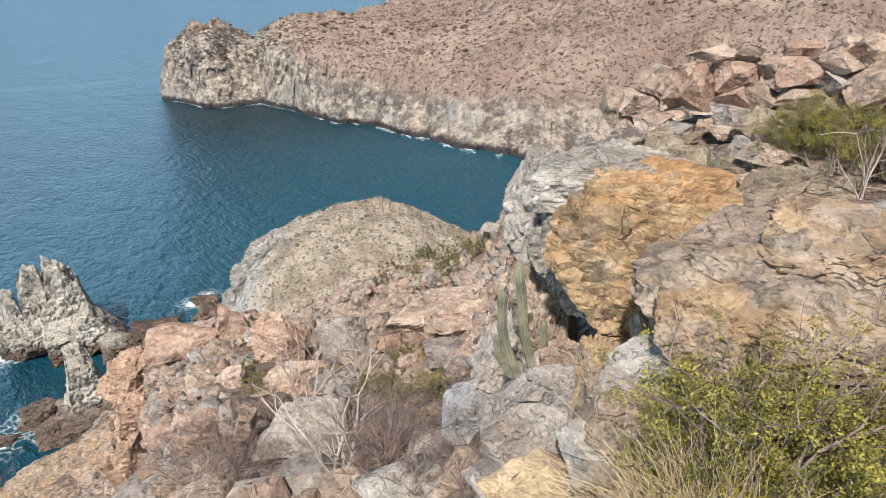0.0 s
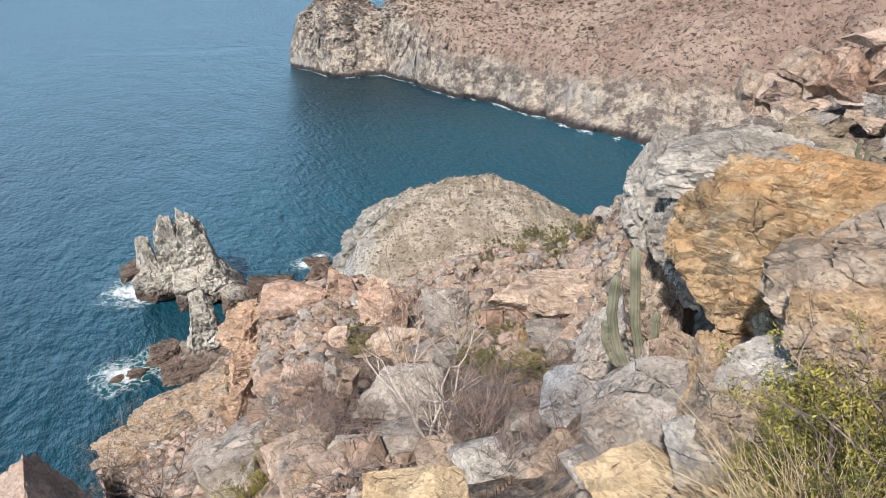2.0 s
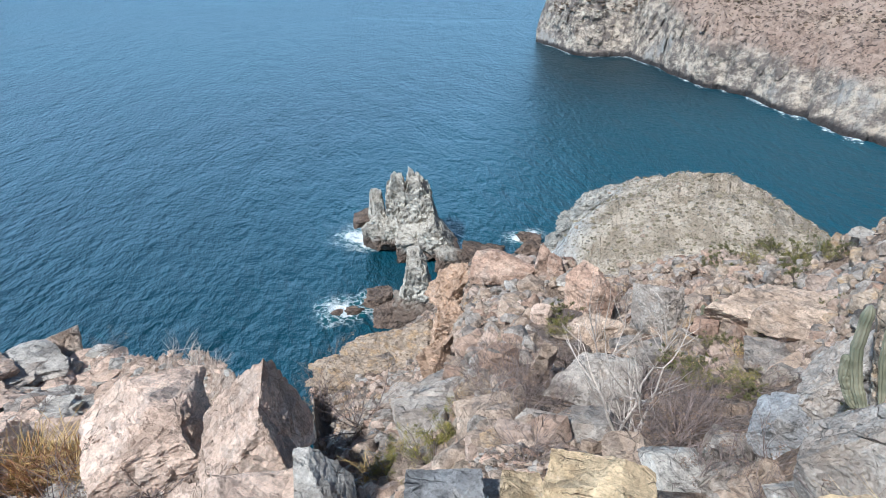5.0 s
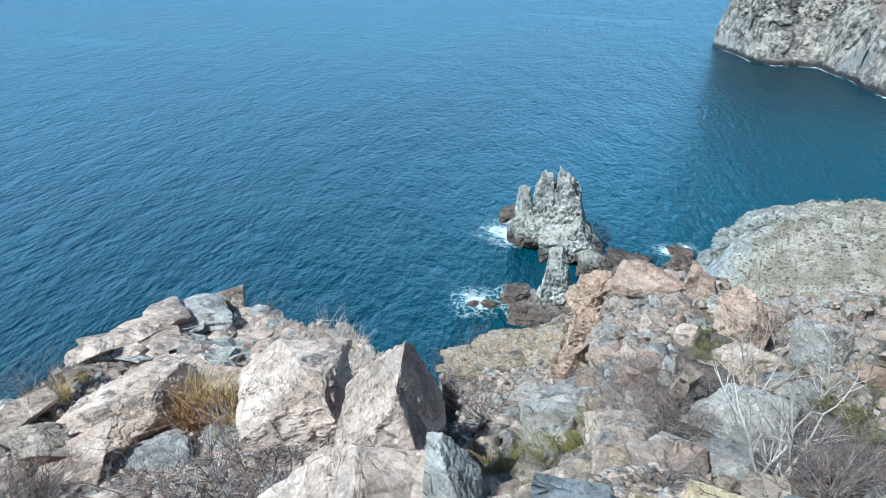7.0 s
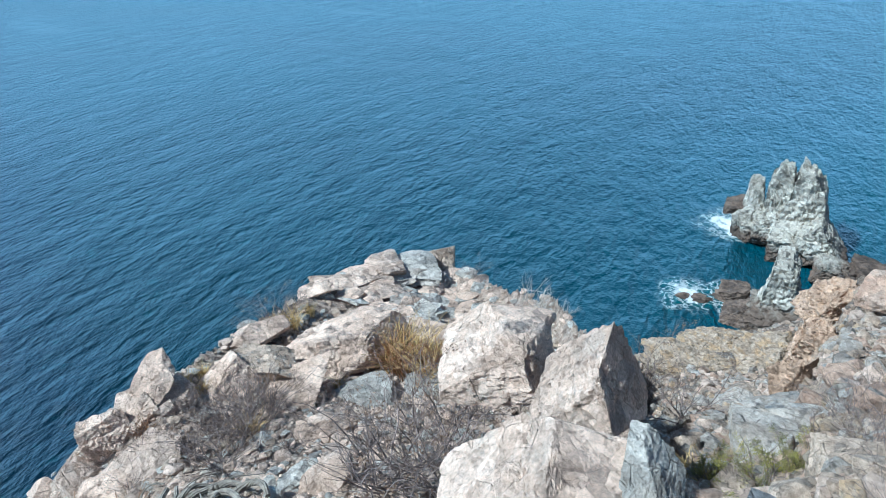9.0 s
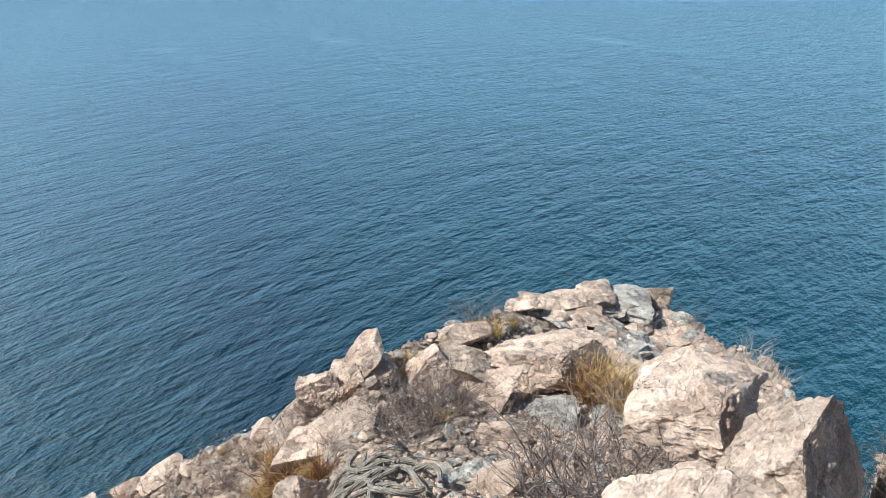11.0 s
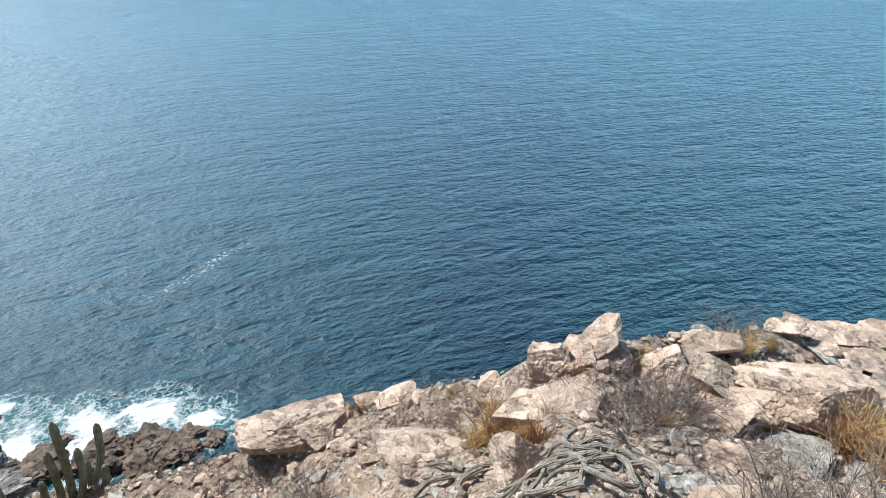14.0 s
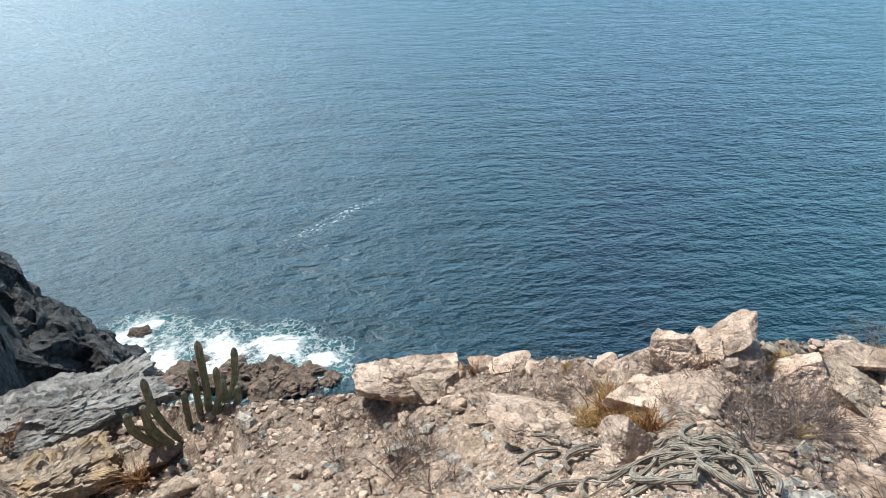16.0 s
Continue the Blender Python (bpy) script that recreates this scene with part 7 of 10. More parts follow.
boulder("boulder", BLEACH, (-9.88, 2.93, 33.37), (0.40, 0.30, 0.05), (5, 15, 90), 672, 4, "flat layered flagstone dipping with the spur", carve=((0, -0.5, 0.85, 0.7),), skew=0.3, cuts=4, roughness=0.02, fracture=0.06, ledges=0.05, cracks=0.05, group='flagstones of the spur')
boulder("boulder", BLEACH, (-9.20, 2.37, 33.60), (0.22, 0.17, 0.04), (7, 16, 98), 673, 4, "flat layered flagstone dipping with the spur", carve=((0, -0.5, 0.85, 0.7),), skew=0.3, cuts=4, roughness=0.02, fracture=0.06, ledges=0.05, cracks=0.05, group='flagstones of the spur')
boulder("boulder", BLEACH, (-9.04, 3.12, 33.47), (0.37, 0.28, 0.07), (-7, 15, 61), 674, 4, "flat layered flagstone dipping with the spur", carve=((0, -0.5, 0.85, 0.7),), skew=0.3, cuts=4, roughness=0.02, fracture=0.06, ledges=0.05, cracks=0.05, group='flagstones of the spur')
boulder("boulder", GREY, (-11.09, 3.71, 33.21), (0.39, 0.29, 0.06), (-1, -3, 53), 675, 4, "flat layered flagstone dipping with the spur", carve=((0, -0.5, 0.85, 0.7),), skew=0.3, cuts=4, roughness=0.02, fracture=0.06, ledges=0.05, cracks=0.05, group='flagstones of the spur')
boulder("boulder", FLAG, (-11.11, 4.72, 32.85), (0.37, 0.28, 0.06), (-5, 12, 93), 676, 4, "flat layered flagstone dipping with the spur", carve=((0, -0.5, 0.85, 0.7),), skew=0.3, cuts=4, roughness=0.02, fracture=0.06, ledges=0.05, cracks=0.05, group='flagstones of the spur')
boulder("boulder", FLAG, (-10.64, 4.98, 32.92), (0.20, 0.15, 0.03), (-8, -3, 35), 677, 4, "flat layered flagstone dipping with the spur", carve=((0, -0.5, 0.85, 0.7),), skew=0.3, cuts=4, roughness=0.02, fracture=0.06, ledges=0.05, cracks=0.05, group='flagstones of the spur')
boulder("boulder", BLEACH, (-11.10, 4.09, 33.13), (0.29, 0.22, 0.05), (1, 8, 80), 678, 4, "flat layered flagstone dipping with the spur", carve=((0, -0.5, 0.85, 0.7),), skew=0.3, cuts=4, roughness=0.02, fracture=0.06, ledges=0.05, cracks=0.05, group='flagstones of the spur')
boulder("boulder", BLEACH, (-8.87, 3.26, 33.42), (0.34, 0.26, 0.05), (1, 2, 85), 679, 4, "flat layered flagstone dipping with the spur", carve=((0, -0.5, 0.85, 0.7),), skew=0.3, cuts=4, roughness=0.02, fracture=0.06, ledges=0.05, cracks=0.05, group='flagstones of the spur')
boulder("boulder", GREY, (-11.13, 4.80, 32.86), (0.26, 0.20, 0.05), (0, 6, 84), 680, 4, "flat layered flagstone dipping with the spur", carve=((0, -0.5, 0.85, 0.7),), skew=0.3, cuts=4, roughness=0.02, fracture=0.06, ledges=0.05, cracks=0.05, group='flagstones of the spur')
boulder("boulder", FLAG, (-9.77, 3.49, 33.29), (0.35, 0.26, 0.06), (2, -2, 99), 681, 4, "flat layered flagstone dipping with the spur", carve=((0, -0.5, 0.85, 0.7),), skew=0.3, cuts=4, roughness=0.02, fracture=0.06, ledges=0.05, cracks=0.05, group='flagstones of the spur')
boulder("boulder", BLEACH, (-10.66, 5.16, 32.93), (0.23, 0.17, 0.02), (-2, 1, 39), 682, 4, "flat layered flagstone dipping with the spur", carve=((0, -0.5, 0.85, 0.7),), skew=0.3, cuts=4, roughness=0.02, fracture=0.06, ledges=0.05, cracks=0.05, group='flagstones of the spur')
boulder("boulder", BLEACH, (-8.96, 2.85, 33.51), (0.19, 0.14, 0.03), (-4, -2, 84), 683, 4, "flat layered flagstone dipping with the spur", carve=((0, -0.5, 0.85, 0.7),), skew=0.3, cuts=4, roughness=0.02, fracture=0.06, ledges=0.05, cracks=0.05, group='flagstones of the spur')
boulder("boulder", BLEACH, (-9.66, 3.08, 33.36), (0.33, 0.25, 0.07), (-3, 1, 90), 684, 4, "flat layered flagstone dipping with the spur", carve=((0, -0.5, 0.85, 0.7),), skew=0.3, cuts=4, roughness=0.02, fracture=0.06, ledges=0.05, cracks=0.05, group='flagstones of the spur')
boulder("boulder", FLAG, (-8.62, 2.70, 33.59), (0.37, 0.28, 0.06), (0, 18, 100), 685, 4, "flat layered flagstone dipping with the spur", carve=((0, -0.5, 0.85, 0.7),), skew=0.3, cuts=4, roughness=0.02, fracture=0.06, ledges=0.05, cracks=0.05, group='flagstones of the spur')
boulder("boulder", GREY, (-10.51, 2.83, 33.36), (0.22, 0.16, 0.03), (7, 13, 65), 686, 4, "flat layered flagstone dipping with the spur", carve=((0, -0.5, 0.85, 0.7),), skew=0.3, cuts=4, roughness=0.02, fracture=0.06, ledges=0.05, cracks=0.05, group='flagstones of the spur')
boulder("boulder", FLAG, (-9.40, 3.28, 33.34), (0.37, 0.28, 0.05), (3, 3, 59), 687, 4, "flat layered flagstone dipping with the spur", carve=((0, -0.5, 0.85, 0.7),), skew=0.3, cuts=4, roughness=0.02, fracture=0.06, ledges=0.05, cracks=0.05, group='flagstones of the spur')
boulder("boulder", BLEACH, (-9.74, 3.04, 33.34), (0.22, 0.17, 0.03), (-5, 3, 54), 688, 4, "flat layered flagstone dipping with the spur", carve=((0, -0.5, 0.85, 0.7),), skew=0.3, cuts=4, roughness=0.02, fracture=0.06, ledges=0.05, cracks=0.05, group='flagstones of the spur')
boulder("boulder", FLAG, (-11.11, 4.75, 32.87), (0.35, 0.27, 0.07), (4, 1, 45), 689, 4, "flat layered flagstone dipping with the spur", carve=((0, -0.5, 0.85, 0.7),), skew=0.3, cuts=4, roughness=0.02, fracture=0.06, ledges=0.05, cracks=0.05, group='flagstones of the spur')
boulder("boulder", GREY, (-11.24, 3.73, 33.24), (0.39, 0.29, 0.04), (5, 2, 48), 690, 4, "flat layered flagstone dipping with the spur", carve=((0, -0.5, 0.85, 0.7),), skew=0.3, cuts=4, roughness=0.02, fracture=0.06, ledges=0.05, cracks=0.05, group='flagstones of the spur')
boulder("boulder", FLAG, (-9.85, 3.33, 33.25), (0.19, 0.14, 0.03), (8, -3, 52), 691, 4, "flat layered flagstone dipping with the spur", carve=((0, -0.5, 0.85, 0.7),), skew=0.3, cuts=4, roughness=0.02, fracture=0.06, ledges=0.05, cracks=0.05, group='flagstones of the spur')
boulder("boulder", FLAG, (-9.68, 3.01, 33.36), (0.33, 0.24, 0.04), (1, 3, 69), 692, 4, "flat layered flagstone dipping with the spur", carve=((0, -0.5, 0.85, 0.7),), skew=0.3, cuts=4, roughness=0.02, fracture=0.06, ledges=0.05, cracks=0.05, group='flagstones of the spur')
boulder("boulder", BLEACH, (-10.53, 4.69, 32.92), (0.29, 0.22, 0.06), (3, 4, 74), 693, 4, "flat layered flagstone dipping with the spur", carve=((0, -0.5, 0.85, 0.7),), skew=0.3, cuts=4, roughness=0.02, fracture=0.06, ledges=0.05, cracks=0.05, group='flagstones of the spur')
boulder("boulder", BLEACH, (-9.94, 3.36, 33.27), (0.32, 0.24, 0.05), (-2, 11, 71), 694, 4, "flat layered flagstone dipping with the spur", carve=((0, -0.5, 0.85, 0.7),), skew=0.3, cuts=4, roughness=0.02, fracture=0.06, ledges=0.05, cracks=0.05, group='flagstones of the spur')
boulder("boulder", BLEACH, (-8.87, 2.57, 33.56), (0.28, 0.21, 0.05), (-6, 18, 104), 695, 4, "flat layered flagstone dipping with the spur", carve=((0, -0.5, 0.85, 0.7),), skew=0.3, cuts=4, roughness=0.02, fracture=0.06, ledges=0.05, cracks=0.05, group='flagstones of the spur')
boulder("boulder", FLAG, (-8.76, 2.31, 33.63), (0.19, 0.14, 0.03), (-7, 5, 75), 696, 4, "flat layered flagstone dipping with the spur", carve=((0, -0.5, 0.85, 0.7),), skew=0.3, cuts=4, roughness=0.02, fracture=0.06, ledges=0.05, cracks=0.05, group='flagstones of the spur')
boulder("boulder", FLAG, (-10.33, 2.59, 33.46), (0.35, 0.26, 0.06), (-2, 18, 104), 697, 4, "flat layered flagstone dipping with the spur", carve=((0, -0.5, 0.85, 0.7),), skew=0.3, cuts=4, roughness=0.02, fracture=0.06, ledges=0.05, cracks=0.05, group='flagstones of the spur')
boulder("boulder", FLAG, (-11.10, 3.92, 33.19), (0.37, 0.28, 0.06), (8, 18, 75), 698, 4, "flat layered flagstone dipping with the spur", carve=((0, -0.5, 0.85, 0.7),), skew=0.3, cuts=4, roughness=0.02, fracture=0.06, ledges=0.05, cracks=0.05, group='flagstones of the spur')
boulder("boulder", FLAG, (-10.83, 2.78, 33.36), (0.22, 0.17, 0.04), (8, 6, 77), 699, 4, "flat layered flagstone dipping with the spur", carve=((0, -0.5, 0.85, 0.7),), skew=0.3, cuts=4, roughness=0.02, fracture=0.06, ledges=0.05, cracks=0.05, group='flagstones of the spur')
boulder("boulder", FLAG, (-10.63, 3.55, 33.20), (0.34, 0.26, 0.05), (-6, 15, 41), 700, 4, "flat layered flagstone dipping with the spur", carve=((0, -0.5, 0.85, 0.7),), skew=0.3, cuts=4, roughness=0.02, fracture=0.06, ledges=0.05, cracks=0.05, group='flagstones of the spur')
boulder("boulder", GREY, (-8.96, 2.63, 33.59), (0.29, 0.21, 0.05), (3, 0, 76), 701, 4, "flat layered flagstone dipping with the spur", carve=((0, -0.5, 0.85, 0.7),), skew=0.3, cuts=4, roughness=0.02, fracture=0.06, ledges=0.05, cracks=0.05, group='flagstones of the spur')
boulder("boulder", GREY, (-10.09, 3.47, 33.29), (0.43, 0.32, 0.05), (7, 16, 78), 702, 4, "flat layered flagstone dipping with the spur", carve=((0, -0.5, 0.85, 0.7),), skew=0.3, cuts=4, roughness=0.02, fracture=0.06, ledges=0.05, cracks=0.05, group='flagstones of the spur')
boulder("boulder", FLAG, (-10.36, 4.09, 32.95), (0.34, 0.26, 0.04), (6, 6, 48), 703, 4, "flat layered flagstone dipping with the spur", carve=((0, -0.5, 0.85, 0.7),), skew=0.3, cuts=4, roughness=0.02, fracture=0.06, ledges=0.05, cracks=0.05, group='flagstones of the spur')
boulder("boulder", BLEACH, (-10.54, 3.43, 33.20), (0.26, 0.20, 0.04), (7, 15, 60), 704, 4, "flat layered flagstone dipping with the spur", carve=((0, -0.5, 0.85, 0.7),), skew=0.3, cuts=4, roughness=0.02, fracture=0.06, ledges=0.05, cracks=0.05, group='flagstones of the spur')
boulder("boulder", FLAG, (-8.93, 2.91, 33.51), (0.20, 0.15, 0.04), (2, 16, 95), 705, 4, "flat layered flagstone dipping with the spur", carve=((0, -0.5, 0.85, 0.7),), skew=0.3, cuts=4, roughness=0.02, fracture=0.06, ledges=0.05, cracks=0.05, group='flagstones of the spur')
boulder("boulder", BLEACH, (-6.03, -0.03, 34.72), (0.13, 0.10, 0.02), (-20, -23, 90), 706, 3, "pale angular chip lying on gravel", carve=((0, -0.6, 0.8, 0.62), (-0.7, 0, 0.7, 0.8)), skew=0.3, cuts=4, roughness=0.025, fracture=0.04, cracks=0.04, group='chips on the spur')
boulder("boulder", BLEACH, (-6.21, 1.74, 34.32), (0.07, 0.05, 0.02), (5, -1, 104), 707, 3, "pale angular chip lying on gravel", carve=((0, -0.6, 0.8, 0.62), (-0.7, 0, 0.7, 0.8)), skew=0.3, cuts=4, roughness=0.025, fracture=0.04, cracks=0.04, group='chips on the spur')
boulder("boulder", PINK, (-5.25, 0.97, 34.78), (0.08, 0.06, 0.02), (-18, -19, 102), 708, 3, "pale angular chip lying on gravel", carve=((0, -0.6, 0.8, 0.62), (-0.7, 0, 0.7, 0.8)), skew=0.3, cuts=4, roughness=0.025, fracture=0.04, cracks=0.04, group='chips on the spur')
boulder("boulder", GREY, (-6.95, -0.43, 34.63), (0.14, 0.11, 0.04), (-18, 10, 121), 709, 3, "pale angular chip lying on gravel", carve=((0, -0.6, 0.8, 0.62), (-0.7, 0, 0.7, 0.8)), skew=0.3, cuts=4, roughness=0.025, fracture=0.04, cracks=0.04, group='chips on the spur')
boulder("boulder", BLEACH, (-7.48, 2.32, 33.82), (0.10, 0.07, 0.02), (3, -19, 120), 710, 3, "pale angular chip lying on gravel", carve=((0, -0.6, 0.8, 0.62), (-0.7, 0, 0.7, 0.8)), skew=0.3, cuts=4, roughness=0.025, fracture=0.04, cracks=0.04, group='chips on the spur')
boulder("boulder", GREY, (-6.37, 0.98, 34.42), (0.13, 0.10, 0.04), (-15, 0, 101), 711, 3, "pale angular chip lying on gravel", carve=((0, -0.6, 0.8, 0.62), (-0.7, 0, 0.7, 0.8)), skew=0.3, cuts=4, roughness=0.025, fracture=0.04, cracks=0.04, group='chips on the spur')
boulder("boulder", FLAG, (-6.16, -0.31, 34.67), (0.07, 0.05, 0.01), (-14, -17, 108), 712, 3, "pale angular chip lying on gravel", carve=((0, -0.6, 0.8, 0.62), (-0.7, 0, 0.7, 0.8)), skew=0.3, cuts=4, roughness=0.025, fracture=0.04, cracks=0.04, group='chips on the spur')
boulder("boulder", GREY, (-5.54, 0.60, 34.77), (0.11, 0.08, 0.03), (-1, 25, 133), 713, 3, "pale angular chip lying on gravel", carve=((0, -0.6, 0.8, 0.62), (-0.7, 0, 0.7, 0.8)), skew=0.3, cuts=4, roughness=0.025, fracture=0.04, cracks=0.04, group='chips on the spur')
boulder("boulder", BLEACH, (-6.03, 1.74, 34.41), (0.12, 0.09, 0.04), (12, -21, 163), 714, 3, "pale angular chip lying on gravel", carve=((0, -0.6, 0.8, 0.62), (-0.7, 0, 0.7, 0.8)), skew=0.3, cuts=4, roughness=0.025, fracture=0.04, cracks=0.04, group='chips on the spur')
boulder("boulder", BLEACH, (-5.01, 0.62, 34.94), (0.07, 0.05, 0.02), (19, -15, 136), 715, 3, "pale angular chip lying on gravel", carve=((0, -0.6, 0.8, 0.62), (-0.7, 0, 0.7, 0.8)), skew=0.3, cuts=4, roughness=0.025, fracture=0.04, cracks=0.04, group='chips on the spur')
boulder("boulder", BLEACH, (-6.51, 0.22, 34.49), (0.05, 0.04, 0.02), (10, -11, 154), 716, 3, "pale angular chip lying on gravel", carve=((0, -0.6, 0.8, 0.62), (-0.7, 0, 0.7, 0.8)), skew=0.3, cuts=4, roughness=0.025, fracture=0.04, cracks=0.04, group='chips on the spur')
boulder("boulder", FLAG, (-6.26, 0.39, 34.58), (0.09, 0.06, 0.02), (-20, 19, 141), 717, 3, "pale angular chip lying on gravel", carve=((0, -0.6, 0.8, 0.62), (-0.7, 0, 0.7, 0.8)), skew=0.3, cuts=4, roughness=0.025, fracture=0.04, cracks=0.04, group='chips on the spur')
boulder("boulder", BLEACH, (-6.80, 1.56, 34.13), (0.12, 0.09, 0.03), (1, -2, 96), 718, 3, "pale angular chip lying on gravel", carve=((0, -0.6, 0.8, 0.62), (-0.7, 0, 0.7, 0.8)), skew=0.3, cuts=4, roughness=0.025, fracture=0.04, cracks=0.04, group='chips on the spur')
boulder("boulder", GREY, (-5.37, 0.14, 34.92), (0.09, 0.07, 0.03), (-12, 6, 137), 719, 3, "pale angular chip lying on gravel", carve=((0, -0.6, 0.8, 0.62), (-0.7, 0, 0.7, 0.8)), skew=0.3, cuts=4, roughness=0.025, fracture=0.04, cracks=0.04, group='chips on the spur')
boulder("boulder", FLAG, (-7.14, 1.56, 34.04), (0.11, 0.08, 0.03), (7, -9, 152), 720, 3, "pale angular chip lying on gravel", carve=((0, -0.6, 0.8, 0.62), (-0.7, 0, 0.7, 0.8)), skew=0.3, cuts=4, roughness=0.025, fracture=0.04, cracks=0.04, group='chips on the spur')
boulder("boulder", BLEACH, (-7.36, 1.24, 34.11), (0.12, 0.09, 0.04), (9, 18, 153), 721, 3, "pale angular chip lying on gravel", carve=((0, -0.6, 0.8, 0.62), (-0.7, 0, 0.7, 0.8)), skew=0.3, cuts=4, roughness=0.025, fracture=0.04, cracks=0.04, group='chips on the spur')
boulder("boulder", BLEACH, (-7.27, 0.29, 34.37), (0.13, 0.10, 0.03), (0, 3, 160), 722, 3, "pale angular chip lying on gravel", carve=((0, -0.6, 0.8, 0.62), (-0.7, 0, 0.7, 0.8)), skew=0.3, cuts=4, roughness=0.025, fracture=0.04, cracks=0.04, group='chips on the spur')
boulder("boulder", FLAG, (-5.06, 0.05, 35.10), (0.09, 0.07, 0.03), (20, -10, 117), 723, 3, "pale angular chip lying on gravel", carve=((0, -0.6, 0.8, 0.62), (-0.7, 0, 0.7, 0.8)), skew=0.3, cuts=4, roughness=0.025, fracture=0.04, cracks=0.04, group='chips on the spur')
boulder("boulder", BLEACH, (-6.15, 0.69, 34.52), (0.10, 0.07, 0.02), (-20, -13, 148), 724, 3, "pale angular chip lying on gravel", carve=((0, -0.6, 0.8, 0.62), (-0.7, 0, 0.7, 0.8)), skew=0.3, cuts=4, roughness=0.025, fracture=0.04, cracks=0.04, group='chips on the spur')
boulder("boulder", GREY, (-7.55, 1.79, 33.95), (0.06, 0.05, 0.01), (-4, 11, 127), 725, 3, "pale angular chip lying on gravel", carve=((0, -0.6, 0.8, 0.62), (-0.7, 0, 0.7, 0.8)), skew=0.3, cuts=4, roughness=0.025, fracture=0.04, cracks=0.04, group='chips on the spur')
boulder("boulder", BLEACH, (-5.81, 0.92, 34.59), (0.12, 0.09, 0.04), (-13, 14, 113), 726, 3, "pale angular chip lying on gravel", carve=((0, -0.6, 0.8, 0.62), (-0.7, 0, 0.7, 0.8)), skew=0.3, cuts=4, roughness=0.025, fracture=0.04, cracks=0.04, group='chips on the spur')
boulder("boulder", FLAG, (-7.15, 0.17, 34.42), (0.15, 0.11, 0.05), (4, -21, 114), 727, 3, "pale angular chip lying on gravel", carve=((0, -0.6, 0.8, 0.62), (-0.7, 0, 0.7, 0.8)), skew=0.3, cuts=4, roughness=0.025, fracture=0.04, cracks=0.04, group='chips on the spur')
boulder("boulder", BLEACH, (-7.91, 1.60, 33.94), (0.14, 0.10, 0.03), (20, 20, 88), 728, 3, "pale angular chip lying on gravel", carve=((0, -0.6, 0.8, 0.62), (-0.7, 0, 0.7, 0.8)), skew=0.3, cuts=4, roughness=0.025, fracture=0.04, cracks=0.04, group='chips on the spur')
boulder("boulder", GREY, (-6.00, 1.61, 34.44), (0.12, 0.09, 0.03), (4, 19, 88), 729, 3, "pale angular chip lying on gravel", carve=((0, -0.6, 0.8, 0.62), (-0.7, 0, 0.7, 0.8)), skew=0.3, cuts=4, roughness=0.025, fracture=0.04, cracks=0.04, group='chips on the spur')
boulder("boulder", PINK, (-7.07, -0.10, 34.51), (0.11, 0.08, 0.04), (13, 5, 146), 730, 3, "pale angular chip lying on gravel", carve=((0, -0.6, 0.8, 0.62), (-0.7, 0, 0.7, 0.8)), skew=0.3, cuts=4, roughness=0.025, fracture=0.04, cracks=0.04, group='chips on the spur')
boulder("boulder", BLEACH, (-5.96, 0.41, 34.62), (0.07, 0.05, 0.02), (-20, -8, 136), 731, 3, "pale angular chip lying on gravel", carve=((0, -0.6, 0.8, 0.62), (-0.7, 0, 0.7, 0.8)), skew=0.3, cuts=4, roughness=0.025, fracture=0.04, cracks=0.04, group='chips on the spur')
boulder("boulder", FLAG, (-7.11, 1.41, 34.08), (0.12, 0.09, 0.03), (-8, -15, 166), 732, 3, "pale angular chip lying on gravel", carve=((0, -0.6, 0.8, 0.62), (-0.7, 0, 0.7, 0.8)), skew=0.3, cuts=4, roughness=0.025, fracture=0.04, cracks=0.04, group='chips on the spur')
boulder("boulder", BLEACH, (-6.10, 1.45, 34.44), (0.06, 0.05, 0.02), (-8, 10, 85), 733, 3, "pale angular chip lying on gravel", carve=((0, -0.6, 0.8, 0.62), (-0.7, 0, 0.7, 0.8)), skew=0.3, cuts=4, roughness=0.025, fracture=0.04, cracks=0.04, group='chips on the spur')
boulder("boulder", FLAG, (-7.72, 1.04, 34.02), (0.09, 0.07, 0.02), (-14, 16, 149), 734, 3, "pale angular chip lying on gravel", carve=((0, -0.6, 0.8, 0.62), (-0.7, 0, 0.7, 0.8)), skew=0.3, cuts=4, roughness=0.025, fracture=0.04, cracks=0.04, group='chips on the spur')
boulder("boulder", BLEACH, (-6.31, -0.53, 34.72), (0.07, 0.05, 0.01), (-4, 12, 145), 735, 3, "pale angular chip lying on gravel", carve=((0, -0.6, 0.8, 0.62), (-0.7, 0, 0.7, 0.8)), skew=0.3, cuts=4, roughness=0.025, fracture=0.04, cracks=0.04, group='chips on the spur')
boulder("boulder", GREY, (-4.94, 0.14, 35.07), (0.04, 0.03, 0.01), (-10, 22, 150), 736, 3, "pale angular chip lying on gravel", carve=((0, -0.6, 0.8, 0.62), (-0.7, 0, 0.7, 0.8)), skew=0.3, cuts=4, roughness=0.025, fracture=0.04, cracks=0.04, group='chips on the spur')
boulder("boulder", BLEACH, (-5.77, 0.97, 34.60), (0.13, 0.09, 0.04), (11, -10, 101), 737, 3, "pale angular chip lying on gravel", carve=((0, -0.6, 0.8, 0.62), (-0.7, 0, 0.7, 0.8)), skew=0.3, cuts=4, roughness=0.025, fracture=0.04, cracks=0.04, group='chips on the spur')
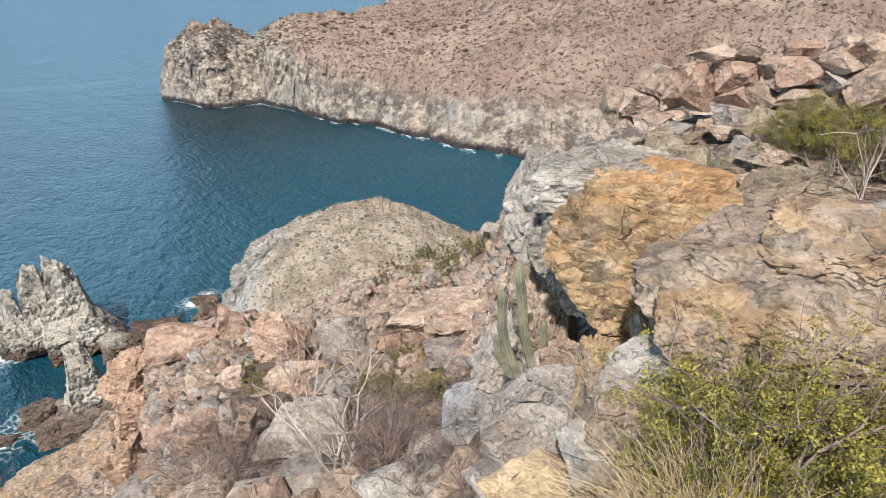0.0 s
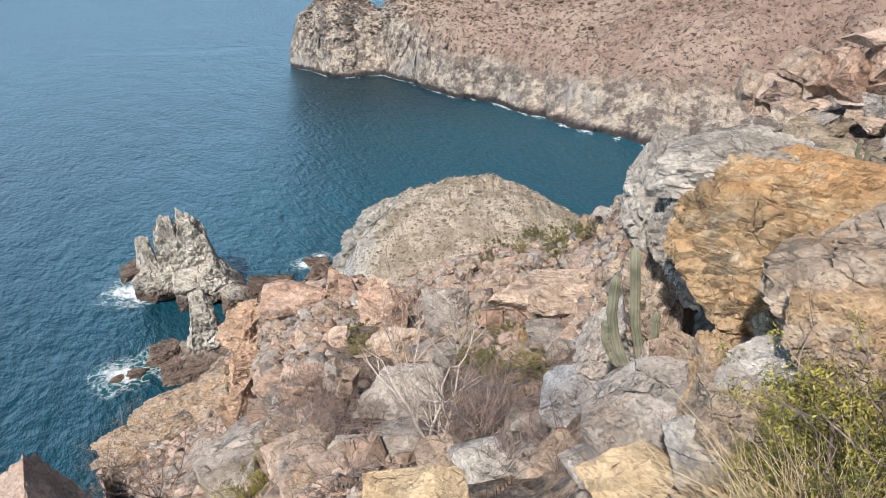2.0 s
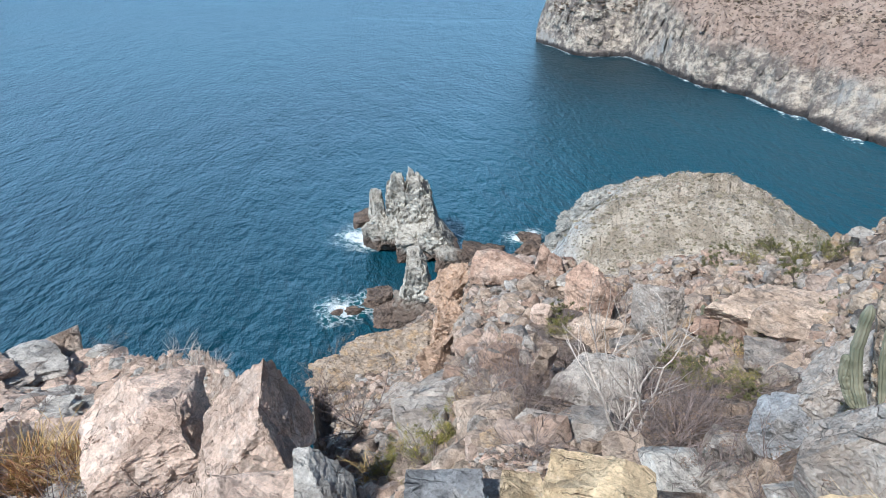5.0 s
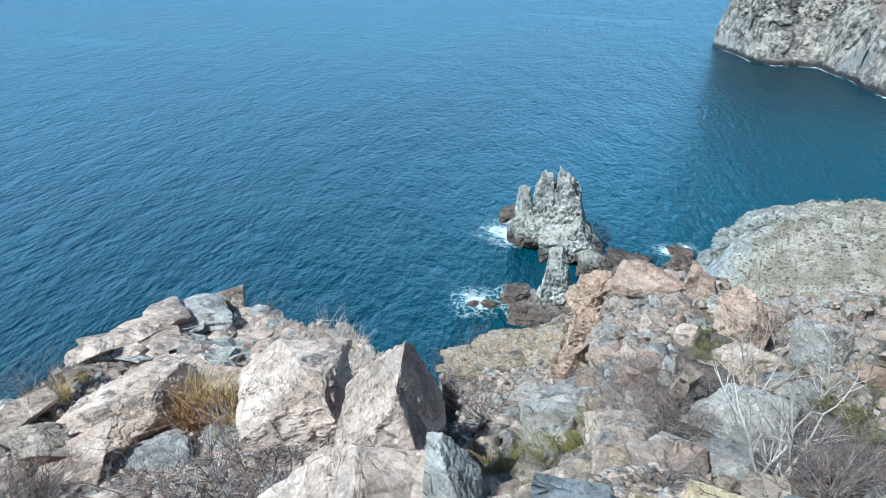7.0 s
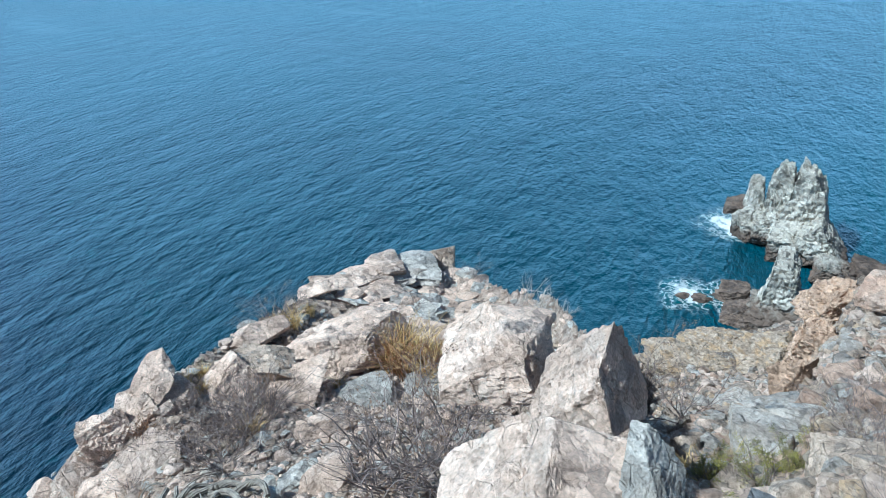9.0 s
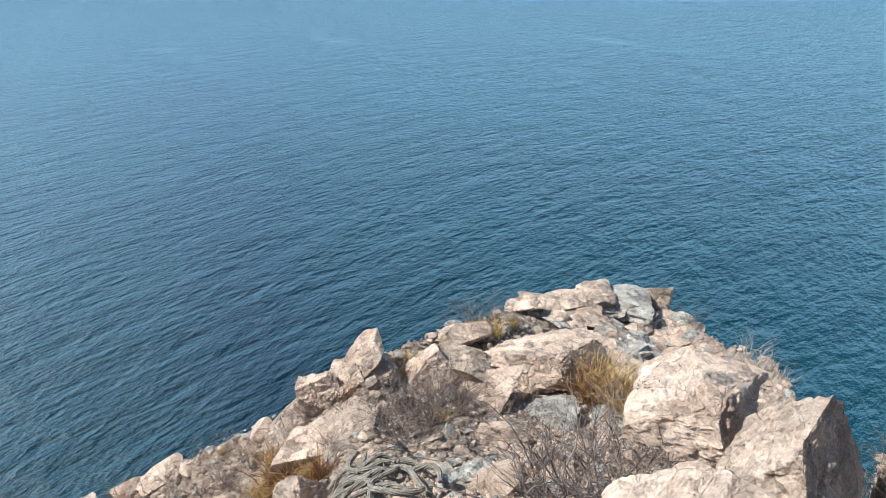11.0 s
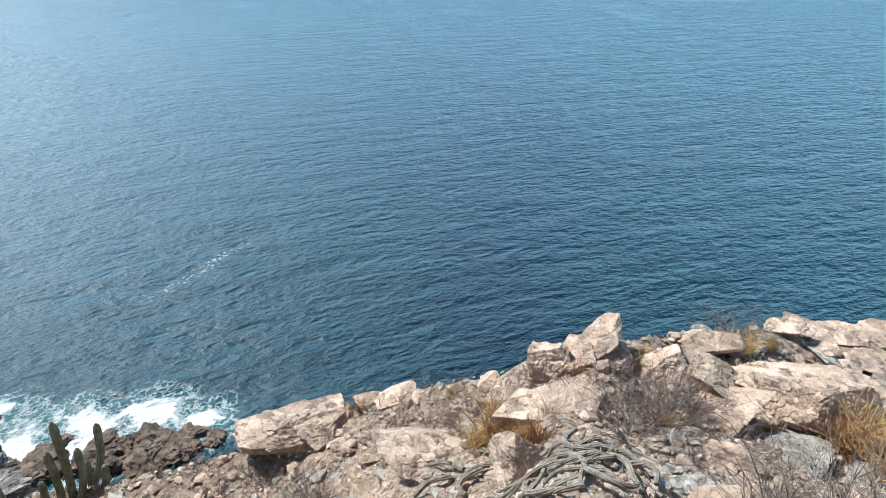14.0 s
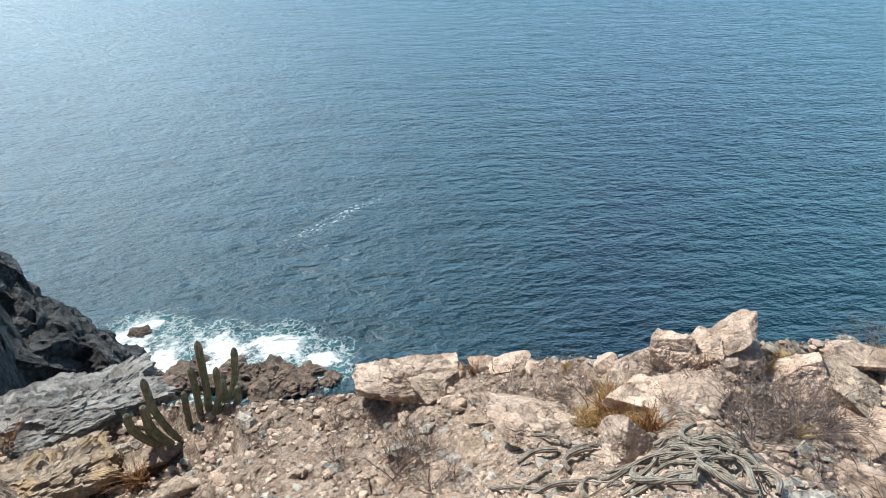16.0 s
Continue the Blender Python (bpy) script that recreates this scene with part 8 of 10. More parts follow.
boulder("boulder", BLEACH, (-7.97, 2.35, 33.73), (0.14, 0.11, 0.03), (14, 4, 140), 738, 3, "pale angular chip lying on gravel", carve=((0, -0.6, 0.8, 0.62), (-0.7, 0, 0.7, 0.8)), skew=0.3, cuts=4, roughness=0.025, fracture=0.04, cracks=0.04, group='chips on the spur')
boulder("boulder", PINK, (-5.73, 0.29, 34.75), (0.11, 0.08, 0.03), (8, -2, 128), 739, 3, "pale angular chip lying on gravel", carve=((0, -0.6, 0.8, 0.62), (-0.7, 0, 0.7, 0.8)), skew=0.3, cuts=4, roughness=0.025, fracture=0.04, cracks=0.04, group='chips on the spur')
boulder("boulder", FLAG, (-5.47, 1.83, 34.58), (0.11, 0.08, 0.04), (11, -8, 104), 740, 3, "pale angular chip lying on gravel", carve=((0, -0.6, 0.8, 0.62), (-0.7, 0, 0.7, 0.8)), skew=0.3, cuts=4, roughness=0.025, fracture=0.04, cracks=0.04, group='chips on the spur')
boulder("boulder", GREY, (-5.24, -0.12, 35.03), (0.06, 0.05, 0.02), (18, 7, 174), 741, 3, "pale angular chip lying on gravel", carve=((0, -0.6, 0.8, 0.62), (-0.7, 0, 0.7, 0.8)), skew=0.3, cuts=4, roughness=0.025, fracture=0.04, cracks=0.04, group='chips on the spur')
boulder("boulder", BLEACH, (-5.08, 0.63, 34.90), (0.05, 0.04, 0.02), (-14, 13, 120), 742, 3, "pale angular chip lying on gravel", carve=((0, -0.6, 0.8, 0.62), (-0.7, 0, 0.7, 0.8)), skew=0.3, cuts=4, roughness=0.025, fracture=0.04, cracks=0.04, group='chips on the spur')
boulder("boulder", BLEACH, (-7.45, 1.22, 34.08), (0.11, 0.08, 0.03), (10, -14, 84), 743, 3, "pale angular chip lying on gravel", carve=((0, -0.6, 0.8, 0.62), (-0.7, 0, 0.7, 0.8)), skew=0.3, cuts=4, roughness=0.025, fracture=0.04, cracks=0.04, group='chips on the spur')
boulder("boulder", BLEACH, (-5.72, 0.28, 34.74), (0.08, 0.06, 0.02), (9, -6, 136), 744, 3, "pale angular chip lying on gravel", carve=((0, -0.6, 0.8, 0.62), (-0.7, 0, 0.7, 0.8)), skew=0.3, cuts=4, roughness=0.025, fracture=0.04, cracks=0.04, group='chips on the spur')
boulder("boulder", FLAG, (-6.09, 0.17, 34.68), (0.11, 0.08, 0.03), (16, -22, 158), 745, 3, "pale angular chip lying on gravel", carve=((0, -0.6, 0.8, 0.62), (-0.7, 0, 0.7, 0.8)), skew=0.3, cuts=4, roughness=0.025, fracture=0.04, cracks=0.04, group='chips on the spur')
boulder("boulder", GREY, (-5.00, -0.03, 35.12), (0.04, 0.03, 0.01), (-17, -17, 137), 746, 3, "pale angular chip lying on gravel", carve=((0, -0.6, 0.8, 0.62), (-0.7, 0, 0.7, 0.8)), skew=0.3, cuts=4, roughness=0.025, fracture=0.04, cracks=0.04, group='chips on the spur')
boulder("boulder", BLEACH, (-5.19, -0.35, 35.03), (0.07, 0.06, 0.02), (8, -2, 143), 747, 3, "pale angular chip lying on gravel", carve=((0, -0.6, 0.8, 0.62), (-0.7, 0, 0.7, 0.8)), skew=0.3, cuts=4, roughness=0.025, fracture=0.04, cracks=0.04, group='chips on the spur')
boulder("boulder", GREY, (-6.66, 1.02, 34.34), (0.07, 0.05, 0.02), (-4, 24, 102), 748, 3, "pale angular chip lying on gravel", carve=((0, -0.6, 0.8, 0.62), (-0.7, 0, 0.7, 0.8)), skew=0.3, cuts=4, roughness=0.025, fracture=0.04, cracks=0.04, group='chips on the spur')
boulder("boulder", BLEACH, (-5.39, 1.19, 34.69), (0.08, 0.06, 0.02), (16, -19, 100), 749, 3, "pale angular chip lying on gravel", carve=((0, -0.6, 0.8, 0.62), (-0.7, 0, 0.7, 0.8)), skew=0.3, cuts=4, roughness=0.025, fracture=0.04, cracks=0.04, group='chips on the spur')
boulder("boulder", BLEACH, (-5.60, -0.14, 34.82), (0.09, 0.06, 0.02), (15, -23, 178), 750, 3, "pale angular chip lying on gravel", carve=((0, -0.6, 0.8, 0.62), (-0.7, 0, 0.7, 0.8)), skew=0.3, cuts=4, roughness=0.025, fracture=0.04, cracks=0.04, group='chips on the spur')
boulder("boulder", FLAG, (-6.14, 1.30, 34.44), (0.07, 0.05, 0.02), (-3, 6, 99), 751, 3, "pale angular chip lying on gravel", carve=((0, -0.6, 0.8, 0.62), (-0.7, 0, 0.7, 0.8)), skew=0.3, cuts=4, roughness=0.025, fracture=0.04, cracks=0.04, group='chips on the spur')
boulder("boulder", FLAG, (-10.95, 3.94, 32.96), (0.17, 0.17, 0.07), (2, 14, 69), 900, 4, "flat layered flagstone dipping with the spur", carve=((0, -0.5, 0.85, 0.7),), skew=0.3, cuts=4, roughness=0.02, fracture=0.06, group='flagstones of the spur')
boulder("boulder", GREY, (-10.36, 4.01, 32.97), (0.14, 0.14, 0.04), (5, 3, 49), 902, 4, "flat layered flagstone dipping with the spur", carve=((0, -0.5, 0.85, 0.7),), skew=0.3, cuts=4, roughness=0.02, fracture=0.06, group='flagstones of the spur')
boulder("boulder", FLAG, (-11.11, 3.32, 33.26), (0.23, 0.23, 0.09), (4, 1, 101), 903, 4, "flat layered flagstone dipping with the spur", carve=((0, -0.5, 0.85, 0.7),), skew=0.3, cuts=4, roughness=0.02, fracture=0.06, group='flagstones of the spur')
boulder("boulder", FLAG, (-9.69, 3.12, 33.31), (0.25, 0.25, 0.08), (0, 4, 67), 904, 4, "flat layered flagstone dipping with the spur", carve=((0, -0.5, 0.85, 0.7),), skew=0.3, cuts=4, roughness=0.02, fracture=0.06, group='flagstones of the spur')
boulder("boulder", GREY, (-9.28, 2.99, 33.39), (0.15, 0.15, 0.06), (-7, 10, 96), 905, 4, "flat layered flagstone dipping with the spur", carve=((0, -0.5, 0.85, 0.7),), skew=0.3, cuts=4, roughness=0.02, fracture=0.06, group='flagstones of the spur')
boulder("boulder", FLAG, (-11.57, 4.15, 33.16), (0.23, 0.23, 0.09), (-8, 1, 88), 906, 4, "flat layered flagstone dipping with the spur", carve=((0, -0.5, 0.85, 0.7),), skew=0.3, cuts=4, roughness=0.02, fracture=0.06, group='flagstones of the spur')
boulder("boulder", FLAG, (-9.50, 3.80, 33.14), (0.16, 0.16, 0.04), (-4, 15, 96), 907, 4, "flat layered flagstone dipping with the spur", carve=((0, -0.5, 0.85, 0.7),), skew=0.3, cuts=4, roughness=0.02, fracture=0.06, group='flagstones of the spur')
boulder("boulder", GREY, (-10.96, 2.66, 33.38), (0.23, 0.23, 0.09), (-6, 10, 58), 908, 4, "flat layered flagstone dipping with the spur", carve=((0, -0.5, 0.85, 0.7),), skew=0.3, cuts=4, roughness=0.02, fracture=0.06, group='flagstones of the spur')
boulder("boulder", FLAG, (-11.72, 4.64, 32.97), (0.27, 0.27, 0.07), (-7, 6, 73), 909, 4, "flat layered flagstone dipping with the spur", carve=((0, -0.5, 0.85, 0.7),), skew=0.3, cuts=4, roughness=0.02, fracture=0.06, group='flagstones of the spur')
boulder("boulder", FLAG, (-10.04, 4.26, 32.85), (0.27, 0.27, 0.10), (-5, 10, 97), 910, 4, "flat layered flagstone dipping with the spur", carve=((0, -0.5, 0.85, 0.7),), skew=0.3, cuts=4, roughness=0.02, fracture=0.06, group='flagstones of the spur')
boulder("boulder", FLAG, (-9.66, 3.64, 33.27), (0.27, 0.27, 0.09), (3, 1, 94), 912, 4, "flat layered flagstone dipping with the spur", carve=((0, -0.5, 0.85, 0.7),), skew=0.3, cuts=4, roughness=0.02, fracture=0.06, group='flagstones of the spur')
boulder("boulder", FLAG, (-11.03, 5.08, 32.97), (0.18, 0.18, 0.05), (4, 8, 35), 913, 4, "flat layered flagstone dipping with the spur", carve=((0, -0.5, 0.85, 0.7),), skew=0.3, cuts=4, roughness=0.02, fracture=0.06, group='flagstones of the spur')
boulder("boulder", FLAG, (-11.05, 3.85, 33.15), (0.22, 0.22, 0.07), (1, 7, 47), 914, 4, "flat layered flagstone dipping with the spur", carve=((0, -0.5, 0.85, 0.7),), skew=0.3, cuts=4, roughness=0.02, fracture=0.06, group='flagstones of the spur')
boulder("boulder", GREY, (-11.53, 4.22, 33.13), (0.22, 0.22, 0.07), (7, 9, 85), 915, 4, "flat layered flagstone dipping with the spur", carve=((0, -0.5, 0.85, 0.7),), skew=0.3, cuts=4, roughness=0.02, fracture=0.06, group='flagstones of the spur')
boulder("boulder", FLAG, (-10.65, 4.70, 32.89), (0.15, 0.15, 0.05), (4, 14, 59), 916, 4, "flat layered flagstone dipping with the spur", carve=((0, -0.5, 0.85, 0.7),), skew=0.3, cuts=4, roughness=0.02, fracture=0.06, group='flagstones of the spur')
boulder("boulder", FLAG, (-10.53, 5.10, 32.99), (0.17, 0.17, 0.05), (-8, -1, 94), 917, 4, "flat layered flagstone dipping with the spur", carve=((0, -0.5, 0.85, 0.7),), skew=0.3, cuts=4, roughness=0.02, fracture=0.06, group='flagstones of the spur')
boulder("boulder", FLAG, (-9.40, 4.64, 33.13), (0.24, 0.24, 0.06), (6, 4, 84), 919, 4, "flat layered flagstone dipping with the spur", carve=((0, -0.5, 0.85, 0.7),), skew=0.3, cuts=4, roughness=0.02, fracture=0.06, group='flagstones of the spur')
boulder("boulder", BLEACH, (-9.88, 3.42, 33.28), (0.30, 0.30, 0.09), (7, 15, 58), 920, 4, "flat layered flagstone dipping with the spur", carve=((0, -0.5, 0.85, 0.7),), skew=0.3, cuts=4, roughness=0.02, fracture=0.06, group='flagstones of the spur')
boulder("boulder", FLAG, (-11.06, 3.02, 33.33), (0.24, 0.24, 0.09), (5, 12, 53), 921, 4, "flat layered flagstone dipping with the spur", carve=((0, -0.5, 0.85, 0.7),), skew=0.3, cuts=4, roughness=0.02, fracture=0.06, group='flagstones of the spur')
boulder("boulder", BLEACH, (-10.32, 4.41, 32.79), (0.21, 0.21, 0.08), (0, 13, 59), 922, 4, "flat layered flagstone dipping with the spur", carve=((0, -0.5, 0.85, 0.7),), skew=0.3, cuts=4, roughness=0.02, fracture=0.06, group='flagstones of the spur')
boulder("boulder", FLAG, (-11.13, 2.93, 33.33), (0.24, 0.24, 0.06), (-3, 5, 99), 923, 4, "flat layered flagstone dipping with the spur", carve=((0, -0.5, 0.85, 0.7),), skew=0.3, cuts=4, roughness=0.02, fracture=0.06, group='flagstones of the spur')
boulder("boulder", GREY, (-10.77, 2.62, 33.34), (0.22, 0.22, 0.07), (-6, 3, 81), 924, 4, "flat layered flagstone dipping with the spur", carve=((0, -0.5, 0.85, 0.7),), skew=0.3, cuts=4, roughness=0.02, fracture=0.06, group='flagstones of the spur')
boulder("boulder", FLAG, (-9.10, 3.42, 33.35), (0.21, 0.21, 0.09), (5, 15, 58), 925, 4, "flat layered flagstone dipping with the spur", carve=((0, -0.5, 0.85, 0.7),), skew=0.3, cuts=4, roughness=0.02, fracture=0.06, group='flagstones of the spur')
boulder("boulder", FLAG, (-10.47, 3.95, 33.02), (0.30, 0.30, 0.08), (-6, 5, 85), 926, 4, "flat layered flagstone dipping with the spur", carve=((0, -0.5, 0.85, 0.7),), skew=0.3, cuts=4, roughness=0.02, fracture=0.06, group='flagstones of the spur')
boulder("boulder", FLAG, (-11.01, 3.01, 33.32), (0.23, 0.23, 0.05), (-8, 9, 59), 927, 4, "flat layered flagstone dipping with the spur", carve=((0, -0.5, 0.85, 0.7),), skew=0.3, cuts=4, roughness=0.02, fracture=0.06, group='flagstones of the spur')
boulder("boulder", FLAG, (-10.30, 4.70, 32.88), (0.25, 0.25, 0.10), (-6, -1, 78), 929, 4, "flat layered flagstone dipping with the spur", carve=((0, -0.5, 0.85, 0.7),), skew=0.3, cuts=4, roughness=0.02, fracture=0.06, group='flagstones of the spur')
boulder("boulder", BLEACH, (-9.97, 3.49, 33.25), (0.14, 0.14, 0.03), (-6, 0, 41), 930, 4, "flat layered flagstone dipping with the spur", carve=((0, -0.5, 0.85, 0.7),), skew=0.3, cuts=4, roughness=0.02, fracture=0.06, group='flagstones of the spur')
boulder("boulder", FLAG, (-10.22, 3.42, 33.26), (0.23, 0.23, 0.05), (2, 0, 91), 931, 4, "flat layered flagstone dipping with the spur", carve=((0, -0.5, 0.85, 0.7),), skew=0.3, cuts=4, roughness=0.02, fracture=0.06, group='flagstones of the spur')
boulder("boulder", GREY, (-10.22, 3.33, 33.27), (0.21, 0.21, 0.06), (7, 2, 48), 932, 4, "flat layered flagstone dipping with the spur", carve=((0, -0.5, 0.85, 0.7),), skew=0.3, cuts=4, roughness=0.02, fracture=0.06, group='flagstones of the spur')
boulder("boulder", BLEACH, (-10.29, 4.86, 32.98), (0.22, 0.22, 0.06), (-5, 1, 38), 933, 4, "flat layered flagstone dipping with the spur", carve=((0, -0.5, 0.85, 0.7),), skew=0.3, cuts=4, roughness=0.02, fracture=0.06, group='flagstones of the spur')
boulder("boulder", FLAG, (-8.75, 2.47, 33.57), (0.27, 0.27, 0.08), (6, 14, 56), 934, 4, "flat layered flagstone dipping with the spur", carve=((0, -0.5, 0.85, 0.7),), skew=0.3, cuts=4, roughness=0.02, fracture=0.06, group='flagstones of the spur')
boulder("boulder", BLEACH, (-9.90, 3.38, 33.23), (0.17, 0.17, 0.05), (-8, 12, 57), 935, 4, "flat layered flagstone dipping with the spur", carve=((0, -0.5, 0.85, 0.7),), skew=0.3, cuts=4, roughness=0.02, fracture=0.06, group='flagstones of the spur')
boulder("boulder", FLAG, (-9.02, 2.49, 33.56), (0.12, 0.12, 0.04), (-1, -1, 87), 937, 4, "flat layered flagstone dipping with the spur", carve=((0, -0.5, 0.85, 0.7),), skew=0.3, cuts=4, roughness=0.02, fracture=0.06, group='flagstones of the spur')
boulder("boulder", GREY, (-10.75, 3.34, 33.20), (0.28, 0.28, 0.12), (-8, 7, 96), 938, 4, "flat layered flagstone dipping with the spur", carve=((0, -0.5, 0.85, 0.7),), skew=0.3, cuts=4, roughness=0.02, fracture=0.06, group='flagstones of the spur')
boulder("boulder", GREY, (-10.37, 2.76, 33.38), (0.17, 0.17, 0.06), (3, 10, 72), 939, 4, "flat layered flagstone dipping with the spur", carve=((0, -0.5, 0.85, 0.7),), skew=0.3, cuts=4, roughness=0.02, fracture=0.06, group='flagstones of the spur')
boulder("boulder", GREY, (-10.64, 3.13, 33.28), (0.22, 0.22, 0.08), (6, 10, 54), 940, 4, "flat layered flagstone dipping with the spur", carve=((0, -0.5, 0.85, 0.7),), skew=0.3, cuts=4, roughness=0.02, fracture=0.06, group='flagstones of the spur')
boulder("boulder", FLAG, (-11.29, 3.61, 33.25), (0.16, 0.16, 0.05), (-2, 4, 87), 941, 4, "flat layered flagstone dipping with the spur", carve=((0, -0.5, 0.85, 0.7),), skew=0.3, cuts=4, roughness=0.02, fracture=0.06, group='flagstones of the spur')
boulder("boulder", GREY, (-9.11, 3.14, 33.40), (0.28, 0.28, 0.07), (4, 4, 85), 942, 4, "flat layered flagstone dipping with the spur", carve=((0, -0.5, 0.85, 0.7),), skew=0.3, cuts=4, roughness=0.02, fracture=0.06, group='flagstones of the spur')
boulder("boulder", GREY, (-10.93, 4.13, 33.04), (0.14, 0.14, 0.05), (-1, 8, 87), 943, 4, "flat layered flagstone dipping with the spur", carve=((0, -0.5, 0.85, 0.7),), skew=0.3, cuts=4, roughness=0.02, fracture=0.06, group='flagstones of the spur')
boulder("boulder", FLAG, (-10.74, 4.87, 32.92), (0.16, 0.16, 0.06), (-2, 0, 49), 944, 4, "flat layered flagstone dipping with the spur", carve=((0, -0.5, 0.85, 0.7),), skew=0.3, cuts=4, roughness=0.02, fracture=0.06, group='flagstones of the spur')
boulder("boulder", BLEACH, (-8.59, 2.18, 33.68), (0.12, 0.12, 0.03), (-5, 14, 97), 945, 4, "flat layered flagstone dipping with the spur", carve=((0, -0.5, 0.85, 0.7),), skew=0.3, cuts=4, roughness=0.02, fracture=0.06, group='flagstones of the spur')
boulder("boulder", BLEACH, (-11.07, 4.87, 32.89), (0.31, 0.31, 0.09), (8, 9, 58), 946, 4, "flat layered flagstone dipping with the spur", carve=((0, -0.5, 0.85, 0.7),), skew=0.3, cuts=4, roughness=0.02, fracture=0.06, group='flagstones of the spur')
boulder("boulder", BLEACH, (-10.56, 5.01, 32.97), (0.29, 0.29, 0.11), (-3, -2, 53), 948, 4, "flat layered flagstone dipping with the spur", carve=((0, -0.5, 0.85, 0.7),), skew=0.3, cuts=4, roughness=0.02, fracture=0.06, group='flagstones of the spur')
boulder("boulder", FLAG, (-9.37, 3.50, 33.28), (0.24, 0.24, 0.10), (0, 7, 48), 950, 4, "flat layered flagstone dipping with the spur", carve=((0, -0.5, 0.85, 0.7),), skew=0.3, cuts=4, roughness=0.02, fracture=0.06, group='flagstones of the spur')
boulder("boulder", BLEACH, (-10.63, 3.99, 33.01), (0.32, 0.32, 0.09), (3, -1, 73), 951, 4, "flat layered flagstone dipping with the spur", carve=((0, -0.5, 0.85, 0.7),), skew=0.3, cuts=4, roughness=0.02, fracture=0.06, group='flagstones of the spur')
boulder("boulder", FLAG, (-10.65, 3.33, 33.18), (0.24, 0.24, 0.08), (6, 2, 63), 952, 4, "flat layered flagstone dipping with the spur", carve=((0, -0.5, 0.85, 0.7),), skew=0.3, cuts=4, roughness=0.02, fracture=0.06, group='flagstones of the spur')
boulder("boulder", BLEACH, (-9.90, 2.96, 33.35), (0.28, 0.28, 0.08), (5, -2, 97), 953, 4, "flat layered flagstone dipping with the spur", carve=((0, -0.5, 0.85, 0.7),), skew=0.3, cuts=4, roughness=0.02, fracture=0.06, group='flagstones of the spur')
boulder("boulder", FLAG, (-11.58, 4.34, 33.12), (0.30, 0.30, 0.09), (-7, 9, 90), 954, 4, "flat layered flagstone dipping with the spur", carve=((0, -0.5, 0.85, 0.7),), skew=0.3, cuts=4, roughness=0.02, fracture=0.06, group='flagstones of the spur')
boulder("boulder", BLEACH, (-9.75, 4.43, 33.02), (0.21, 0.21, 0.08), (-5, 3, 72), 955, 4, "flat layered flagstone dipping with the spur", carve=((0, -0.5, 0.85, 0.7),), skew=0.3, cuts=4, roughness=0.02, fracture=0.06, group='flagstones of the spur')
boulder("boulder", BLEACH, (-10.26, 2.71, 33.40), (0.29, 0.29, 0.11), (8, -2, 104), 956, 4, "flat layered flagstone dipping with the spur", carve=((0, -0.5, 0.85, 0.7),), skew=0.3, cuts=4, roughness=0.02, fracture=0.06, group='flagstones of the spur')
boulder("boulder", FLAG, (-11.11, 4.52, 32.95), (0.19, 0.19, 0.08), (-7, 16, 75), 957, 4, "flat layered flagstone dipping with the spur", carve=((0, -0.5, 0.85, 0.7),), skew=0.3, cuts=4, roughness=0.02, fracture=0.06, group='flagstones of the spur')
boulder("boulder", FLAG, (-10.28, 5.04, 33.02), (0.20, 0.20, 0.07), (1, 10, 36), 958, 4, "flat layered flagstone dipping with the spur", carve=((0, -0.5, 0.85, 0.7),), skew=0.3, cuts=4, roughness=0.02, fracture=0.06, group='flagstones of the spur')
boulder("boulder", FLAG, (-8.94, 2.41, 33.58), (0.15, 0.15, 0.05), (2, 3, 98), 959, 4, "flat layered flagstone dipping with the spur", carve=((0, -0.5, 0.85, 0.7),), skew=0.3, cuts=4, roughness=0.02, fracture=0.06, group='flagstones of the spur')
boulder("boulder", GREY, (-9.80, 2.77, 33.36), (0.16, 0.16, 0.06), (8, 2, 97), 960, 4, "flat layered flagstone dipping with the spur", carve=((0, -0.5, 0.85, 0.7),), skew=0.3, cuts=4, roughness=0.02, fracture=0.06, group='flagstones of the spur')
boulder("boulder", GREY, (-8.98, 3.15, 33.40), (0.18, 0.18, 0.05), (-3, 1, 72), 961, 4, "flat layered flagstone dipping with the spur", carve=((0, -0.5, 0.85, 0.7),), skew=0.3, cuts=4, roughness=0.02, fracture=0.06, group='flagstones of the spur')
boulder("boulder", FLAG, (-10.64, 5.16, 32.99), (0.19, 0.19, 0.07), (-8, 4, 81), 962, 4, "flat layered flagstone dipping with the spur", carve=((0, -0.5, 0.85, 0.7),), skew=0.3, cuts=4, roughness=0.02, fracture=0.06, group='flagstones of the spur')
boulder("boulder", BLEACH, (-9.81, 2.55, 33.42), (0.18, 0.18, 0.07), (-8, 4, 74), 963, 4, "flat layered flagstone dipping with the spur", carve=((0, -0.5, 0.85, 0.7),), skew=0.3, cuts=4, roughness=0.02, fracture=0.06, group='flagstones of the spur')
boulder("boulder", GREY, (-11.54, 4.84, 32.82), (0.21, 0.21, 0.05), (0, 9, 97), 964, 4, "flat layered flagstone dipping with the spur", carve=((0, -0.5, 0.85, 0.7),), skew=0.3, cuts=4, roughness=0.02, fracture=0.06, group='flagstones of the spur')
boulder("boulder", FLAG, (-11.07, 4.44, 33.00), (0.32, 0.32, 0.11), (-4, 4, 43), 965, 4, "flat layered flagstone dipping with the spur", carve=((0, -0.5, 0.85, 0.7),), skew=0.3, cuts=4, roughness=0.02, fracture=0.06, group='flagstones of the spur')
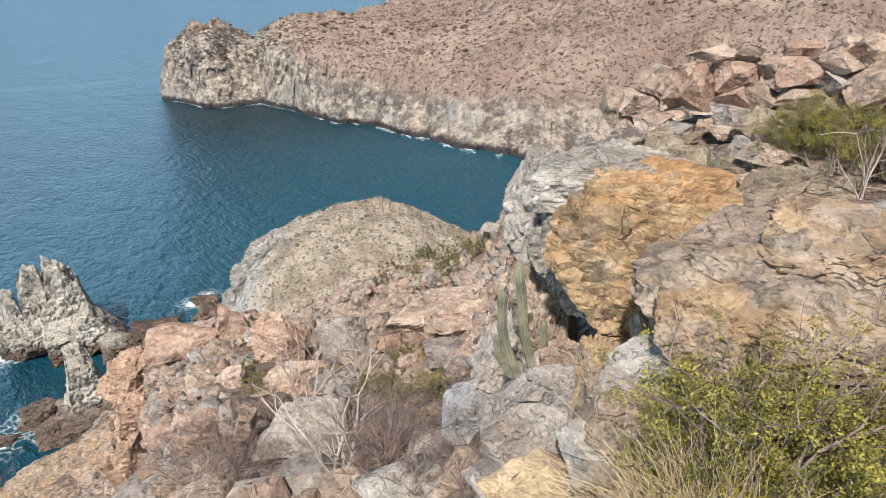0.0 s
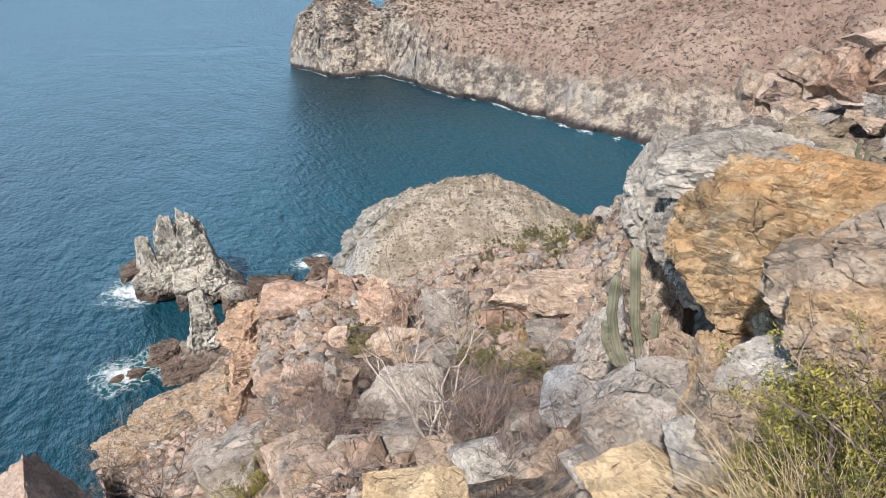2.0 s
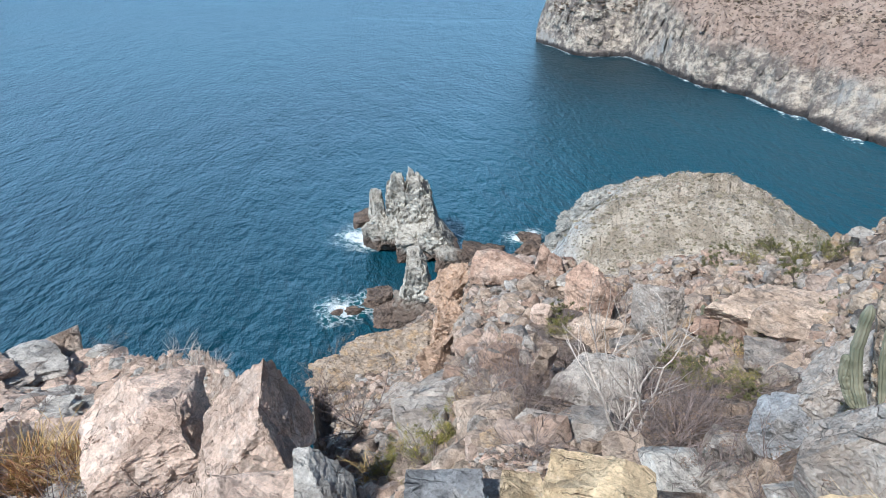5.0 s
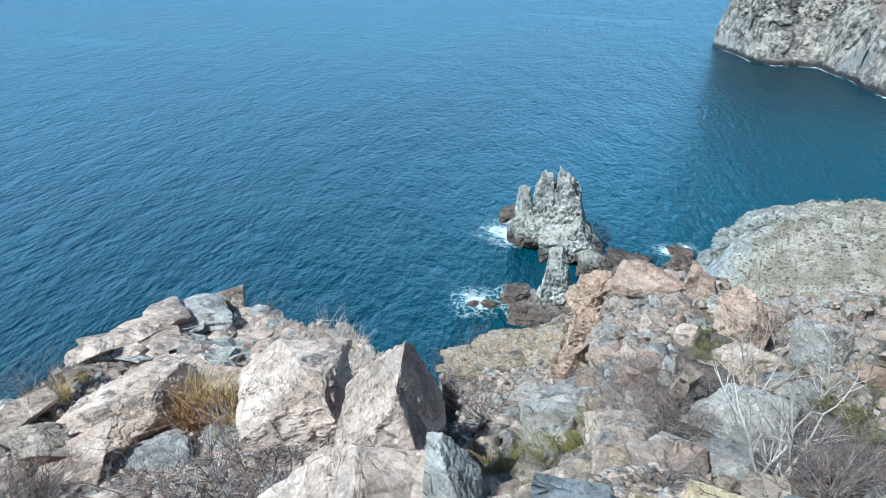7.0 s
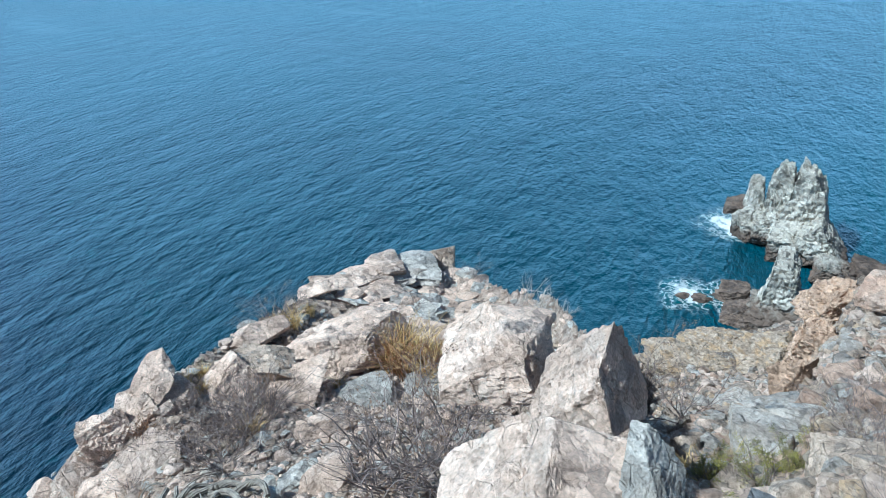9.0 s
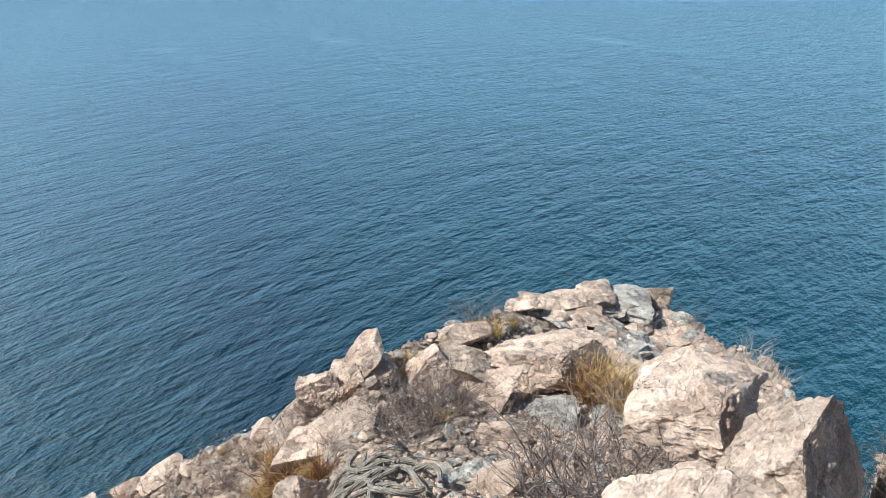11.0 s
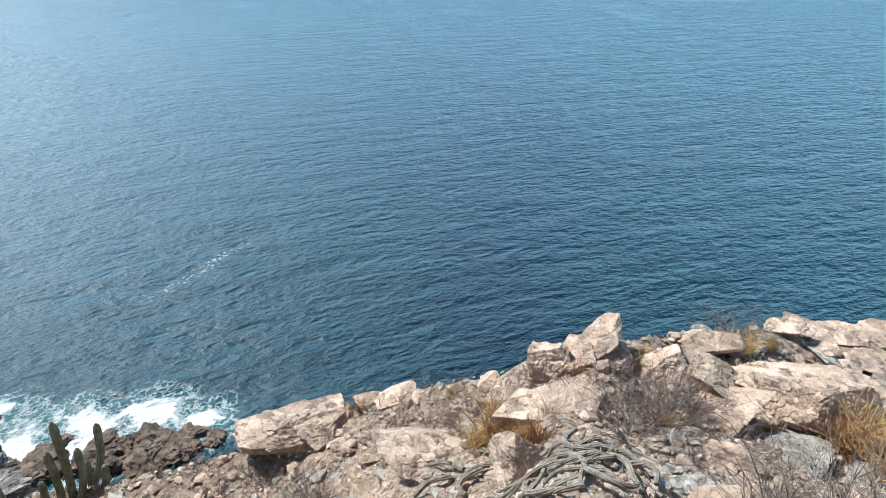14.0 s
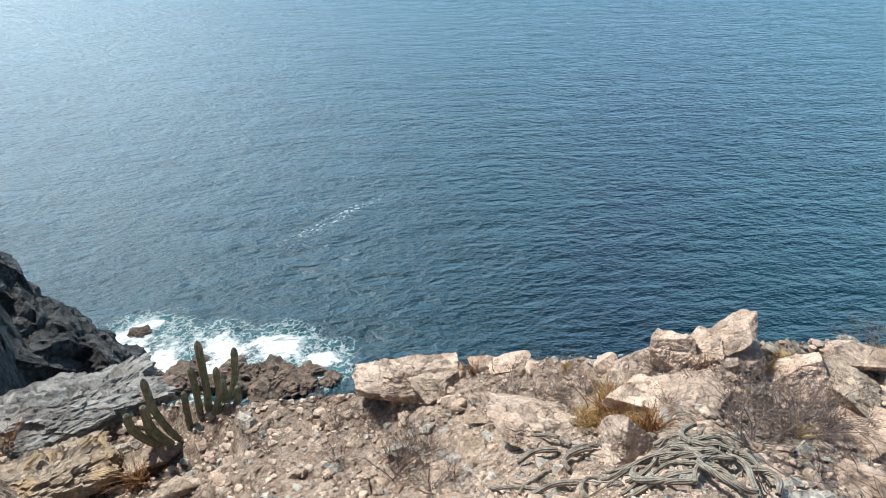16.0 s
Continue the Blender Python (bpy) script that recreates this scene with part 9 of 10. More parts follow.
boulder("boulder", FLAG, (-11.21, 2.80, 33.34), (0.29, 0.29, 0.11), (3, 15, 95), 966, 4, "flat layered flagstone dipping with the spur", carve=((0, -0.5, 0.85, 0.7),), skew=0.3, cuts=4, roughness=0.02, fracture=0.06, group='flagstones of the spur')
boulder("boulder", BLEACH, (-10.41, 4.45, 32.81), (0.32, 0.32, 0.08), (8, 16, 91), 968, 4, "flat layered flagstone dipping with the spur", carve=((0, -0.5, 0.85, 0.7),), skew=0.3, cuts=4, roughness=0.02, fracture=0.06, group='flagstones of the spur')
boulder("boulder", GREY, (-9.77, 3.48, 33.22), (0.16, 0.16, 0.06), (-7, 3, 74), 969, 4, "flat layered flagstone dipping with the spur", carve=((0, -0.5, 0.85, 0.7),), skew=0.3, cuts=4, roughness=0.02, fracture=0.06, group='flagstones of the spur')
boulder("boulder", TAN, (-4.13, -9.16, 31.03), (0.72, 0.33, 0.20), (0, 0, 154), 549, 5, "tan flat block below a cactus", carve=None, roughness=0.04, cuts=7, keep=0.5, fracture=0.08)
boulder("boulder", GREY, (-3.99, -10.16, 30.77), (0.59, 0.23, 0.13), (0, 0, 157), 550, 4, "flat grey stone on the slope", carve=None, roughness=0.04, cuts=7, keep=0.5, fracture=0.08)
boulder("boulder", TAN, (-3.72, -8.09, 31.28), (0.53, 0.23, 0.15), (0, 0, 154), 551, 4, "grey-tan stone on gravel", carve=None, roughness=0.04, cuts=7, keep=0.5, fracture=0.08)
boulder("boulder", GREY, (-5.29, -4.57, 32.77), (0.29, 0.14, 0.09), (0, 0, 129), 552, 4, "flat stone lying on gravel", carve=None, roughness=0.04, cuts=7, keep=0.5, fracture=0.08)
boulder("boulder", TAN, (-6.04, -3.74, 33.19), (0.24, 0.11, 0.07), (0, 0, 119), 553, 4, "tan stone lying on gravel", carve=None, roughness=0.04, cuts=7, keep=0.5, fracture=0.08)
boulder("boulder", GREY, (-5.77, -0.44, 34.85), (0.17, 0.11, 0.06), (0, 0, 92), 554, 4, "grey stone lying on gravel", carve=None, roughness=0.04, cuts=7, keep=0.5, fracture=0.08)
boulder("boulder", PINK, (-5.59, -2.56, 33.75), (0.24, 0.11, 0.08), (0, 0, 112), 555, 4, "pink stone lying on gravel", carve=None, roughness=0.04, cuts=7, keep=0.5, fracture=0.08)
# ---- rubble ----
rng = np.random.default_rng(5)
SORTS = (PINK, TAN, GREY, TAN, RED, TAN)


def litter(count, bear, near, far, small, big, seed, bare=-0.45):
    """Places and sizes of loose stones on the slope, denser close by."""
    g = np.random.default_rng(seed)
    a = np.radians(g.uniform(bear[0], bear[1], count))
    r = near * (far / near) ** g.uniform(0, 1, count)
    s = np.clip(small * np.exp(0.55 * g.normal(size=count)) * (0.45 + r / far * 1.2), small * 0.4, big)
    x, y = -np.sin(a) * r, np.cos(a) * r
    clump = fbm(np.stack([x / 3, y / 3, 0 * x], 1), 3, 71)
    keep = clump > bare
    x, y, s = x[keep], y[keep], s[keep]
    z = ground_height(x, y)
    dry = z > 1.5
    return x[dry], y[dry], z[dry], s[dry]


parts_of = [litter(215, (-8, 46), 6, 46, 0.21, 0.5, 61), litter(125, (50, 165), 3.2, 13, 0.085, 0.2, 62)]
for xs, ys, zs, ss in parts_of:
    for x, y, z, s in zip(xs, ys, zs, ss):
        k = int(rng.integers(0, 14))
        mat = SORTS[int(rng.integers(0, 6))]
        ob = new("stone", rock_mesh(mat, k))
        sx, sy, sz = s * rng.uniform(0.7, 1.3), s * rng.uniform(0.7, 1.2), s * rng.uniform(0.35, 0.8)
        ob.matrix_world = pose(x, y, z + 0.25 * sz, *rng.uniform(-25, 25, 2), rng.uniform(0, 360)) @ Matrix.Diagonal((sx, sy, sz, 1))
        what = {"pink_rock": "pale pink", "tan_rock": "tan", "grey_rock": "grey", "red_rock": "reddish", "blue_grey_rock": "blue-grey"}[mat.name]
        tagged(ob, f"{what} angular loose stone lying on the slope", "stone", "loose stones")


def rubble(name, fields, mats, seed, label, detail=2, flat=0.55):
    """Uncounted small stones, joined."""
    g = np.random.default_rng(seed)
    shapes = [stone_shape(900 + i, 3 + 2 * detail) for i in range(14)]
    verts, faces, tint, n = [], [], [], 0
    for xs, ys, zs, ss in fields:
        for x, y, z, s in zip(xs, ys, zs, ss):
            v, f = shapes[int(g.integers(0, 14))]
            turn = np.array(Euler(g.uniform(0, 6.28, 3)).to_matrix())
            w = (v @ turn.T) * (s * g.uniform(0.6, 1.3, 3) * [1, 1, flat]) + [x, y, z + 0.3 * flat * s]
            verts.append(w)
            faces.append(np.array(f) + n)
            tint.append(np.full(len(f), int(g.integers(0, len(mats)))))
            n += len(v)
    ob = link_mesh(name, np.concatenate(verts).tolist(), np.concatenate(faces).tolist(), None)
    for m in mats:
        ob.data.materials.append(m)
    ob.data.polygons.foreach_set("material_index", np.concatenate(tint))
    return tagged(ob, label, "rubble", kind="stuff")


rubble("ridge_rubble", [litter(19000, (-10, 47), 4, 48, 0.10, 0.30, 63, -0.35)], (TAN, GREY, GREY, TAN, RED, BROWN, PINK), 81, "scattered angular rubble in pink, tan and grey", 2, 0.85)
rubble("ridge_gravel", [litter(15000, (-10, 47), 3, 42, 0.04, 0.11, 67, -0.3)], (TAN, GREY, TAN, RED), 86, "coarse tan and grey gravel between the blocks", 1)
rubble("spur_rubble", [litter(9500, (50, 168), 1.8, 13.5, 0.048, 0.13, 64, -0.8)], (BLEACH, TAN, PINK, BLEACH, FLAG), 82, "small pale stones scattered over the spur", 2, 0.42)
rubble("spur_gravel", [litter(14000, (50, 168), 1.8, 13.5, 0.028, 0.06, 68, -0.9)], (BLEACH, PINK, FLAG, BLEACH, TAN), 87, "fine pale gravel over the spur", 1)
rubble("knoll_stones", [litter(3000, (-2, 22), 46, 85, 0.06, 0.3, 65)], (TAN, GREY, CHALKY), 83, "pale loose stones on the bare knoll", 1)
rubble("verge_stones", [litter(3600, (-42, -5), 1.4, 14, 0.024, 0.12, 66)], (TAN, GREY, PINK), 84, "small stones among bushes beside the viewpoint", 1)
# ---- plants in their places: east, north, height ----
DRY_SPOTS = ((-4.30, 1.08, 1.10), (-4.68, 1.47, 1.01), (-4.09, 1.43, 1.03), (-4.34, 0.87, 0.93), (-4.11, 1.67, 0.83), (-5.14, 2.02, 0.98), (-5.65, 2.71, 0.87), (-5.44, 1.20, 0.72), (-5.68, 1.76, 0.83), (-6.11, 3.30, 0.55), (-9.63, 0.85, 0.58), (-9.77, 1.10, 0.54), (-7.03, -0.55, 0.45), (-6.67, -0.80, 0.36), (-6.41, -0.06, 0.43), (-6.65, 0.30, 0.40), (-10.68, 5.12, 0.47), (-9.89, 3.47, 0.48), (-4.72, 1.01, 0.53), (-8.27, 1.23, 0.31), (-4.83, -4.34, 0.92), (-5.80, -5.66, 0.57), (-5.30, -4.28, 0.60), (-6.25, -3.63, 0.47), (-6.26, -3.10, 0.41), (-5.79, -0.30, 0.75), (-6.44, 0.05, 0.74), (-6.17, -0.60, 0.42), (-7.19, -3.29, 0.26), (-7.24, -2.86, 0.30),)
DRY_SPOTS_B = ((-7.12, -4.43, 0.28), (-8.97, 0.72, 0.38), (-6.12, -1.26, 0.36), (-5.39, -6.02, 0.48), (-4.56, -6.59, 0.38), (-4.62, -3.62, 0.62), (-6.94, -2.32, 0.33), (-5.83, 0.36, 0.41), (-6.44, 0.85, 0.53), (-6.53, -0.28, 0.59), (-6.99, 0.10, 0.62), (-7.00, 0.35, 0.63), (-6.75, -3.62, 0.44), (-6.72, -2.88, 0.42), (-6.75, -2.41, 0.45), (-6.31, -5.94, 0.49), (-5.74, -4.81, 0.54), (-5.72, -6.71, 0.40), (-4.81, -5.38, 0.54), (-0.58, 3.73, 0.51), (-0.38, 6.25, 0.59), (-2.88, 5.86, 0.49), (-2.89, 5.28, 0.60), (-3.49, 12.93, 0.80), (-1.23, 9.64, 0.58), (-3.46, 9.58, 0.63), (-0.04, 2.88, 0.27), (-5.82, 9.16, 0.58), (-2.00, 5.91, 0.55), (-2.05, 4.57, 0.39),)
DRY_SPOTS_C = ((-6.92, 7.59, 1.40), (-16.86, 16.16, 2.86), (-18.31, 18.86, 2.58), (-3.20, 5.25, 0.55), (-2.14, 4.27, 0.43), (-2.29, 5.12, 0.37), (-0.58, 3.72, 0.47), (-0.48, 4.20, 0.37), (-1.24, 4.11, 0.30), (-0.11, 8.89, 0.44), (-3.20, 5.94, 0.29), (-6.97, 2.66, 0.66), (-6.40, 2.84, 0.55), (-6.26, 3.18, 0.48), (-2.70, 7.19, 0.49), (-2.54, 6.01, 0.38), (-0.66, 4.64, 0.41), (-2.56, 5.13, 0.38), (-2.82, 5.11, 0.35), (-0.76, 10.53, 0.52), (-0.10, 7.46, 0.46), (0.18, 5.03, 0.42), (-3.43, 8.09, 0.36), (0.25, 2.90, 0.36), (-0.04, 3.34, 0.38), (-0.37, 3.09, 0.40), (-1.43, 3.10, 0.37), (-1.31, 5.84, 0.52), (-1.52, 5.59, 0.51), (0.44, 2.27, 0.24),)
DRY_SPOTS_D = ((0.26, 2.39, 0.28), (-0.26, 3.19, 0.37),)
SPUR_SPOTS = ((-5.10, -4.54, 0.50), (-5.41, -4.16, 0.45), (-5.65, -5.42, 0.40), (-4.86, -3.43, 0.45), (-5.83, -6.04, 0.30), (-6.22, -0.55, 0.40), (-6.79, -0.19, 0.45), (-7.14, 0.22, 0.40), (-6.87, -0.47, 0.35), (-6.68, -3.13, 0.30), (-6.85, -2.77, 0.30), (-7.10, -4.11, 0.30), (-7.06, -3.69, 0.25), (-9.16, 0.37, 0.30), (-6.89, 0.07, 0.40), (-7.07, 0.44, 0.35), (-6.66, -0.36, 0.35), (-6.52, -2.98, 0.35), (-6.66, -3.46, 0.30), (-6.46, -2.54, 0.30), (-6.66, -1.13, 0.45), (-6.42, -0.65, 0.40), (-6.63, -0.09, 0.40), (-6.74, -1.47, 0.40),)
HOLLOW_SPOTS = ((-3.22, 6.24, 0.48), (-2.49, 5.34, 0.48), (-2.91, 6.93, 0.41), (-2.40, 4.72, 0.41), (-1.96, 5.05, 0.34), (-3.29, 5.75, 0.48), (-1.15, 5.64, 0.41), (-0.66, 4.03, 0.41), (-0.63, 5.43, 0.41), (-0.90, 6.61, 0.41), (-0.53, 7.25, 0.41), (-0.39, 4.03, 0.34), (-0.74, 3.72, 0.27), (-0.17, 3.81, 0.27), (-1.02, 3.98, 0.27), (-0.83, 4.00, 0.41), (-0.65, 4.04, 0.41), (-1.22, 5.35, 0.34), (-0.67, 5.35, 0.34), (-2.43, 4.62, 0.41), (-1.91, 4.03, 0.41), (-3.21, 5.82, 0.34), (-2.18, 5.17, 0.34), (-1.50, 3.35, 0.27), (-1.51, 4.07, 0.27), (-14.48, 14.77, 0.41), (-6.90, 7.20, 0.34), (-17.18, 16.89, 0.48), (-7.43, 7.69, 0.41), (-4.91, 18.19, 0.48), (-2.40, 14.28, 0.41), (-3.27, 10.19, 0.41),)
BARE_SPOTS = ((-1.02, 3.97, 1.36), (-2.35, 7.84, 1.47), (-1.45, 7.40, 1.18), (-6.90, 4.34, 0.90), (-8.35, 4.99, 0.60), (-7.09, 4.44, 0.71), (-6.38, 4.37, 0.33), (-1.16, 4.47, 0.83), (3.67, 5.84, 0.85), (3.69, 6.40, 0.71),)
GRASS_SPOTS = ((-7.71, 2.59, 0.35), (-7.85, 2.32, 0.32), (-7.39, 2.78, 0.35), (-9.42, 1.15, 0.34), (-9.29, 0.87, 0.30), (-9.82, 1.52, 0.27), (-8.70, 2.06, 0.33), (-8.41, 2.25, 0.29), (-7.44, -0.64, 0.18), (-6.50, 0.08, 0.26), (-7.32, 1.31, 0.22), (-6.01, -2.04, 0.31), (-5.77, -1.69, 0.29), (-5.82, -1.46, 0.24), (-6.55, -2.09, 0.38), (-6.26, -1.72, 0.36), (-6.22, -2.05, 0.31), (-7.76, -0.56, 0.20), (-7.97, -0.30, 0.20), (-7.40, -0.72, 0.16), (-6.27, -2.29, 0.24), (-7.51, -0.37, 0.22), (-7.48, -0.51, 0.19), (-6.14, -3.29, 0.17), (-7.04, -4.60, 0.16), (-7.20, -2.94, 0.15), (-5.92, -1.38, 0.19), (-6.20, -5.38, 0.16), (-7.33, 2.99, 0.62), (-7.57, 2.60, 0.70),)
GRASS_SPOTS_B = ((-7.91, 2.28, 0.72), (-7.98, 2.58, 0.65), (-6.94, 2.56, 0.59), (-6.54, 2.92, 0.50), (-6.14, -1.88, 0.36), (-6.04, -1.59, 0.33), (-6.02, -2.12, 0.31), (-7.63, 2.29, 0.47), (-0.64, 7.97, 0.30), (-1.04, 7.22, 0.28), (-3.38, 4.12, 0.41), (-3.64, 4.05, 0.36),)
RED_GRASS_SPOTS = ((-3.68, -9.70, 0.54), (-3.43, -9.82, 0.48), (-3.62, -9.05, 0.51), (-2.80, -11.78, 0.52), (-3.09, -11.66, 0.46), (-5.52, -1.49, 0.28), (-6.32, -1.94, 0.46), (-5.93, -1.68, 0.44), (-5.61, -1.29, 0.34), (-7.63, 2.29, 0.61), (-7.21, 2.57, 0.59), (-6.90, -1.08, 0.23), (-7.05, -4.39, 0.23), (-6.51, -5.61, 0.20),)
TALL_GRASS_SPOTS = ((0.57, 1.51, 0.43), (0.65, 1.45, 0.50), (0.73, 1.44, 0.43), (0.52, 1.60, 0.33), (0.64, 1.53, 0.43), (0.87, 1.40, 0.39), (0.45, 1.65, 0.24), (0.98, 1.42, 0.26), (0.59, 1.46, 0.39), (0.77, 1.41, 0.39), (0.55, 1.55, 0.39), (0.63, 1.57, 0.36), (0.82, 1.45, 0.47), (0.72, 1.43, 0.56), (0.90, 1.43, 0.36), (0.47, 1.58, 0.33), (0.55, 1.48, 0.47), (0.59, 1.56, 0.43), (0.66, 1.58, 0.41), (0.71, 1.52, 0.47), (0.66, 1.44, 0.51), (0.75, 1.45, 0.45), (0.52, 1.51, 0.43), (0.85, 1.39, 0.41), (0.80, 1.49, 0.39),)
GREEN_SPOTS = ((0.79, 1.58, 0.62), (0.93, 1.51, 0.58), (1.09, 1.76, 0.42), (1.15, 1.80, 0.34), (0.87, 1.78, 0.42), (0.74, 1.81, 0.37), (0.79, 1.36, 0.32), (3.57, 7.33, 0.54), (3.88, 7.05, 0.71), (3.97, 6.78, 0.65), (4.10, 6.29, 0.80), (3.52, 7.64, 0.35), (3.71, 7.07, 0.62), (0.39, 2.94, 0.13), (0.19, 13.26, 0.40), (-1.89, 20.69, 0.69), (-0.40, 16.96, 0.64), (-3.32, 8.51, 0.36), (-0.93, 6.41, 0.20), (-2.91, 4.08, 0.58), (-3.21, 3.90, 0.50), (-2.79, 4.34, 0.43), (0.32, 3.60, 0.13), (2.78, 10.38, 0.27), (5.15, 10.76, 0.36), (-0.79, 6.06, 0.26), (-0.43, 6.19, 0.33), (0.80, 1.86, 0.54), (0.89, 1.81, 0.49), (0.97, 1.81, 0.55), (1.05, 1.79, 0.58), (1.10, 1.71, 0.50), (0.76, 1.78, 0.40), (0.93, 1.73, 0.40), (1.04, 1.68, 0.42), (3.46, 7.23, 0.50), (3.58, 6.98, 0.60), (3.77, 6.79, 0.65), (3.91, 6.68, 0.65), (3.77, 7.07, 0.55), (4.01, 7.06, 0.60), (3.62, 7.53, 0.40),)
OLIVE_SPOTS = ((0.37, 13.07, 0.34), (-3.72, 60.20, 1.94), (-0.40, 8.07, 0.41), (-0.93, 8.44, 0.31), (-3.80, 9.84, 0.45), (-3.19, 26.52, 0.70), (-0.58, 16.93, 0.70), (0.13, 16.43, 0.50), (-0.27, 13.11, 0.50), (-1.36, 7.21, 0.30), (-0.95, 8.04, 0.35), (-0.64, 8.99, 0.40), (-0.93, 6.33, 0.30), (-0.32, 5.97, 0.30), (-2.53, 18.54, 0.60), (-1.09, 6.79, 0.30), (-0.79, 6.10, 0.35), (0.26, 9.44, 0.30),)
# ---- plants ----
def plain(name, a, b, scale=20.0, rough=0.85):
    """Two tones in fine patches, with a shift from plant to plant."""
    m, nt, bs = material(name, rough)
    geo = nt.nodes.new("ShaderNodeNewGeometry")
    n = node(nt, "ShaderNodeTexNoise", Scale=scale, Detail=3.0)
    nt.links.new(geo.outputs["Position"], n.inputs["Vector"])
    c = mixed(nt, ramp(nt, n.outputs["Fac"], 0.35, 0.65), a, b)
    c2 = nt.nodes.new("ShaderNodeHueSaturation")
    nt.links.new(math_node(nt, "ADD", math_node(nt, "MULTIPLY", geo.outputs["Random Per Island"], 0.7), 0.65), c2.inputs["Value"])
    nt.links.new(c, c2.inputs["Color"])
    nt.links.new(c2.outputs[0], bs.inputs["Base Color"])
    return m


TWIG = plain("dry_twig", (0.13, 0.095, 0.08), (0.26, 0.20, 0.175))
PALE_TWIG = plain("bleached_twig", (0.36, 0.30, 0.25), (0.52, 0.45, 0.38))
LEAF = plain("green_leaf", (0.11, 0.108, 0.018), (0.34, 0.29, 0.052), 10.0, 0.6)
OLIVE_LEAF = plain("olive_leaf", (0.10, 0.10, 0.03), (0.17, 0.15, 0.05), 14.0, 0.7)
STRAW = plain("straw", (0.46, 0.30, 0.11), (0.60, 0.43, 0.19), 9.0)
PALE_STRAW = plain("bleached_straw", (0.46, 0.34, 0.185), (0.62, 0.49, 0.30), 9.0)
RUST_STRAW = plain("rusty_dry_grass", (0.28, 0.13, 0.06), (0.38, 0.22, 0.10), 9.0)
DEAD_LEAF = plain("dead_leaf", (0.21, 0.13, 0.085), (0.31, 0.22, 0.15), 12.0)
CACTUS = plain("cactus_skin", (0.14, 0.14, 0.088), (0.24, 0.225, 0.15), 8.0, 0.7)
DEAD_CACTUS = plain("dead_cactus_skin", (0.15, 0.125, 0.10), (0.28, 0.24, 0.19), 16.0)


def tube(pts, radii, sides=3, ribs=0):
    """A tapering tube along the points; ribs: depth of its flutes as a share."""
    pts, n = np.asarray(pts, float), len(pts)
    way = np.gradient(pts, axis=0)
    way /= np.linalg.norm(way, axis=1, keepdims=True) + 1e-9
    side = np.cross(way, [0.31, 0.87, 0.38])
    side /= np.linalg.norm(side, axis=1, keepdims=True) + 1e-9
    up = np.cross(way, side)
    ang = np.arange(sides) * 2 * np.pi / sides
    flute = 1 - ribs * (np.arange(sides) % 2)
    ring = (np.cos(ang) * flute)[None, :, None] * side[:, None] + (np.sin(ang) * flute)[None, :, None] * up[:, None]
    v = (pts[:, None] + ring * np.asarray(radii)[:, None, None]).reshape(-1, 3)
    f = []
    for i in range(n - 1):
        for k in range(sides):
            a, b = i * sides + k, i * sides + (k + 1) % sides
            f.append((a, b, b + sides, a + sides))
    f.append(tuple(range(sides))[::-1])
    f.append(tuple(range((n - 1) * sides, n * sides)))
    return v, f


def join_pieces(pieces):
    verts, faces, n = [], [], 0
    for v, f in pieces:
        verts.extend(np.asarray(v).tolist())
        faces.extend([tuple(i + n for i in q) for q in f])
        n += len(v)
    return verts, faces


def stems(g, levels, mains, spread, wander, thick):
    """Branching stems of a shrub about 1 high: lists of points and radii for each level."""
    tiers = [[]]
    for _ in range(mains):
        a, lean = g.uniform(0, 6.28), spread * math.sqrt(g.uniform(0.02, 1))
        way = np.array([math.cos(a) * lean, math.sin(a) * lean, 1.0])
        way /= np.linalg.norm(way)
        tiers[0].append((g.normal(size=3) * [0.05, 0.05, 0], way, g.uniform(0.55, 0.8), thick))
    lines = []
    for level in range(levels):
        grown, nxt = [], []
        for start, way, length, r in tiers[-1]:
            pts, p, w = [start], np.array(start, float), way.copy()
            for _ in range(4):
                w = w + wander * g.normal(size=3) + [0, 0, 0.04]
                w /= np.linalg.norm(w)
                p = p + w * length / 4
                pts.append(p.copy())
            grown.append((pts, np.linspace(r, r * 0.45, 5)))
            for _ in range(4 if level == 0 else 2):
                k = int(g.integers(1, 5))
                out = w + 0.75 * g.normal(size=3)
                out[2] = abs(out[2]) * 0.8 + 0.1
                nxt.append((pts[k], out / np.linalg.norm(out), length * g.uniform(0.4, 0.7), r * 0.5))
        lines.append(grown)
        tiers.append(nxt)
    return lines


def leaves_at(g, pts, count, size):
    """Small folded leaves scattered about the points."""
    pts = np.asarray(pts)
    verts, faces = [], []
    tufts = pts[g.integers(0, len(pts), max(12, count // 26))]  # leaves stand in small bunches
    for i in range(count):
        c = tufts[int(g.integers(0, len(tufts)))] + g.normal(size=3) * 0.032
        a = g.normal(size=3)
        a /= np.linalg.norm(a)
        b = np.cross(a, g.normal(size=3))
        b /= np.linalg.norm(b)
        n = np.cross(a, b)
        s = size * g.uniform(0.6, 1.3)
        k = len(verts)
        verts += [(c - a * s).tolist(), (c + b * s * 0.45 + n * s * 0.15).tolist(), (c + a * s).tolist(), (c - b * s * 0.45 + n * s * 0.15).tolist()]
        faces += [(k, k + 1, k + 2), (k, k + 2, k + 3)]
    return verts, faces


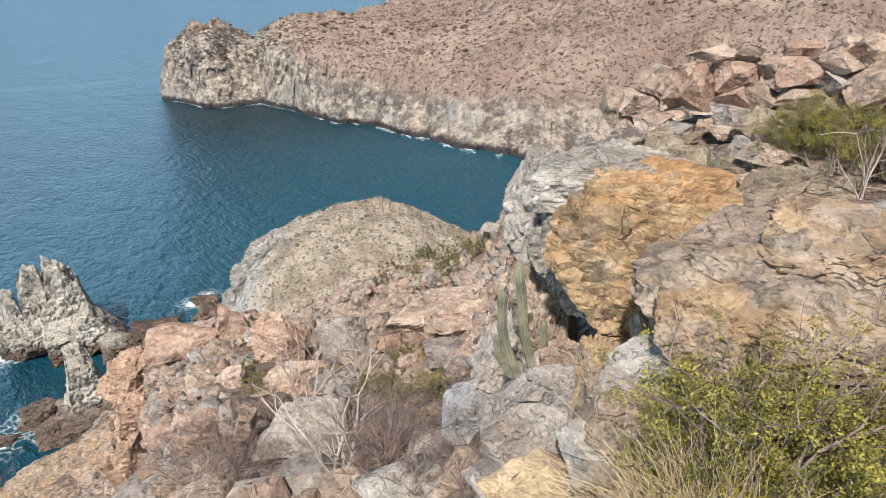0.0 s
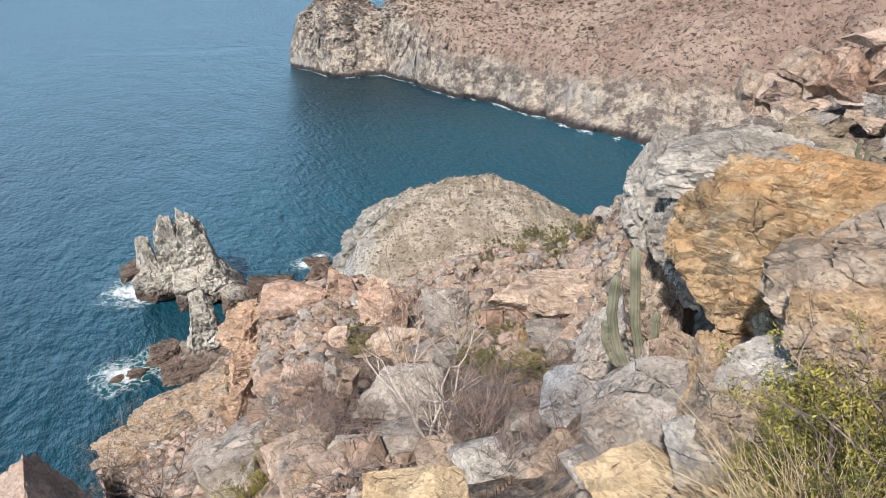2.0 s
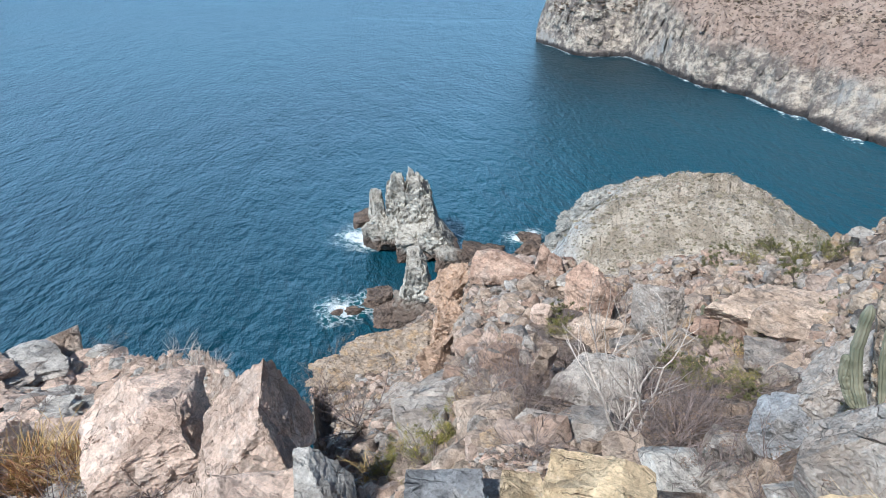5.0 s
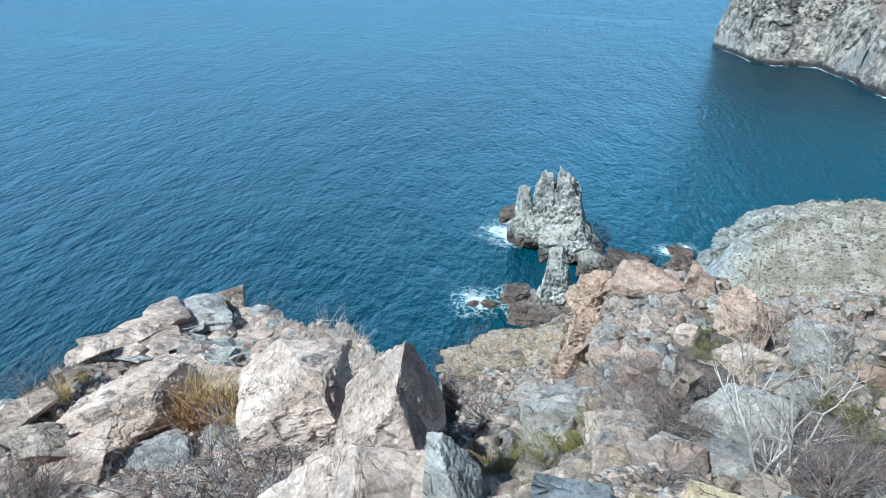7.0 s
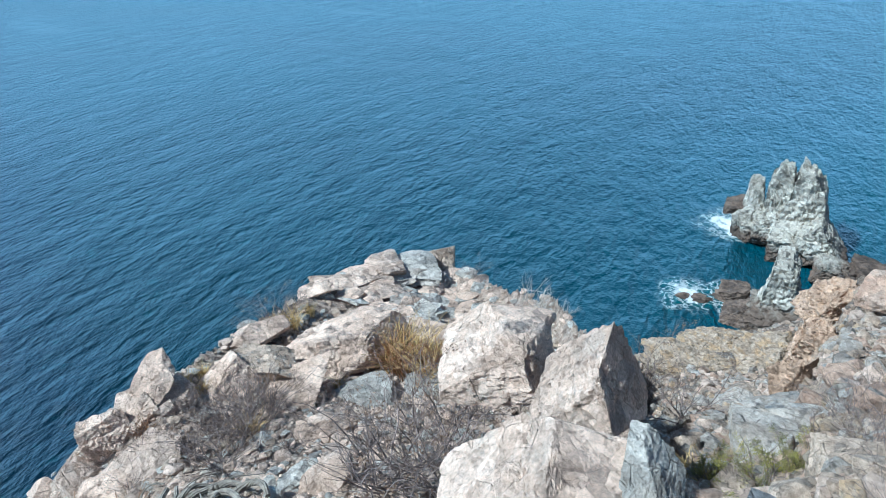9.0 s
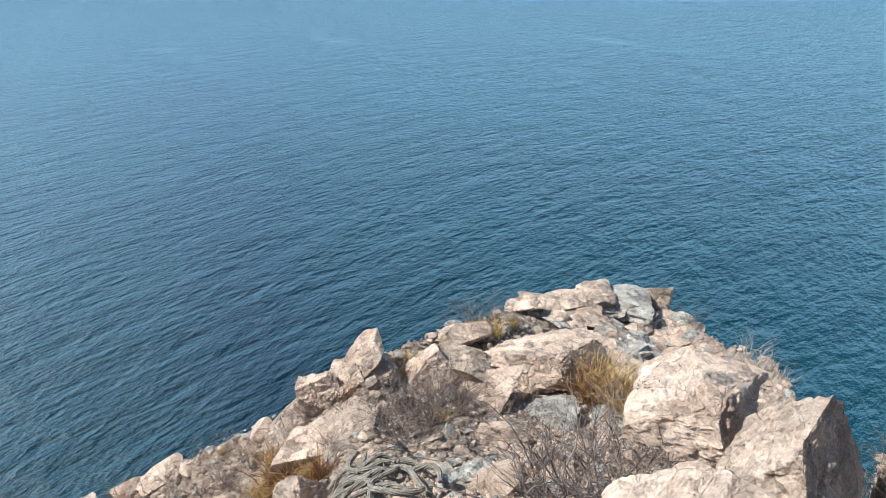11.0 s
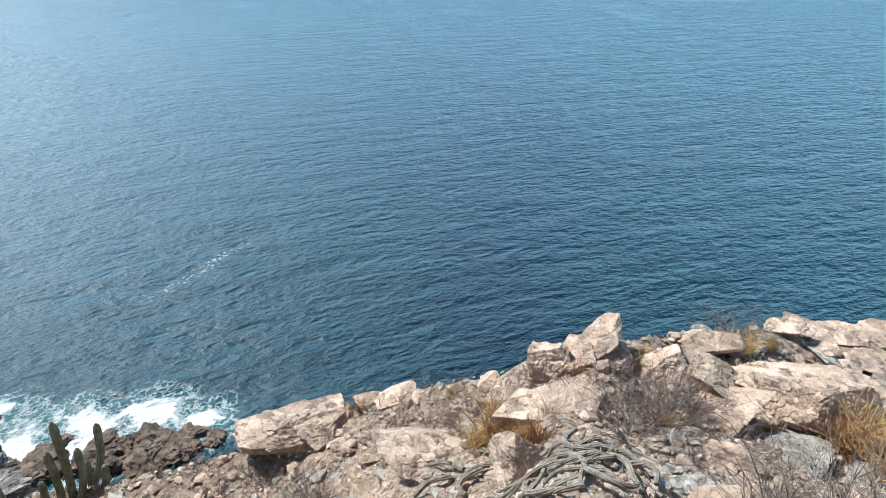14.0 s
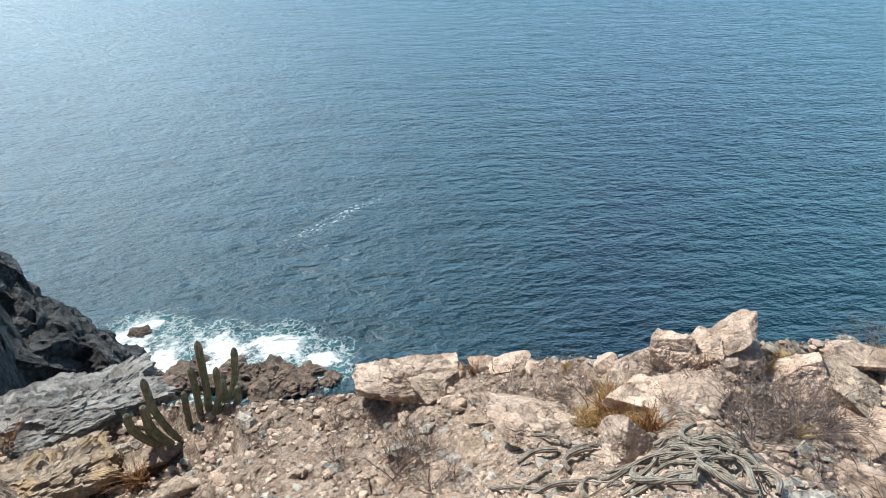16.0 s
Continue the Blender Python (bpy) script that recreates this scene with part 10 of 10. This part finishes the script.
def shrub(kind, seed, label, bark, leaf=None, leaf_name="foliage", count=0, size=0.03, mains=9, spread=0.9, thick=0.013, levels=3):
    g = np.random.default_rng(seed)
    lines = stems(g, levels, mains, spread, 0.16, thick)
    base = tagged(new(kind), label, "shrub")
    link_mesh("stem_frame", *join_pieces([tube(p, r, 4) for p, r in lines[0]]), bark, base)
    fine = [tube(p, r, 3) for tier in lines[1:] for p, r in tier]
    link_mesh("twig_crown", *join_pieces(fine), bark, base)
    if leaf:
        tips = [q for p, _ in lines[-1] for q in p[1:]] + [q for p, _ in lines[-2] for q in p[2:]]
        link_mesh(leaf_name, *leaves_at(g, tips, count, size), leaf, base)
    return base


def tuft(kind, seed, label, mat, blades=70, droop=0.7, width=0.012):
    """A clump of thin curved blades about 1 high."""
    g = np.random.default_rng(seed)
    pieces = []
    for _ in range(blades):
        a, lean = g.uniform(0, 6.28), g.uniform(0.1, 1.0) * droop
        out = np.array([math.cos(a), math.sin(a), 0])
        start = g.normal(size=3) * [0.10, 0.10, 0]
        length = g.uniform(0.5, 1.1)
        pts = [start + out * lean * length * u**1.8 + np.array([0, 0, length * (u - 0.35 * lean * u**2)]) + g.normal(size=3) * 0.015 * u for u in np.linspace(0, 1, 5)]
        pieces.append(tube(pts, np.linspace(width, width * 0.25, 5), 3))
    ob = link_mesh(kind, *join_pieces(pieces), mat)
    return tagged(ob, label, "grass")


def plant(models, spots, group, seed, wide=1.0):
    """Sets copies of the models at the spots; the first of each model is moved there itself."""
    g = np.random.default_rng(seed)
    used = set()
    for i, (x, y, s) in enumerate(spots):
        k = i % len(models)
        z = float(ground_height([x], [y])[0])
        m = pose(x, y, z - 0.02 * s, g.uniform(-8, 8), g.uniform(-8, 8), g.uniform(0, 360))
        if k in used:
            ob = copy_thing(models[k], m)
        else:
            ob, _ = models[k], used.add(k)
            ob.matrix_basis = m
        w = s * wide * g.uniform(0.85, 1.15)
        ob.scale = (w, w, s)
        ob["group"] = group


dry = [shrub("dry_shrub", 10 + i, "leafless grey-brown dry shrub on stony ground", TWIG, DEAD_LEAF, "dry_foliage", 220, 0.016, 12, 1.15, 0.0075) for i in range(4)]
plant(dry, DRY_SPOTS + DRY_SPOTS_B + DRY_SPOTS_C + DRY_SPOTS_D + HOLLOW_SPOTS + SPUR_SPOTS, "dry shrubs", 1, 1.25)
bare = [shrub("bare_shrub", 20 + i, "bleached bare shrub with thin pale branches", PALE_TWIG, mains=5, spread=0.8, thick=0.013) for i in range(3)]
plant(bare, BARE_SPOTS, "bare shrubs", 2, 0.8)
green = [shrub("green_bush", 30 + i, "yellow-green leafy bush growing between rocks", TWIG, LEAF, "foliage", 6500, 0.012, 10, 1.1, 0.014) for i in range(3)]
plant(green, GREEN_SPOTS, "green bushes", 3, 1.0)
olive = [shrub("olive_bush", 40 + i, "dull olive-green bush on the slope", TWIG, OLIVE_LEAF, "foliage", 1800, 0.032, 9, 1.0, 0.014) for i in range(2)]
plant(olive, OLIVE_SPOTS, "olive bushes", 4, 1.1)
grass = [tuft("grass_tuft", 50 + i, "tuft of dry straw-yellow grass", STRAW, 80) for i in range(3)]
plant(grass, GRASS_SPOTS + GRASS_SPOTS_B, "grass tufts", 5, 1.5)
rust = [tuft("rusty_grass_tuft", 55 + i, "tuft of rust-brown dry grass", RUST_STRAW, 90) for i in range(2)]
plant(rust, RED_GRASS_SPOTS, "grass tufts", 6, 1.8)
tall = [tuft("tall_grass", 58 + i, "tall clump of dry pale grass beside a bush", PALE_STRAW, 80, 1.25, 0.0042) for i in range(2)]
plant(tall, TALL_GRASS_SPOTS, "tall grass", 7, 1.1)


def cactus(place, turn, columns, seed, label):
    """A columnar cactus: ribbed stems that bend up from one foot. columns: foot across and back, rise, reach across and back, radius."""
    g = np.random.default_rng(seed)
    base = tagged(new("columnar_cactus"), label, "cactus")
    base.matrix_basis = pose(*place, 0, 0, turn)
    for x, y, h, dx, dy, r in columns:
        u = np.linspace(0, 1, 32)
        bend = np.sin(np.minimum(u * 2.2, 1.5)) * 0.8 + 0.2 * u
        pts = np.stack([x + dx * bend, y + dy * bend, h * (0.55 * u + 0.45 * u**1.3) - 0.05], 1) + np.cumsum(g.normal(size=(32, 3)), 0) * 0.002
        rad = r * (0.8 + 0.2 * np.minimum(u * 6, 1)) * np.sqrt(np.clip(1 - np.clip((u - 0.9) / 0.1, 0, 1) ** 2, 0.02, 1)) * (1 + 0.02 * g.normal(size=32))
        link_mesh("stem", *tube(pts, 0.85 * rad, 22, 0.14), CACTUS, base)
    return base


cactus((-4.93, -8.73, 31.5), 149, ((0.05, 0.1, 1.62, 0.07, 0.1, 0.08), (0.2, 0.05, 1.35, 0.46, 0.1, 0.075), (0.02, -0.1, 1.2, 0.30, 0, 0.072), (0.3, 0, 0.75, 0.1, 0.1, 0.07), (-0.1, 0.15, 1.1, 0.02, 0.1, 0.075),
                                  (0.2, -0.15, 0.7, 0.42, 0.0, 0.07)), 91, "cluster of ribbed grey-green columnar cactus stems")
cactus((-4.62, -9.02, 31.2), 151, ((-0.1, 0, 1.45, -0.34, 0.15, 0.08), (-0.25, -0.05, 1.05, -0.3, 0, 0.09), (-0.4, 0, 0.95, -0.45, 0, 0.085), (-0.45, 0.1, 0.6, -0.1, 0, 0.09), (0.1, 0.1, 0.9, 0.02, 0.1, 0.07)), 92, "ribbed grey-green cactus with leaning stems")
cactus((0.32, 3.40, 37.74), 0, ((0.0, 0.0, 0.60, -0.13, 0.03, 0.036), (0.10, 0.06, 0.74, -0.10, 0.05, 0.034), (0.17, 0.0, 0.40, -0.03, 0.03, 0.028), (-0.04, 0.04, 0.30, -0.10, 0.0, 0.034)), 93, "ribbed columnar cactus leaning among rocks")
cactus((-1.18, 9.25, 34.42), 5, ((0, 0, 0.62, 0.0, 0, 0.045), (0.05, 0, 0.5, 0.22, 0, 0.04), (-0.03, 0.05, 0.45, -0.13, 0, 0.04)), 94, "small forked green columnar cactus on rubble")
cactus((2.24, 5.85, 38.3), 0, ((0, 0, 0.2, 0, 0, 0.02), (0.05, 0, 0.17, 0.01, 0, 0.02)), 95, "pair of short cactus stubs on rock")


def spiky_rosette(place, height, seed):
    g = np.random.default_rng(seed)
    base = tagged(new("spiky_rosette"), "spiky green rosette plant on the saddle", "succulent")
    base.matrix_basis = pose(*place)
    for i in range(16):
        a, lean = i * 2.4, 0.12 + 0.5 * (i / 16)
        u = np.linspace(0, 1, 5)
        pts = np.stack([np.cos(a) * lean * u * height, np.sin(a) * lean * u * height, height * u * (1 - 0.25 * lean)], 1)
        link_mesh("leaf", *tube(pts, 0.035 * np.array([0.9, 1, 0.8, 0.5, 0.08]), 4), CACTUS, base)


spiky_rosette((0.05, 16.95, 32.6), 0.62, 96)


def dead_cactus(place, right, count, seed):
    """A heap of fallen ribbed limbs, curved and crossing."""
    g = np.random.default_rng(seed)
    base = tagged(new("dead_cactus"), "tangle of dead grey ribbed cactus limbs on gravel", "dead cactus")
    for i in range(count):
        cx, cy = g.normal(size=2) * [0.33, 0.17]
        a, turn, length = g.normal() * 0.7 + (3.14 if g.random() < 0.5 else 0), g.normal() * 1.6, g.uniform(0.35, 0.95)
        n = 26
        u = np.linspace(0, 1, n)
        way = a + turn * u + 0.25 * np.sin(u * 7 + i)
        lx, ly = cx + np.cumsum(np.cos(way)) * length / n, cy + np.cumsum(np.sin(way)) * length / n
        x = place[0] + right[0] * lx - right[1] * ly
        y = place[1] + right[1] * lx + right[0] * ly
        z = ground_height(x, y)
        z = np.convolve(np.pad(z, 4, mode="edge"), np.ones(9) / 9, "valid") + 0.035 + 0.10 * g.random() * (1 - (cx / 1.2) ** 2) + 0.05 * np.sin(u * 3.1)
        r = g.uniform(0.022, 0.040) if i < count * 0.7 else g.uniform(0.006, 0.012)
        link_mesh("limb", *tube(np.stack([x, y, z], 1), r * (1 - 0.3 * u), 16, 0.2), DEAD_CACTUS, base)


dead_cactus((-4.92, -0.95), (-0.42, 0.91), 42, 97)
dead_cactus((-5.4, -1.95), (-0.5, 0.87), 8, 98)
